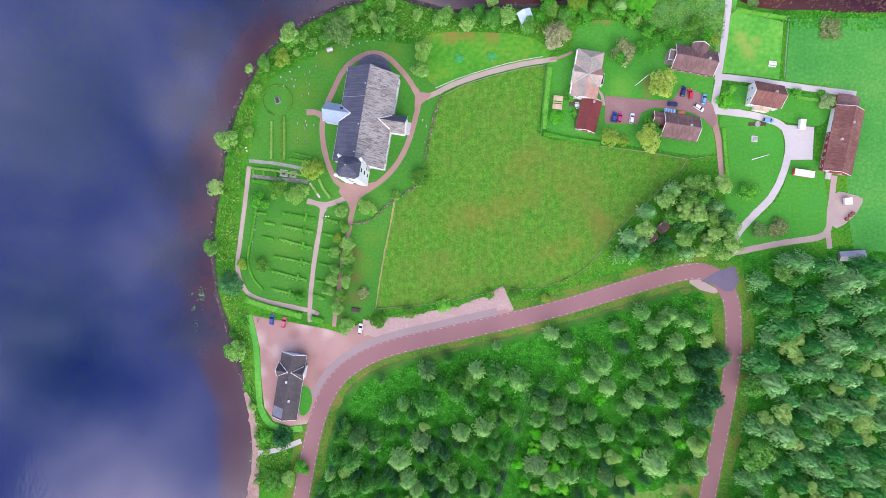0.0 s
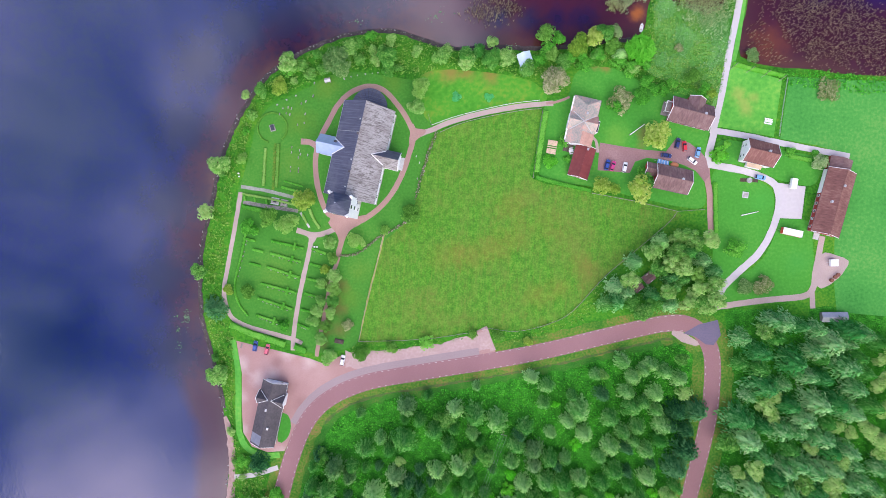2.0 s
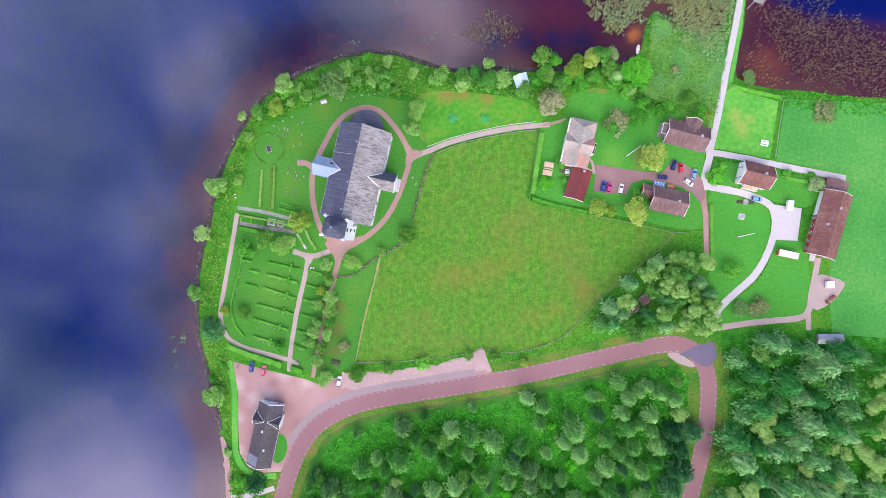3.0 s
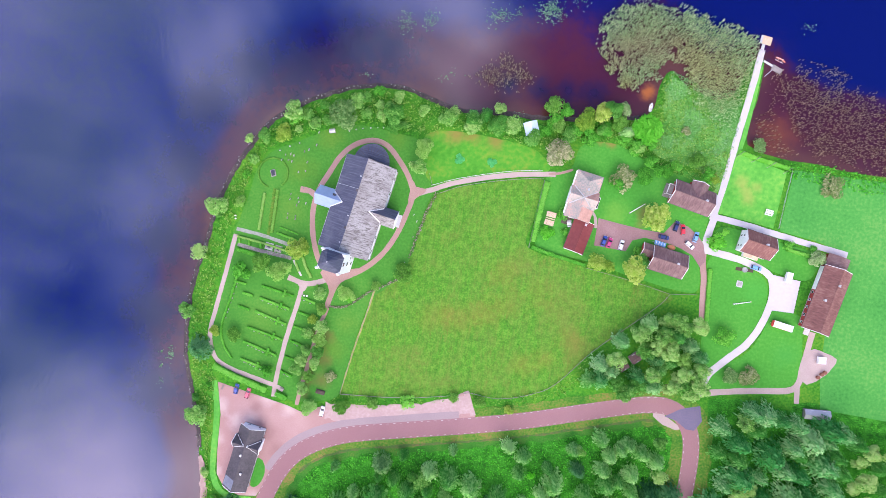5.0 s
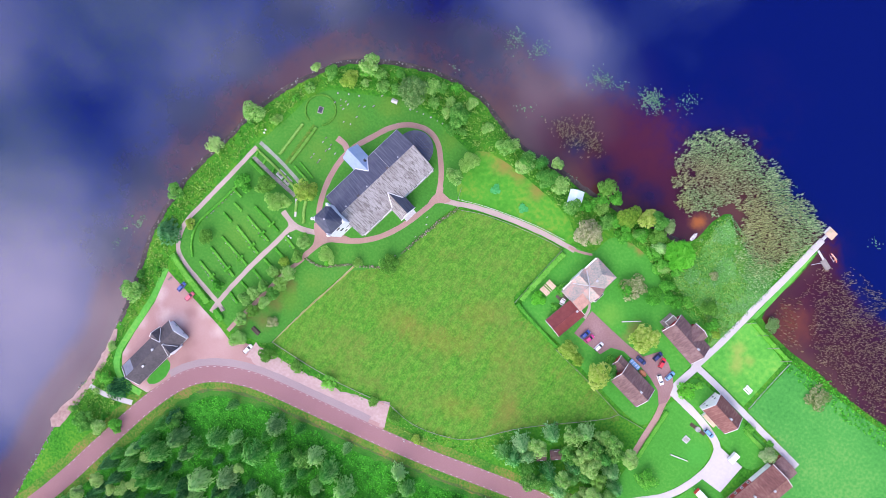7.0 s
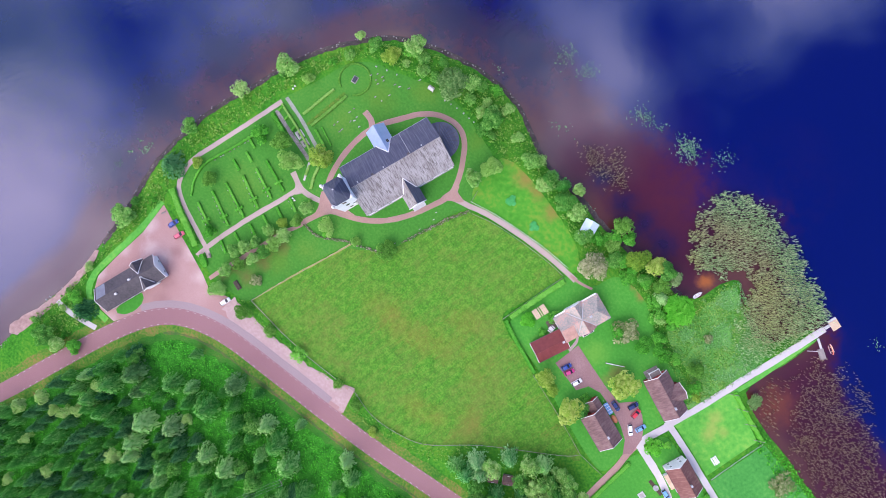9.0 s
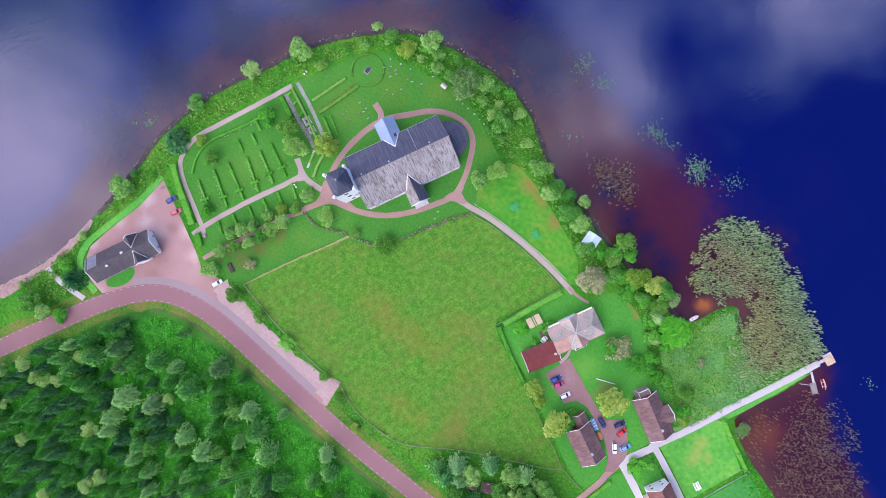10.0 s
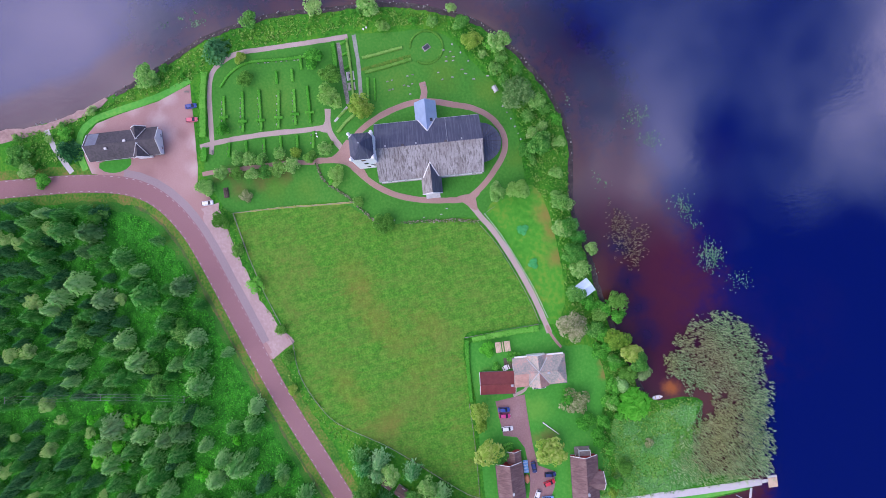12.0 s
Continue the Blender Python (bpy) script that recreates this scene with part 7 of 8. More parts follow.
# ======== churchyard: hedges, graves, walls ========
def hedge(points, width, height, material=L_HEDGE, label="clipped green hedge", group="", name="hedge", dense=7.0):
    """A clipped hedge along a line: a solid heart with leaf clumps all over it."""
    rg = np.random.default_rng(int(abs(points[0][0] * 13 + points[0][1] * 7)) + 5)
    p = spline(points, 0.8) if len(points) > 2 else np.array([np.array(points[0]) + (np.array(points[1]) - points[0]) * s for s in np.linspace(0, 1, max(2, int(np.hypot(*(np.array(points[1]) - points[0])) / 0.8)))])
    o = p[0].copy()
    t = np.gradient(p, axis=0)
    t /= np.linalg.norm(t, axis=1)[:, None] + 1e-9
    nr = np.stack([-t[:, 1], t[:, 0]], 1)
    wob = 1 + rg.uniform(-0.18, 0.18, (len(p), 1))
    a, b = p - o + nr * width * 0.42 * wob, p - o - nr * width * 0.42 * wob
    n = len(p)
    zt = height * 0.9 * (1 + rg.uniform(-0.1, 0.1, n))
    V = np.vstack([np.c_[a, np.zeros(n)], np.c_[a * 0.96 + b * 0.04, zt], np.c_[b * 0.96 + a * 0.04, zt], np.c_[b, np.zeros(n)]])
    F = [(k * n + i, (k + 1) * n + i, (k + 1) * n + i + 1, k * n + i + 1) for k in range(3) for i in range(n - 1)] + [(0, 3 * n, 2 * n, n), (n - 1, 2 * n - 1, 3 * n - 1, 4 * n - 1)]
    length = np.sum(np.linalg.norm(np.diff(p, axis=0), axis=1))
    m = int(length * (width + 2 * height) * dense)
    k = rg.uniform(0, n - 1.001, m)
    i = k.astype(int)
    s = (k - i)[:, None]
    c, nn = (p[i] * (1 - s) + p[i + 1] * s) - o, nr[i]
    u = rg.uniform(-1, 1, m) * (width / 2 + height)
    top = np.abs(u) < width / 2
    side = np.clip(u, -width / 2, width / 2)
    z = np.where(top, height * rg.uniform(0.86, 1.06, m), height - (np.abs(u) - width / 2))
    C = np.c_[c + nn * side[:, None], np.maximum(z, 0.05)]
    N = np.where(top[:, None], [[0, 0, 1.0]], np.c_[nn * np.sign(u)[:, None], np.full(m, 0.4)])
    cv, cf, cn = cards(rg, C, N, 0.2)
    faces = F + [tuple(q) for q in (cf + len(V)).tolist()]
    ob = new(name, mesh_np(name, np.vstack([V, cv]), faces, material))
    ob.location = (o[0], o[1], 0)
    return tagged(ob, label, "hedge", group)


ROWS = "clipped hedge rows between the graves"
for a, b in (((-82, 15.4), (-76.5, 14.6)), ((-69.5, 15.0), (-55, 12.6)), ((-77.5, 10.8), (-72.8, 10)), ((-69.6, 9.6), (-55.9, 6.6)), ((-78.5, 4.7), (-73.5, 3.7)), ((-70.8, 3.6), (-56.4, -0.2)), ((-73, -3.9), (-57.1, -7.1)), ((-74, -10.4), (-58.6, -14.3)), ((-74.2, -18), (-62.2, -21)),
             ((-51.6, 12.8), (-45.2, 10.9)), ((-51.7, 6.1), (-46.0, 4.7)), ((-53.0, -0.4), (-47.4, -1.6)), ((-53.6, -7), (-48.4, -8.2)), ((-54.8, -14.1), (-49.8, -15.2)), ((-56, -20.6), (-50.5, -22.5))):
    hedge([a, b], 1.1, 0.95, label="low clipped green hedge between graves", group=ROWS)
    if a[0] < -60 and b[0] > -63:
        d = np.array(b) - a
        d = d / np.linalg.norm(d)
        for back in (4.2,):
            mid = np.array(b) - d * back
            hedge([tuple(mid + [-d[1] * 1.7, d[0] * 1.7]), tuple(mid + [d[1] * 1.7, -d[0] * 1.7])], 1.0, 1.3, label="short cross hedge between graves", group=ROWS)
hedge([(-85.3, -22.6), (-77, -25.6), (-68, -28.0), (-60.8, -30)], 2.6, 1.8, label="thick clipped hedge along the parking lot")
hedge([(-56.6, -30.6), (-51.4, -32.4)], 2.5, 1.6, label="short thick hedge along the parking lot")
hedge([(-81, 17.5), (-82.4, 8), (-84.6, -5), (-82.5, -13), (-78, -18.5)], 0.9, 0.8, label="low straggling hedge beside the path")
hedge([(-83.6, 34.9), (-71, 33.4), (-58.5, 31.2)], 0.9, 1.0, L_OLIVE, "olive clipped hedge on the terrace")
hedge([(-83, 29.3), (-78, 28.6), (-72.6, 27.6)], 1.7, 1.2, L_HEDGE, "low green hedge beside the grave plots")
for x, y in ((-78.2, 33.0), (-72.9, 32.4), (-82.6, 33.4)):
    hedge([(x, y + 1.3), (x + 0.5, y - 1.4)], 0.9, 1.0, label="short hedge between grave plots", group="hedges between grave plots")
hedge([(-68.8, 38.6), (-68.7, 48), (-68.9, 57.6)], 1.3, 1.0, L_OLIVE, "yellowish clipped hedge beside the lawn path")
hedge([(-74.5, 39), (-74.4, 55.4)], 1.1, 0.9, L_OLIVE, "olive clipped hedge beside the lawn path")
hedge([(-72 + 6.5 * math.cos(a), 64.6 + 6.5 * math.sin(a)) for a in np.linspace(radians(-48), radians(258), 20)], 0.7, 0.5, L_OLIVE, "low curved border hedge round a grave")
hedge([(-66.5, 38.9), (-60, 37.6), (-54.5, 36.2)], 1.0, 0.9, label="low dark hedge below the terrace")
hedge([(-65.5, 41.6), (-57, 39.6)], 0.7, 0.6, label="low dark hedge below the terrace")
hedge([(-45.6, 19.2), (-42.8, 13.4)], 0.9, 0.9, L_OLIVE, "olive hedge by the forecourt")
hedge([(-53.6, 30), (-51.6, 25.8), (-48.6, 21.8)], 1.2, 0.8, L_OLIVE, "olive flower hedge along the garden path")
hedge([(-56.6, 27.6), (-54.4, 23.6)], 0.9, 0.7, L_OLIVE, "olive flower hedge along the garden path")
hedge([(47, 78.6), (45.6, 66), (44.6, 52)], 2.4, 1.8, label="tall green hedge beside the meadow")
hedge([(44.4, 49.8), (54, 47.7), (68.5, 45.2)], 1.5, 1.3, label="green hedge beside the meadow")
hedge([(121.9, 52), (122.8, 40), (123.8, 29)], 1.8, 1.0, label="dark clipped hedge along the drive")
hedge([(153, 65.2), (162.4, 63.8)], 1.6, 1.2, label="clipped hedge behind the white house")
hedge([(126.5, 103.6), (137, 101.4), (149, 99.6)], 1.8, 1.0, L_BRIGHT, "bright green bank of weeds above the reeds", name="weed_bank")


def gravestone(x, y, turn, w, h, material, label):
    g = thing("gravestone", x, y, turn, 0, label, "gravestone", "gravestones in the churchyard")
    part("base", box(B(), 0, 0, 0, w + 0.2, 0.34, 0.14), M_STONE, g)
    bm = B()
    n = 8
    prof = [(-w / 2, 0.2), (w / 2, 0.2), (w / 2, h * 0.75)] + [(w / 2 * math.cos(math.pi * k / n), h * 0.75 + h * 0.25 * math.sin(math.pi * k / n)) for k in range(1, n)] + [(-w / 2, h * 0.75)]
    f, b = [bm.verts.new((px, -0.09, pz)) for px, pz in prof], [bm.verts.new((px, 0.09, pz)) for px, pz in prof]
    bm.faces.new(f), bm.faces.new(b[::-1])
    for i in range(len(prof)):
        j = (i + 1) % len(prof)
        bm.faces.new((f[j], f[i], b[i], b[j]))
    part("slab", bm, material, g)
    return g


GRAVES = [(-69.1, 70.8), (-66.3, 71.3), (-64.6, 70.8), (-64.1, 73.5), (-57.8, 59.9), (-58.1, 67.5), (-57.9, 71.5), (-59.9, 76), (-57.9, 77), (-54.9, 79.5), (-63, 56.6), (-63, 54.4), (-63, 48), (-63, 46.2), (-59.5, 55.4), (-59, 53.7), (-59.8, 52.2), (-55.8, 53.6), (-59.5, 47.5), (-59.5, 46.2), (-54.7, 85.2), (-61.1, 66.6), (-65.6, 74), (-67.8, 73.3), (-8.2, 55.8), (-7.2, 46.1), (-6.6, 53.1), (-9.2, 34.3)]
rg = random.Random(12)
for n, (x, y) in enumerate(GRAVES):
    pale = n % 3 != 1
    gravestone(x, y, 85 + rg.uniform(-12, 12), rg.uniform(0.6, 1.1), rg.uniform(0.6, 1.0), M_PALESTONE if pale else M_STONE, "pale upright gravestone on the lawn" if pale else "grey upright gravestone on the lawn")
for (ax, ay), (bx, by), n in (((-69, 8.6), (-57, 5.9), 6), ((-70, 2.6), (-57.5, -0.9), 5), ((-72, -4.9), (-59, -7.6), 5), ((-73, -11.6), (-60, -15.2), 7), ((-73.5, -19.1), (-63, -22), 7), ((-80.2, 16), (-83.6, -3), 8), ((-51, 11.6), (-46.5, 10.2), 2), ((-52.4, -8), (-49.4, -9), 2), ((-55, -21.8), (-51.4, -23), 3)):
    for k in range(n):
        s = (k + rg.uniform(0.2, 0.8)) / n
        gravestone(ax + (bx - ax) * s, ay + (by - ay) * s, math.degrees(math.atan2(by - ay, bx - ax)) + rg.uniform(-6, 6), rg.uniform(0.4, 0.65), rg.uniform(0.45, 0.75), M_PALESTONE if rg.random() < 0.6 else M_STONE, "small gravestone along a hedge row")


def boulder(bm, x, y, z, r, rg):
    m = Matrix.Translation((x, y, z)) @ Euler((rg.uniform(0, 6), rg.uniform(0, 6), rg.uniform(0, 6))).to_matrix().to_4x4() @ Matrix.Diagonal((r * rg.uniform(0.7, 1.3), r * rg.uniform(0.7, 1.2), r * rg.uniform(0.6, 1.0), 1))
    bmesh.ops.create_icosphere(bm, subdivisions=1, radius=1.0, matrix=m)


for x, y in ((-41.7, 87.8), (-38.8, 88.8), (-36, 89.6), (-32.6, 90.4), (-29.6, 90.9), (-27.1, 91.3), (-23.9, 91.5), (-62.5, 79.3), (-66.5, 77.2), (-70.5, 74.8)):
    bm = B()
    boulder(bm, 0, 0, 0.22, 0.42, rg)
    s = part("edge_stone", bm, M_PALESTONE)
    s.location = (x, y, 0)
    tagged(s, "pale rounded stone along the lawn edge", "stone", "stones along the lawn edge")

# the single tomb in the round bed, the framed graves, the bell stand
t = thing("tomb", -72, 64.6, 20, 0, "dark polished tomb slab in a round bed", "tomb")
part("plinth", box(B(), 0, 0, 0, 2.2, 3.0, 0.2), M_STONE, t)
part("slab", box(B(), 0, 0, 0.2, 1.5, 2.4, 0.5, bevel=0.05), M_DARKSTONE, t)
for x, y, w, pale in ((-69, 32.6, 3.0, True), (-64.9, 32.0, 2.6, False)):
    t = thing("framed_grave", x, y, -7, 0, "grave plot with a stone kerb frame and dark bed", "grave", "framed graves")
    for cx, cy, sx, sy in ((0, 1.3, w + 0.5, 0.4), (0, -1.3, w + 0.5, 0.4), (w / 2, 0, 0.4, 2.2), (-w / 2, 0, 0.4, 2.2)):
        part("kerb", box(B(), cx, cy, 0, sx, sy, 0.3), M_PALESTONE if pale else M_STONE, t)
    part("bed", box(B(), 0, 0, 0, w - 0.4, 2.2, 0.14), M_STONE, t, "dark gravel bed")
    part("slab", box(B(), 0, 0, 0.14, w * 0.45, 1.2, 0.3, bevel=0.03), M_DARKSTONE, t)
t = thing("bell_stand", -48.7, 86.4, 15, 0, "small wooden stand with a pale roof at the lawn edge", "stand")
for sx in (-1, 1):
    for sy in (-1, 1):
        part("post", box(B(), sx * 1.0, sy * 0.8, 0, 0.18, 0.18, 2.2), M_GREYWOOD, t)
part("roof", gable_roof(2.0, 1.2, 2.2, 2.7, 0.3), M_PALESTONE, t, "pale small roof")
part("shelf", box(B(), 0, 0, 0.8, 2.1, 1.4, 0.1), M_GREYWOOD, t)
for x, y, tu, label in ((-79.9, -31.9, 75, "grey wooden bench table on the parking lot"), (-54, -28.4, -10, "grey wooden bench by the hedge"), (-84, -23.6, -18, "row of pale watering cans by the hedge")):
    t = thing("bench", x, y, tu, 0, label, "bench")
    part("seat", box(B(), 0, 0, 0.42, 1.9, 0.5, 0.08), M_GREYWOOD, t)
    part("backrest", box(B(), 0, 0.3, 0.5, 1.9, 0.08, 0.4), M_GREYWOOD, t)
    for sx in (-0.7, 0.7):
        part("leg", box(B(), sx, 0, 0, 0.1, 0.45, 0.42), M_STONE, t)
for x, y, tu in ((-84.4, -23.2, 0), (-83.4, -23.5, 0), (-82.4, -23.8, 0), (-85.3, 42.4, 0), (-85.6, 43.7, 0), (-50.4, 13.6, 0), (-49.2, 13.6, 0)):
    bm = lathe(B(), [(0.26, 0), (0.3, 0.1), (0.34, 0.85), (0.36, 0.9), (0.1, 0.92)], 12)
    b = part("waste_bin", bm, M_TRIM)
    b.location = (x, y, 0)
    tagged(b, "pale round bin beside the hedge", "bin", "bins in the churchyard")
t = thing("wood_pile", -37.2, -27.2, -8, 0, "dark stack of logs on the grass", "wood pile")
for k in range(5):
    part("log", tube(B(), (-2, -0.8 + 0.4 * k, 0.25), (2, -0.8 + 0.4 * k, 0.25), 0.22), M_BARK, t)
for k in range(4):
    part("log", tube(B(), (-1.9, -0.6 + 0.4 * k, 0.6), (1.9, -0.6 + 0.4 * k, 0.6), 0.22), M_BARK, t)


def stone_wall(points, width, height, label, seed):
    r = random.Random(seed)
    bm = B()
    p = spline(points, 0.6)
    for x, y, _ in along(p, 0.42):
        for _ in range(3):
            boulder(bm, x + r.uniform(-width, width) / 2 - p[0][0], y + r.uniform(-width, width) / 2 - p[0][1], r.uniform(0.1, height), r.uniform(0.2, 0.36), r)
    w = part("stone_wall", bm, M_MOSSSTONE)
    w.location = (p[0][0], p[0][1], 0)
    return tagged(w, label, "stone wall")


stone_wall([(0.2, 66.9), (-2.6, 59), (-5.4, 47), (-7.4, 37.5)], 1.1, 0.7, "tumbled grey dry-stone wall beside the meadow", 1)
stone_wall([(-39.5, 10.4), (-32.3, 11.4), (-27, 15.6), (-22.5, 19.5), (-15.5, 23.8), (-9.2, 28)], 1.0, 0.7, "tumbled grey dry-stone wall below the church", 2)

# ======== fences ========
POST = box(B(), 0, 0, -0.3, 0.16, 0.16, 1.5)
POST_ME = bpy.data.meshes.new("post")
POST.to_mesh(POST_ME)
POST.free()
POST_ME.materials.append(M_GREYWOOD)


def fence(points, gap, label, rail_mat, rails=(0.55, 1.0), thick=0.07, smooth=False):
    p = spline(points, 1.5) if smooth else np.array(points, float)
    f = thing("fence", p[0][0], p[0][1], 0, 0, label, "fence")
    q = p - p[0]
    for x, y, tu in along(q, gap):
        o = new("post", POST_ME)
        o.parent = f
        o.matrix_basis = pose(x, y, 0, 0, 0, tu)
    for z in rails:
        bm = B()
        for a, b in zip(q, q[1:]):
            tube(bm, (*a, z), (*b, z), thick, n=5)
        part("rail", bm, rail_mat, f)
    return f


fence([(-20, 21.9), (-22.2, 10), (-26, -10), (-28.6, -26.6)], 4.0, "old wooden fence along the yellowed grass strip", M_GREYWOOD, thick=0.07)
fence([(-28.6, -26.6), (-10, -25.1), (5, -23), (19.5, -19.8), (27, -17.3)], 4.0, "wooden meadow fence beside the lay-by", M_GREYWOOD)
fence([(27, -17.3), (40.4, -17.8), (54, -13.7), (64, -7.4), (78.3, 9.7), (101.4, 31.8), (106.5, 38.5)], 4.0, "wooden meadow fence curving along the wood", M_GREYWOOD, thick=0.055, smooth=True)
fence([(69, 44.2), (88, 41.8), (106.5, 38.5), (118, 40)], 4.0, "wooden fence behind the house gardens", M_GREYWOOD)
fence([(43.2, 49.2), (44.4, 66), (45.6, 79.2)], 4.0, "wooden fence beside the garden hedge", M_GREYWOOD)
fence([(-2.6, 69.6), (9.5, 74.6), (29.2, 80.4), (44, 83.2)], 3.0, "white painted rail fence along the lane", M_TRIM, thick=0.05, smooth=True)
fence([(1.5, 66.8), (10, 71.0), (22, 74.8), (36, 78.2), (45, 79.6)], 4.0, "grey rail fence between lane and meadow", M_GREYWOOD, smooth=True)
fence([(148, 73.4), (148.8, 86), (150, 99)], 4.0, "thin wire fence beside the bright lawn", M_STEEL, thick=0.05)
fence([(-2.4, 69.8), (-4.2, 74.5)], 1.5, "white rail gate by the lane", M_GREYWOOD, thick=0.06)
ribbon("dry_strip", [(-20.4, 21.5), (-22.5, 9.6), (-26.2, -10), (-28.7, -26.4)], 0.35, 0.036, M_PALEWOOD, "narrow strip of dry straw-coloured grass", "grass strip", step=1.0, rough=0.25)


# ======== vehicles ========
def paint(name, colour):
    return mat(name, [tuple(c * 0.92 for c in colour), colour], fine=0.4, coarse=0.4, rough=0.3, spec=0.5, coat=0.5)


PAINT = {"blue": paint("blue_car_paint", (0.03, 0.07, 0.30)), "red": paint("red_car_paint", (0.62, 0.03, 0.05)), "pink": paint("pale_red_car_paint", (0.62, 0.11, 0.16)), "white": paint("white_car_paint", (0.82, 0.82, 0.83)), "navy": paint("navy_car_paint", (0.02, 0.035, 0.14)), "light blue": paint("light_blue_car_paint", (0.16, 0.38, 0.66)), "magenta": paint("magenta_car_paint", (0.55, 0.05, 0.20))}
M_LAMP = mat("lamp_glass", [(0.6, 0.6, 0.58), (0.75, 0.75, 0.72)], rough=0.15)
M_TAIL = mat("tail_lamp", [(0.4, 0.02, 0.02), (0.5, 0.03, 0.03)], rough=0.2)


def wheel(parent, x, y, r=0.32):
    tyre = part("wheel", tube(B(), (x, y - 0.1, r), (x, y + 0.1, r), r, n=14), M_RUBBER, parent)
    part("rim", tube(B(), (x, y - 0.11, r), (x, y + 0.11, r), r * 0.6, n=10), M_STEEL, tyre)


def hull(sections):
    """A body through cross-sections: x, half width, low z, high z."""
    bm = B()
    rings = []
    for x, w, z0, z1 in sections:
        c = min(0.16, (z1 - z0) * 0.3)
        rings.append([bm.verts.new((x, y, z)) for y, z in ((-w, z0), (-w, z1 - c), (-w + c, z1), (w - c, z1), (w, z1 - c), (w, z0))])
    for a, b in zip(rings, rings[1:]):
        for i in range(6):
            bm.faces.new((a[i], a[(i + 1) % 6], b[(i + 1) % 6], b[i]))
    bm.faces.new(rings[0]), bm.faces.new(rings[-1][::-1])
    bmesh.ops.recalc_face_normals(bm, faces=bm.faces)
    return bm


def car(x, y, turn, colour, estate=False, group="parked cars"):
    c = thing("car", x, y, turn, 0.05, f"{colour} parked {'estate car' if estate else 'hatchback car'} with dark windows", "car", group)
    p = PAINT[colour]
    part("body", hull([(-2.15, 0.74, 0.35, 0.82), (-2.0, 0.84, 0.24, 0.95), (-0.9, 0.87, 0.2, 0.98), (0.9, 0.87, 0.2, 0.96), (1.9, 0.82, 0.24, 0.84), (2.18, 0.68, 0.35, 0.66)]), p, c)
    back = -1.95 if estate else -1.6
    part("glasshouse", hull([(back - 0.2, 0.70, 0.92, 1.0), (back + 0.25, 0.68, 0.92, 1.38), (-0.2, 0.70, 0.92, 1.44), (0.35, 0.68, 0.92, 1.40), (1.15, 0.72, 0.9, 0.98)]), M_GLASS, c, "dark car windows")
    part("roof", hull([(back + 0.2, 0.60, 1.36, 1.42), (-0.2, 0.64, 1.40, 1.48), (0.4, 0.60, 1.36, 1.43)]), p, c)
    for wx in (-1.3, 1.35):
        for wy in (-0.78, 0.78):
            wheel(c, wx, wy)
    for wy in (-0.55, 0.55):
        part("headlight", box(B(), 2.1, wy, 0.58, 0.16, 0.3, 0.14), M_LAMP, c)
        part("tail_light", box(B(), -2.12, wy, 0.66, 0.1, 0.28, 0.16), M_TAIL, c)
    return c


for x, y, tu, colour, est in ((-73.9, -31.5, 84, "blue", 0), (-68.6, -32.6, 80, "pink", 1), (-35.1, -35.3, 83, "white", 1), (74.9, 56.9, 78, "blue", 0), (77.3, 56.5, 75, "magenta", 0), (82.5, 56.2, 81, "white", 1), (100, 62.4, -4, "navy", 0), (104.6, 67.9, 80, "navy", 1), (107.7, 66.8, 98, "red", 1), (113.6, 64.5, 80, "light blue", 0), (111.4, 60.8, -33, "white", 1), (141.1, 55.3, -7, "light blue", 1)):
    car(x, y, tu, colour, bool(est)).scale = (1.06, 1.06, 1.06)


def trailer(x, y, turn, L, W, H, skin, label, lower=None):
    t = thing("trailer", x, y, turn, 0.06, label, "trailer")
    part("box_body", box(B(), 0, 0, 0.55, L, W, H, bevel=0.06), skin, t)
    part("chassis", box(B(), 0, 0, 0.38, L * 0.96, W * 0.8, 0.18), lower or M_STEEL, t)
    part("drawbar", tube(B(), (-L / 2, 0, 0.45), (-L / 2 - 1.2, 0, 0.45), 0.05), M_STEEL, t)
    for wx in (-0.5, 0.5):
        for wy in (-W / 2 + 0.1, W / 2 - 0.1):
            wheel(t, wx, wy)
    return t


t = trailer(155.5, 32.3, -9, 8.4, 2.7, 2.2, M_WHITE, "long white box trailer with red lower edge on the grass")
part("side_stripe", box(B(), 0, -1.38, 0.6, 8.2, 0.08, 0.6), PAINT["red"], t, "red side stripe")
part("front_panel", box(B(), -4.24, 0, 0.6, 0.08, 2.6, 1.9), PAINT["red"], t, "red front panel")
trailer(174.4, 20.3, 5, 3.2, 3.0, 1.6, PAINT["white"], "small pale trailer on the gravel patch")
trailer(155.0, 53.3, 84, 4.4, 2.4, 1.9, M_WHITE, "white covered trailer on the paved yard")
t = trailer(98.9, 59.4, -9, 5.0, 1.9, 0.3, PAINT["light blue"], "flat blue trailer beside the timber house")
for k in range(4):
    part("side_board", box(B(), -1.8 + 1.2 * k, 0, 0.86, 0.16, 1.8, 0.16), M_WHITE, t, "white cross bar")
t = thing("tarpaulin_pile", 104.0, 58.6, -9, 0, "heap under an orange-brown tarpaulin", "pile")
bm = B()
bmesh.ops.create_icosphere(bm, subdivisions=2, radius=1.0, matrix=Matrix.Translation((0, 0, 0.4)) @ Matrix.Diagonal((1.9, 1.1, 0.8, 1)))
part("tarpaulin", bm, mat("orange_tarpaulin", [(0.50, 0.18, 0.08), (0.62, 0.28, 0.14)], fine=1.5, coarse=0.5, rough=0.6, bump=0.05), t)
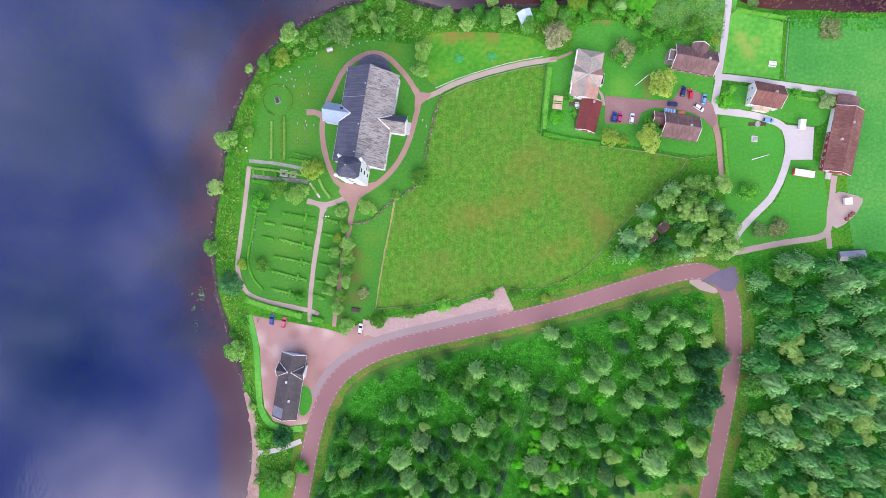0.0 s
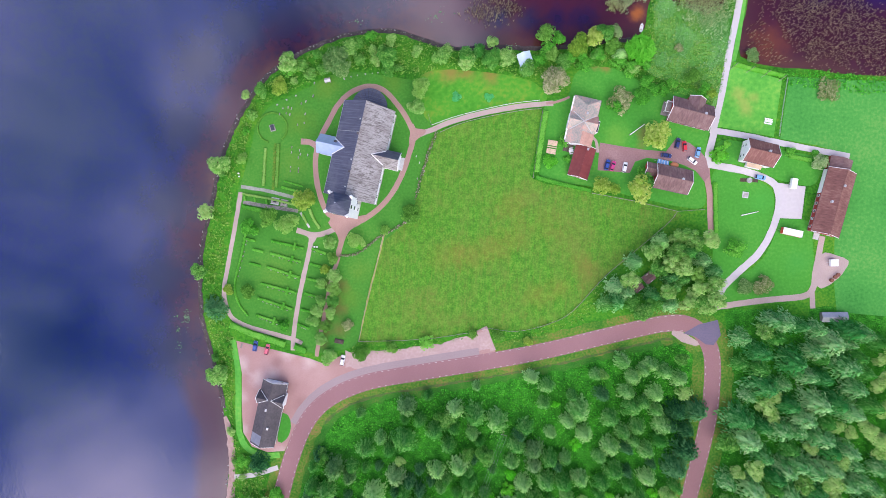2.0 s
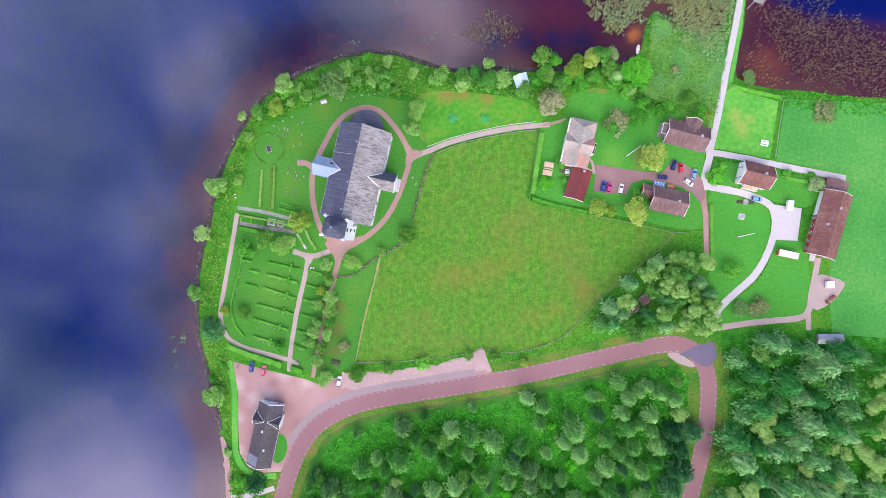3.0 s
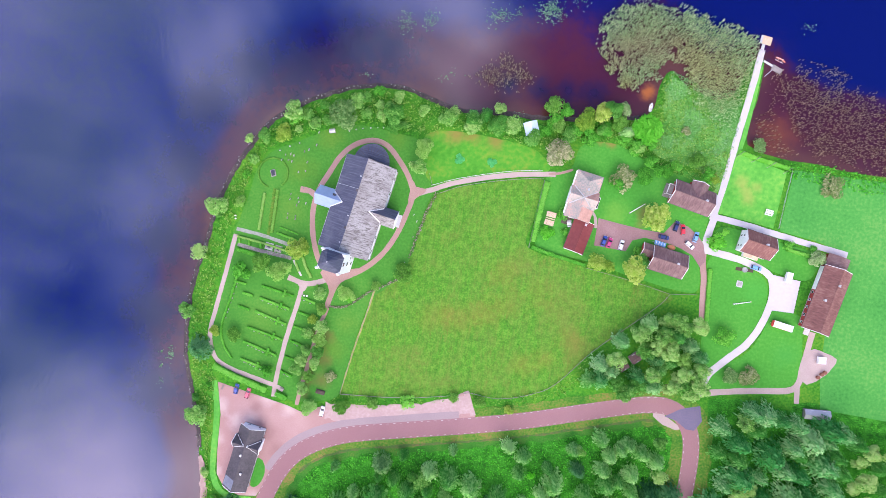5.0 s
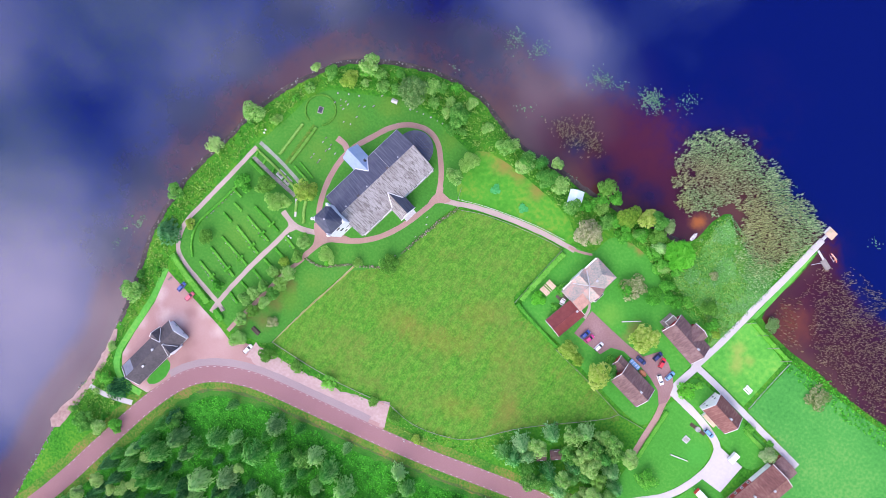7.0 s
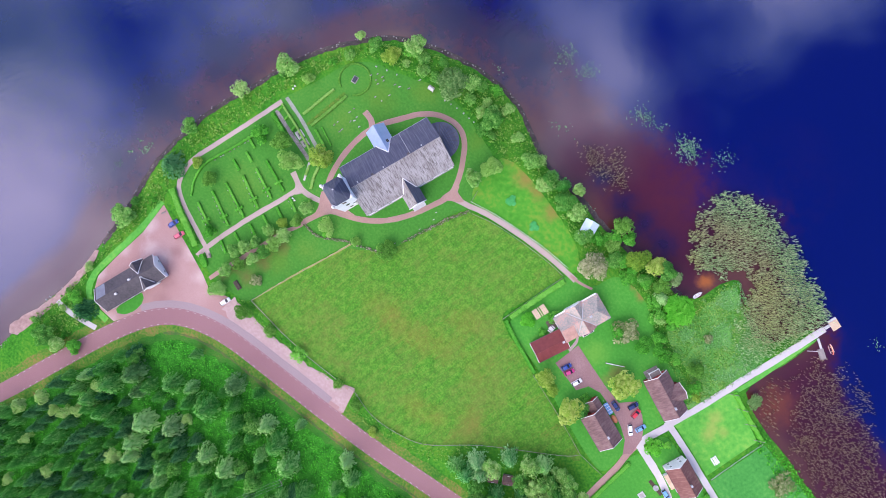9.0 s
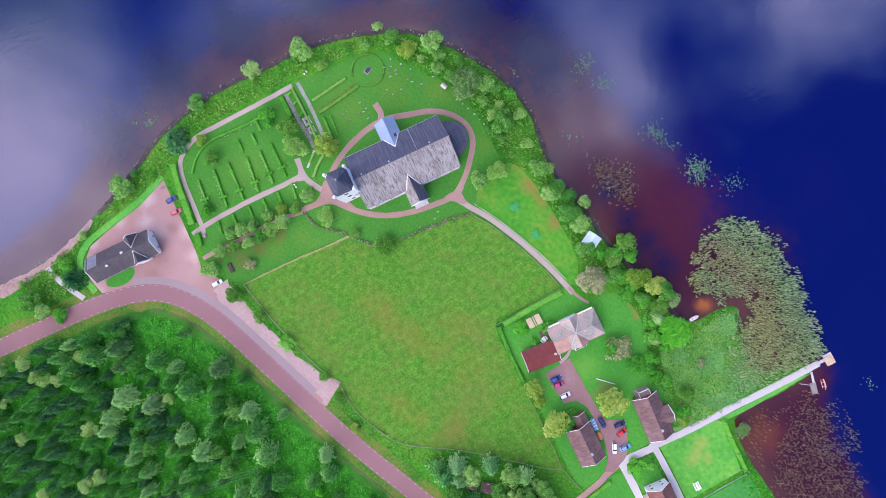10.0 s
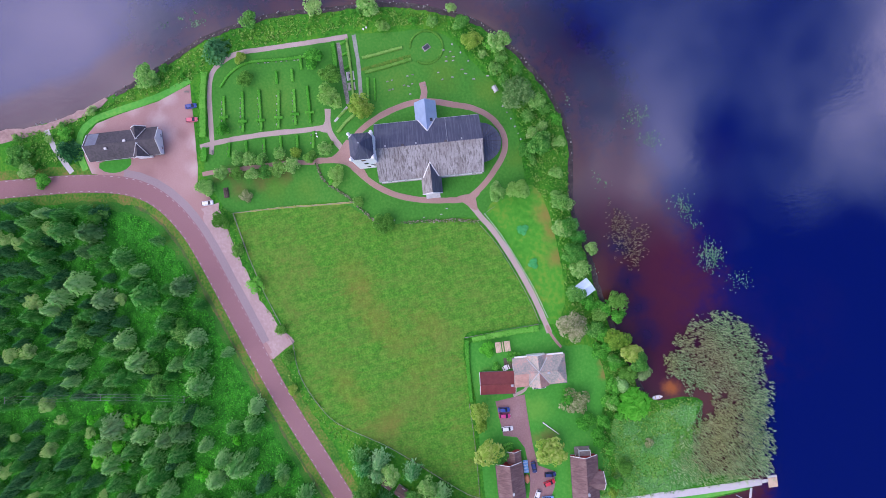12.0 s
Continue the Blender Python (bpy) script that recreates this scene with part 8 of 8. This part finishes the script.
part("strap", tube(B(), (-1.95, 0, 0.3), (1.95, 0, 0.3), 0.05), M_STEEL, t)
for k, (x, y) in enumerate(((174.5, 12.7), (175.9, 14.2), (177.1, 15.2))):
    b = part("barrel", lathe(B(), [(0.5, 0), (0.55, 0.06), (0.55, 0.5), (0.58, 0.55), (0.55, 0.6), (0.55, 1.1), (0.5, 1.16)], 14), mat("rusty_steel", [(0.16, 0.06, 0.04), (0.28, 0.12, 0.08)], fine=3, coarse=0.8) if k == 0 else bpy.data.materials["rusty_steel"])
    b.location = (x, y, 0.1)
    b.scale = (1.4, 1.4, 1.0)
    tagged(b, "rust-brown barrel beside the gravel patch", "barrel", "barrels by the gravel patch")

# ======== garden things ========
t = thing("garden_shelter", 50.3, 62.9, 83, 0, "garden shelter with a pale plank roof", "shelter")
for sx in (-2.3, 2.3):
    for sy in (-1.6, 1.6):
        part("post", box(B(), sx, sy, 0, 0.16, 0.16, 2.1), M_PALEWOOD, t)
for k in range(13):
    if k not in (5, 7):
        part("roof_plank", box(B(), -2.7 + 0.45 * k, 0, 2.1, 0.4, 4.1, 0.09), M_PALEWOOD, t)
t = thing("tarp_shed", 36.7, 99.6, -68, 0, "boat shed under a pale blue tarpaulin", "shed")
part("cover", gable_roof(6.8, 5.6, 2.0, 3.4, 0.2, hip_b=1.2), mat("pale_blue_tarpaulin", [(0.52, 0.68, 0.82), (0.68, 0.80, 0.90)], fine=0.8, coarse=0.3, rough=0.5, bump=0.04), t)
part("frame", gable_walls(5.0, 3.8, 1.6, 2.5), M_GREYWOOD, t)
t = thing("garden_deck", 57.6, 63.6, 80.5, 0, "dark timber garden deck between house and barn", "deck")
for k in range(9):
    part("board", box(B(), -1.8 + 0.45 * k, 0, 0.12, 0.4, 4.2, 0.05), M_BARK, t)
for cx in (-1.7, 1.7):
    part("bearer", box(B(), cx, 0, 0, 0.2, 4.2, 0.12), M_BARK, t)
t = thing("garden_table", 58.9, 62.0, 10, 0, "white garden furniture beside the barn", "table")
part("tabletop", box(B(), 0, 0, 0.7, 2.0, 1.4, 0.06), M_TRIM, t)
for sx in (-0.8, 0.8):
    part("leg", box(B(), sx, 0, 0, 0.1, 1.0, 0.7), M_TRIM, t)
for sy in (-1.2, 1.2):
    part("bench_seat", box(B(), 0.2, sy, 0.4, 1.8, 0.4, 0.06), M_TRIM, t)
t = thing("picnic_table", 143.0, 79.7, -8, 0, "white picnic table on the bright lawn", "table")
part("tabletop", box(B(), 0, 0, 0.74, 3.4, 1.0, 0.07), M_TRIM, t)
for sy in (-1.0, 1.0):
    part("bench_seat", box(B(), 0, sy, 0.42, 3.4, 0.5, 0.06), M_TRIM, t)
for sx in (-1.3, 1.3):
    part("leg", box(B(), sx, 0, 0, 0.14, 2.0, 0.42), M_TRIM, t)
    part("leg", box(B(), sx, 0, 0.42, 0.14, 0.5, 0.32), M_TRIM, t)
for a, b in (((84.1, 70.6), (90.0, 75.4)), ((134.2, 38.4), (141.4, 40.5))):
    t = thing("flagpole", a[0], a[1], math.degrees(math.atan2(b[1] - a[1], b[0] - a[0])), 0, "white flagpole lying on the lawn", "flagpole", "flagpoles on the lawns")
    n = math.hypot(b[0] - a[0], b[1] - a[1])
    part("pole", tube(B(), (0, 0, 0.3), (n, 0, 0.3), 0.2, 0.13, 10), M_TRIM, t)
    part("knob", lathe(B(), [(0.05, 0.1), (0.22, 0.2), (0.22, 0.4), (0.05, 0.5)], 10, n, 0), M_PALEWOOD, t)
    part("foot", box(B(), 0, 0, 0, 0.5, 0.6, 0.3), M_STONE, t)
t = thing("well", 136.6, 53.8, 0, 0, "round white well in a dark flower bed", "well")
part("ring", lathe(B(), [(1.1, 0), (1.15, 0.1), (1.1, 0.8), (0.9, 0.85), (0.85, 0.4), (0.1, 0.38)], 20), M_PALESTONE, t)
part("flower_bed", box(B(), 0, 0, 0, 7.6, 1.5, 0.12), mat("dark_soil", [(0.05, 0.035, 0.025), (0.10, 0.07, 0.05)], fine=2, coarse=0.5, bump=0.05), t, "dark soil flower bed")
t = thing("fire_pit", 135.4, 47.4, -5, 0, "square grey stone fire pit on the lawn", "fire pit")
for cx, cy, sx, sy in ((0, 1.1, 2.6, 0.4), (0, -1.1, 2.6, 0.4), (1.1, 0, 0.4, 1.8), (-1.1, 0, 0.4, 1.8)):
    part("kerb", box(B(), cx, cy, 0, sx, sy, 0.3), M_PALESTONE, t)
part("ash_bed", box(B(), 0, 0, 0, 1.8, 1.8, 0.1), M_STONE, t)
for x, y in ((125.2, 101.2), (132.3, 100.0), (139.1, 98.6), (146.4, 97.2)):
    t = thing("net_post", x, y, 42, 0, "leaning post with dark green net", "post", "net posts above the reeds")
    part("pole", tube(B(), (0, 0, 0), (4.2, 0, 1.6), 0.09), M_GREYWOOD, t)
    bm = B()
    solid(bm, [Vector((0.6, 0.1, 0.35)), Vector((4.2, 0.1, 1.6)), Vector((3.6, 1.3, 0.5))], 0.04)
    part("net", bm, L_HEDGE, t, "dark green net")
t = thing("road_sign", 41.5, -25.4, 10, 0, "small white road sign on a grey post", "sign")
part("post", tube(B(), (0, 0, 0), (0, 0, 2.4), 0.05), M_STEEL, t)
part("panel", box(B(), 0, -0.06, 1.9, 0.7, 0.05, 0.7), M_TRIM, t)

# power line through the wood
poles = [(36.6, -61), (27.5, -92), (19.0, -128)]
for x, y in poles:
    t = thing("power_pole", x, y, 75, 0, "wooden power pole with a crossbar", "power pole", "poles of the power line")
    part("pole", tube(B(), (0, 0, -0.2), (0, 0, 9.2), 0.16, 0.11), M_BARK, t)
    part("crossbar", box(B(), 0, 0, 8.8, 0.14, 2.6, 0.14), M_GREYWOOD, t)
    for k in (-1.15, 0, 1.15):
        part("insulator", lathe(B(), [(0.05, 8.94), (0.08, 9.0), (0.08, 9.15), (0.03, 9.2)], 8, 0, k), M_TRIM, t)
for k in (-1.15, 0, 1.15):
    bm = B()
    tu = radians(75)
    for (ax, ay), (bx, by) in zip(poles, poles[1:]):
        pts = [(ax + (bx - ax) * s - math.sin(tu) * k, ay + (by - ay) * s + math.cos(tu) * k, 9.2 - 3.2 * s * (1 - s)) for s in np.linspace(0, 1, 9)]
        for p, q in zip(pts, pts[1:]):
            tube(bm, p, q, 0.03, n=4)
    w = part("power_wire", bm, M_WIRE)
    tagged(w, "thin grey sagging power wire over the wood", "wire", "wires of the power line")

# ======== pier, boats, water plants ========
t = thing("pier", 129.1, 145.0, 83, 0, "white timber pier with floating platforms", "pier")
part("deck", box(B(), 1.4, 0, -0.25, 4.2, 2.6, 0.28), M_PAVED, t, "pale pier head")
for k in range(6):
    part("plank", box(B(), 3.9 + 0.42 * k, 0.1, -0.22, 0.38, 1.3, 0.1), M_PALESTONE, t, "pale gangway plank")
for sx in (0.2, 3.0):
    for sy in (-1.0, 1.0):
        part("pile", tube(B(), (sx, sy, -2.0), (sx, sy, 0.25), 0.13), M_GREYWOOD, t)
pf = part("platform", box(B(), 8.0, -0.9, -0.5, 3.6, 3.8, 0.36), M_PALEWOOD, t, "yellowish floating platform")
for k in range(9):
    part("board", box(B(), 6.4 + 0.4 * k, -0.9, -0.14, 0.36, 3.8, 0.05), M_PALEWOOD, pf)
part("float", box(B(), 8.0, 1.5, -0.6, 3.6, 0.8, 0.5), M_PALESTONE, t, "pale float")
t = thing("side_pier", 131.0, 144.0, -22, 0, "grey side pier with a boat moored to it", "pier")
part("gangway", box(B(), 2.2, 0, -0.4, 4.4, 0.9, 0.14), M_PALESTONE, t)
part("deck", box(B(), 6.6, -0.4, -0.5, 4.6, 2.4, 0.3), M_GREYWOOD, t)
for sx in (5.0, 8.4):
    part("pile", tube(B(), (sx, -1.3, -2), (sx, -1.3, 0.4), 0.12), M_GREYWOOD, t)
part("mooring_boom", tube(B(), (5.0, -1.6, -0.4), (3.6, -5.6, -0.45), 0.12), M_PALESTONE, t, "pale mooring boom")


def boat(x, y, turn, L, W, skin, label, z=WATER_Z - 0.12):
    b = thing("rowing_boat", x, y, turn, z, label, "boat", "rowing boats")
    n = 9
    bm = B()
    rows_ = []
    for s in (0.0, 0.06):
        for k in range(n):
            u = k / (n - 1)
            w = W / 2 * (math.sin(math.pi * (0.12 + 0.88 * u) ** 0.8) ** 0.6 if u < 1 else 0.05) * (1 - s * 2)
            w = max(w, 0.05)
            xx = -L / 2 + L * u
            rows_.append([bm.verts.new(p) for p in ((xx, -w, 0.55), (xx, -w * 0.6, 0.05 + s), (xx, w * 0.6, 0.05 + s), (xx, w, 0.55))])
    for half in (rows_[:n], rows_[n:]):
        for a, c in zip(half, half[1:]):
            for i in range(3):
                bm.faces.new((a[i], c[i], c[i + 1], a[i + 1]))
    bmesh.ops.recalc_face_normals(bm, faces=bm.faces)
    part("hull", bm, skin, b)
    for u in (-0.22, 0.18):
        part("thwart", box(B(), u * L, 0, 0.36, 0.26, W * 0.86, 0.05), M_PALEWOOD, b)
    part("gunwale", tube(tube(B(), (-L / 2, W * 0.3, 0.56), (L * 0.3, W * 0.46, 0.56), 0.05), (-L / 2, -W * 0.3, 0.56), (L * 0.3, -W * 0.46, 0.56), 0.05), M_TRIM, b)
    return b


boat(86.0, 117.2, 84, 4.0, 1.6, PAINT["white"], "white rowing boat drawn up on the muddy shore", -0.1)
boat(137.9, 145.2, -16, 4.4, 1.8, mat("orange_boat", [(0.72, 0.20, 0.12), (0.80, 0.28, 0.18)], fine=1, coarse=0.5, rough=0.4), "orange rowing boat moored at the side pier")


def lily_pads(name, spots, label, seed):
    r = np.random.default_rng(seed)
    V, F, b = [], [], 0
    for x, y, rx, ry, n in spots:
        for _ in range(n):
            px, py = x + r.normal(0, rx / 2), y + r.normal(0, ry / 2)
            s, a0 = r.uniform(0.14, 0.32), r.uniform(0, 6.28)
            k = 7
            V += [(px + s * math.cos(a0 + 5.9 * i / (k - 1)), py + s * 0.8 * math.sin(a0 + 5.9 * i / (k - 1)), WATER_Z + 0.015 + r.uniform(0, 0.06)) for i in range(k)]
            F.append(tuple(range(b, b + k)))
            b += k
    return tagged(new(name, mesh_np(name, V, F, L_PAD)), label, "water plants", kind="stuff")


lily_pads("lily_pads", [(-24.6, 138.6, 4, 5, 80), (-13.8, 141, 4, 5, 90), (12.8, 146, 3, 4, 50), (17.2, 147.6, 4, 3, 70), (23.2, 149.6, 2.5, 3, 20), (37.4, 152.6, 5.6, 4.6, 340), (49.8, 161.4, 4, 6, 70), (30, 106.5, 3, 1, 12), (-3, 118, 6, 3, 25), (-38, 113.5, 4, 2, 10), (148, 160, 3, 3, 20)], "scattered pale green lily pads on the lake", 3)
lily_pads("shore_lilies", [(-105.6, -21, 1.4, 4, 45), (-108.3, -27, 2, 2, 16), (-108.1, -33.9, 1.5, 2, 12), (-109.4, -20.3, 2, 1.5, 8)], "pale floating plants off the western shore", 4)
bm = B()
r = random.Random(31)
p = spline(SHORE_WEST, 1.0)
for x, y, _ in along(p, 0.8):
    if r.random() < 0.75:
        boulder(bm, x + r.uniform(-1.2, 0.8), y + r.uniform(-0.6, 0.6), -0.5 + r.uniform(-0.1, 0.1), r.uniform(0.15, 0.5), r)
tagged(part("shore_stones", bm, M_STONE), "grey stones along the waterline", "stones", kind="stuff")

# ======== road markings ========
DASH = bpy.data.meshes.new("dash")
bm = box(B(), 0, 0, 0, 1.0, 0.15, 0.006)
bm.to_mesh(DASH)
bm.free()
DASH.materials.append(M_PAINT)
for owner, line, z, keep in ((road, ROAD, 0.062, lambda x, y: y > -125 and x < 108), (road_east, ROAD_EAST, 0.075, lambda x, y: y > -112 and not (112 < x < 129 and y > -20))):
    for side in (-3.15, 3.15):
        p, _ = offset_line(line, side)
        for x, y, tu in along(p, 3.0):
            if keep(x, y):
                o = new("dash", DASH)
                o.parent = owner
                o.matrix_basis = pose(x, y, z, 0, 0, tu)
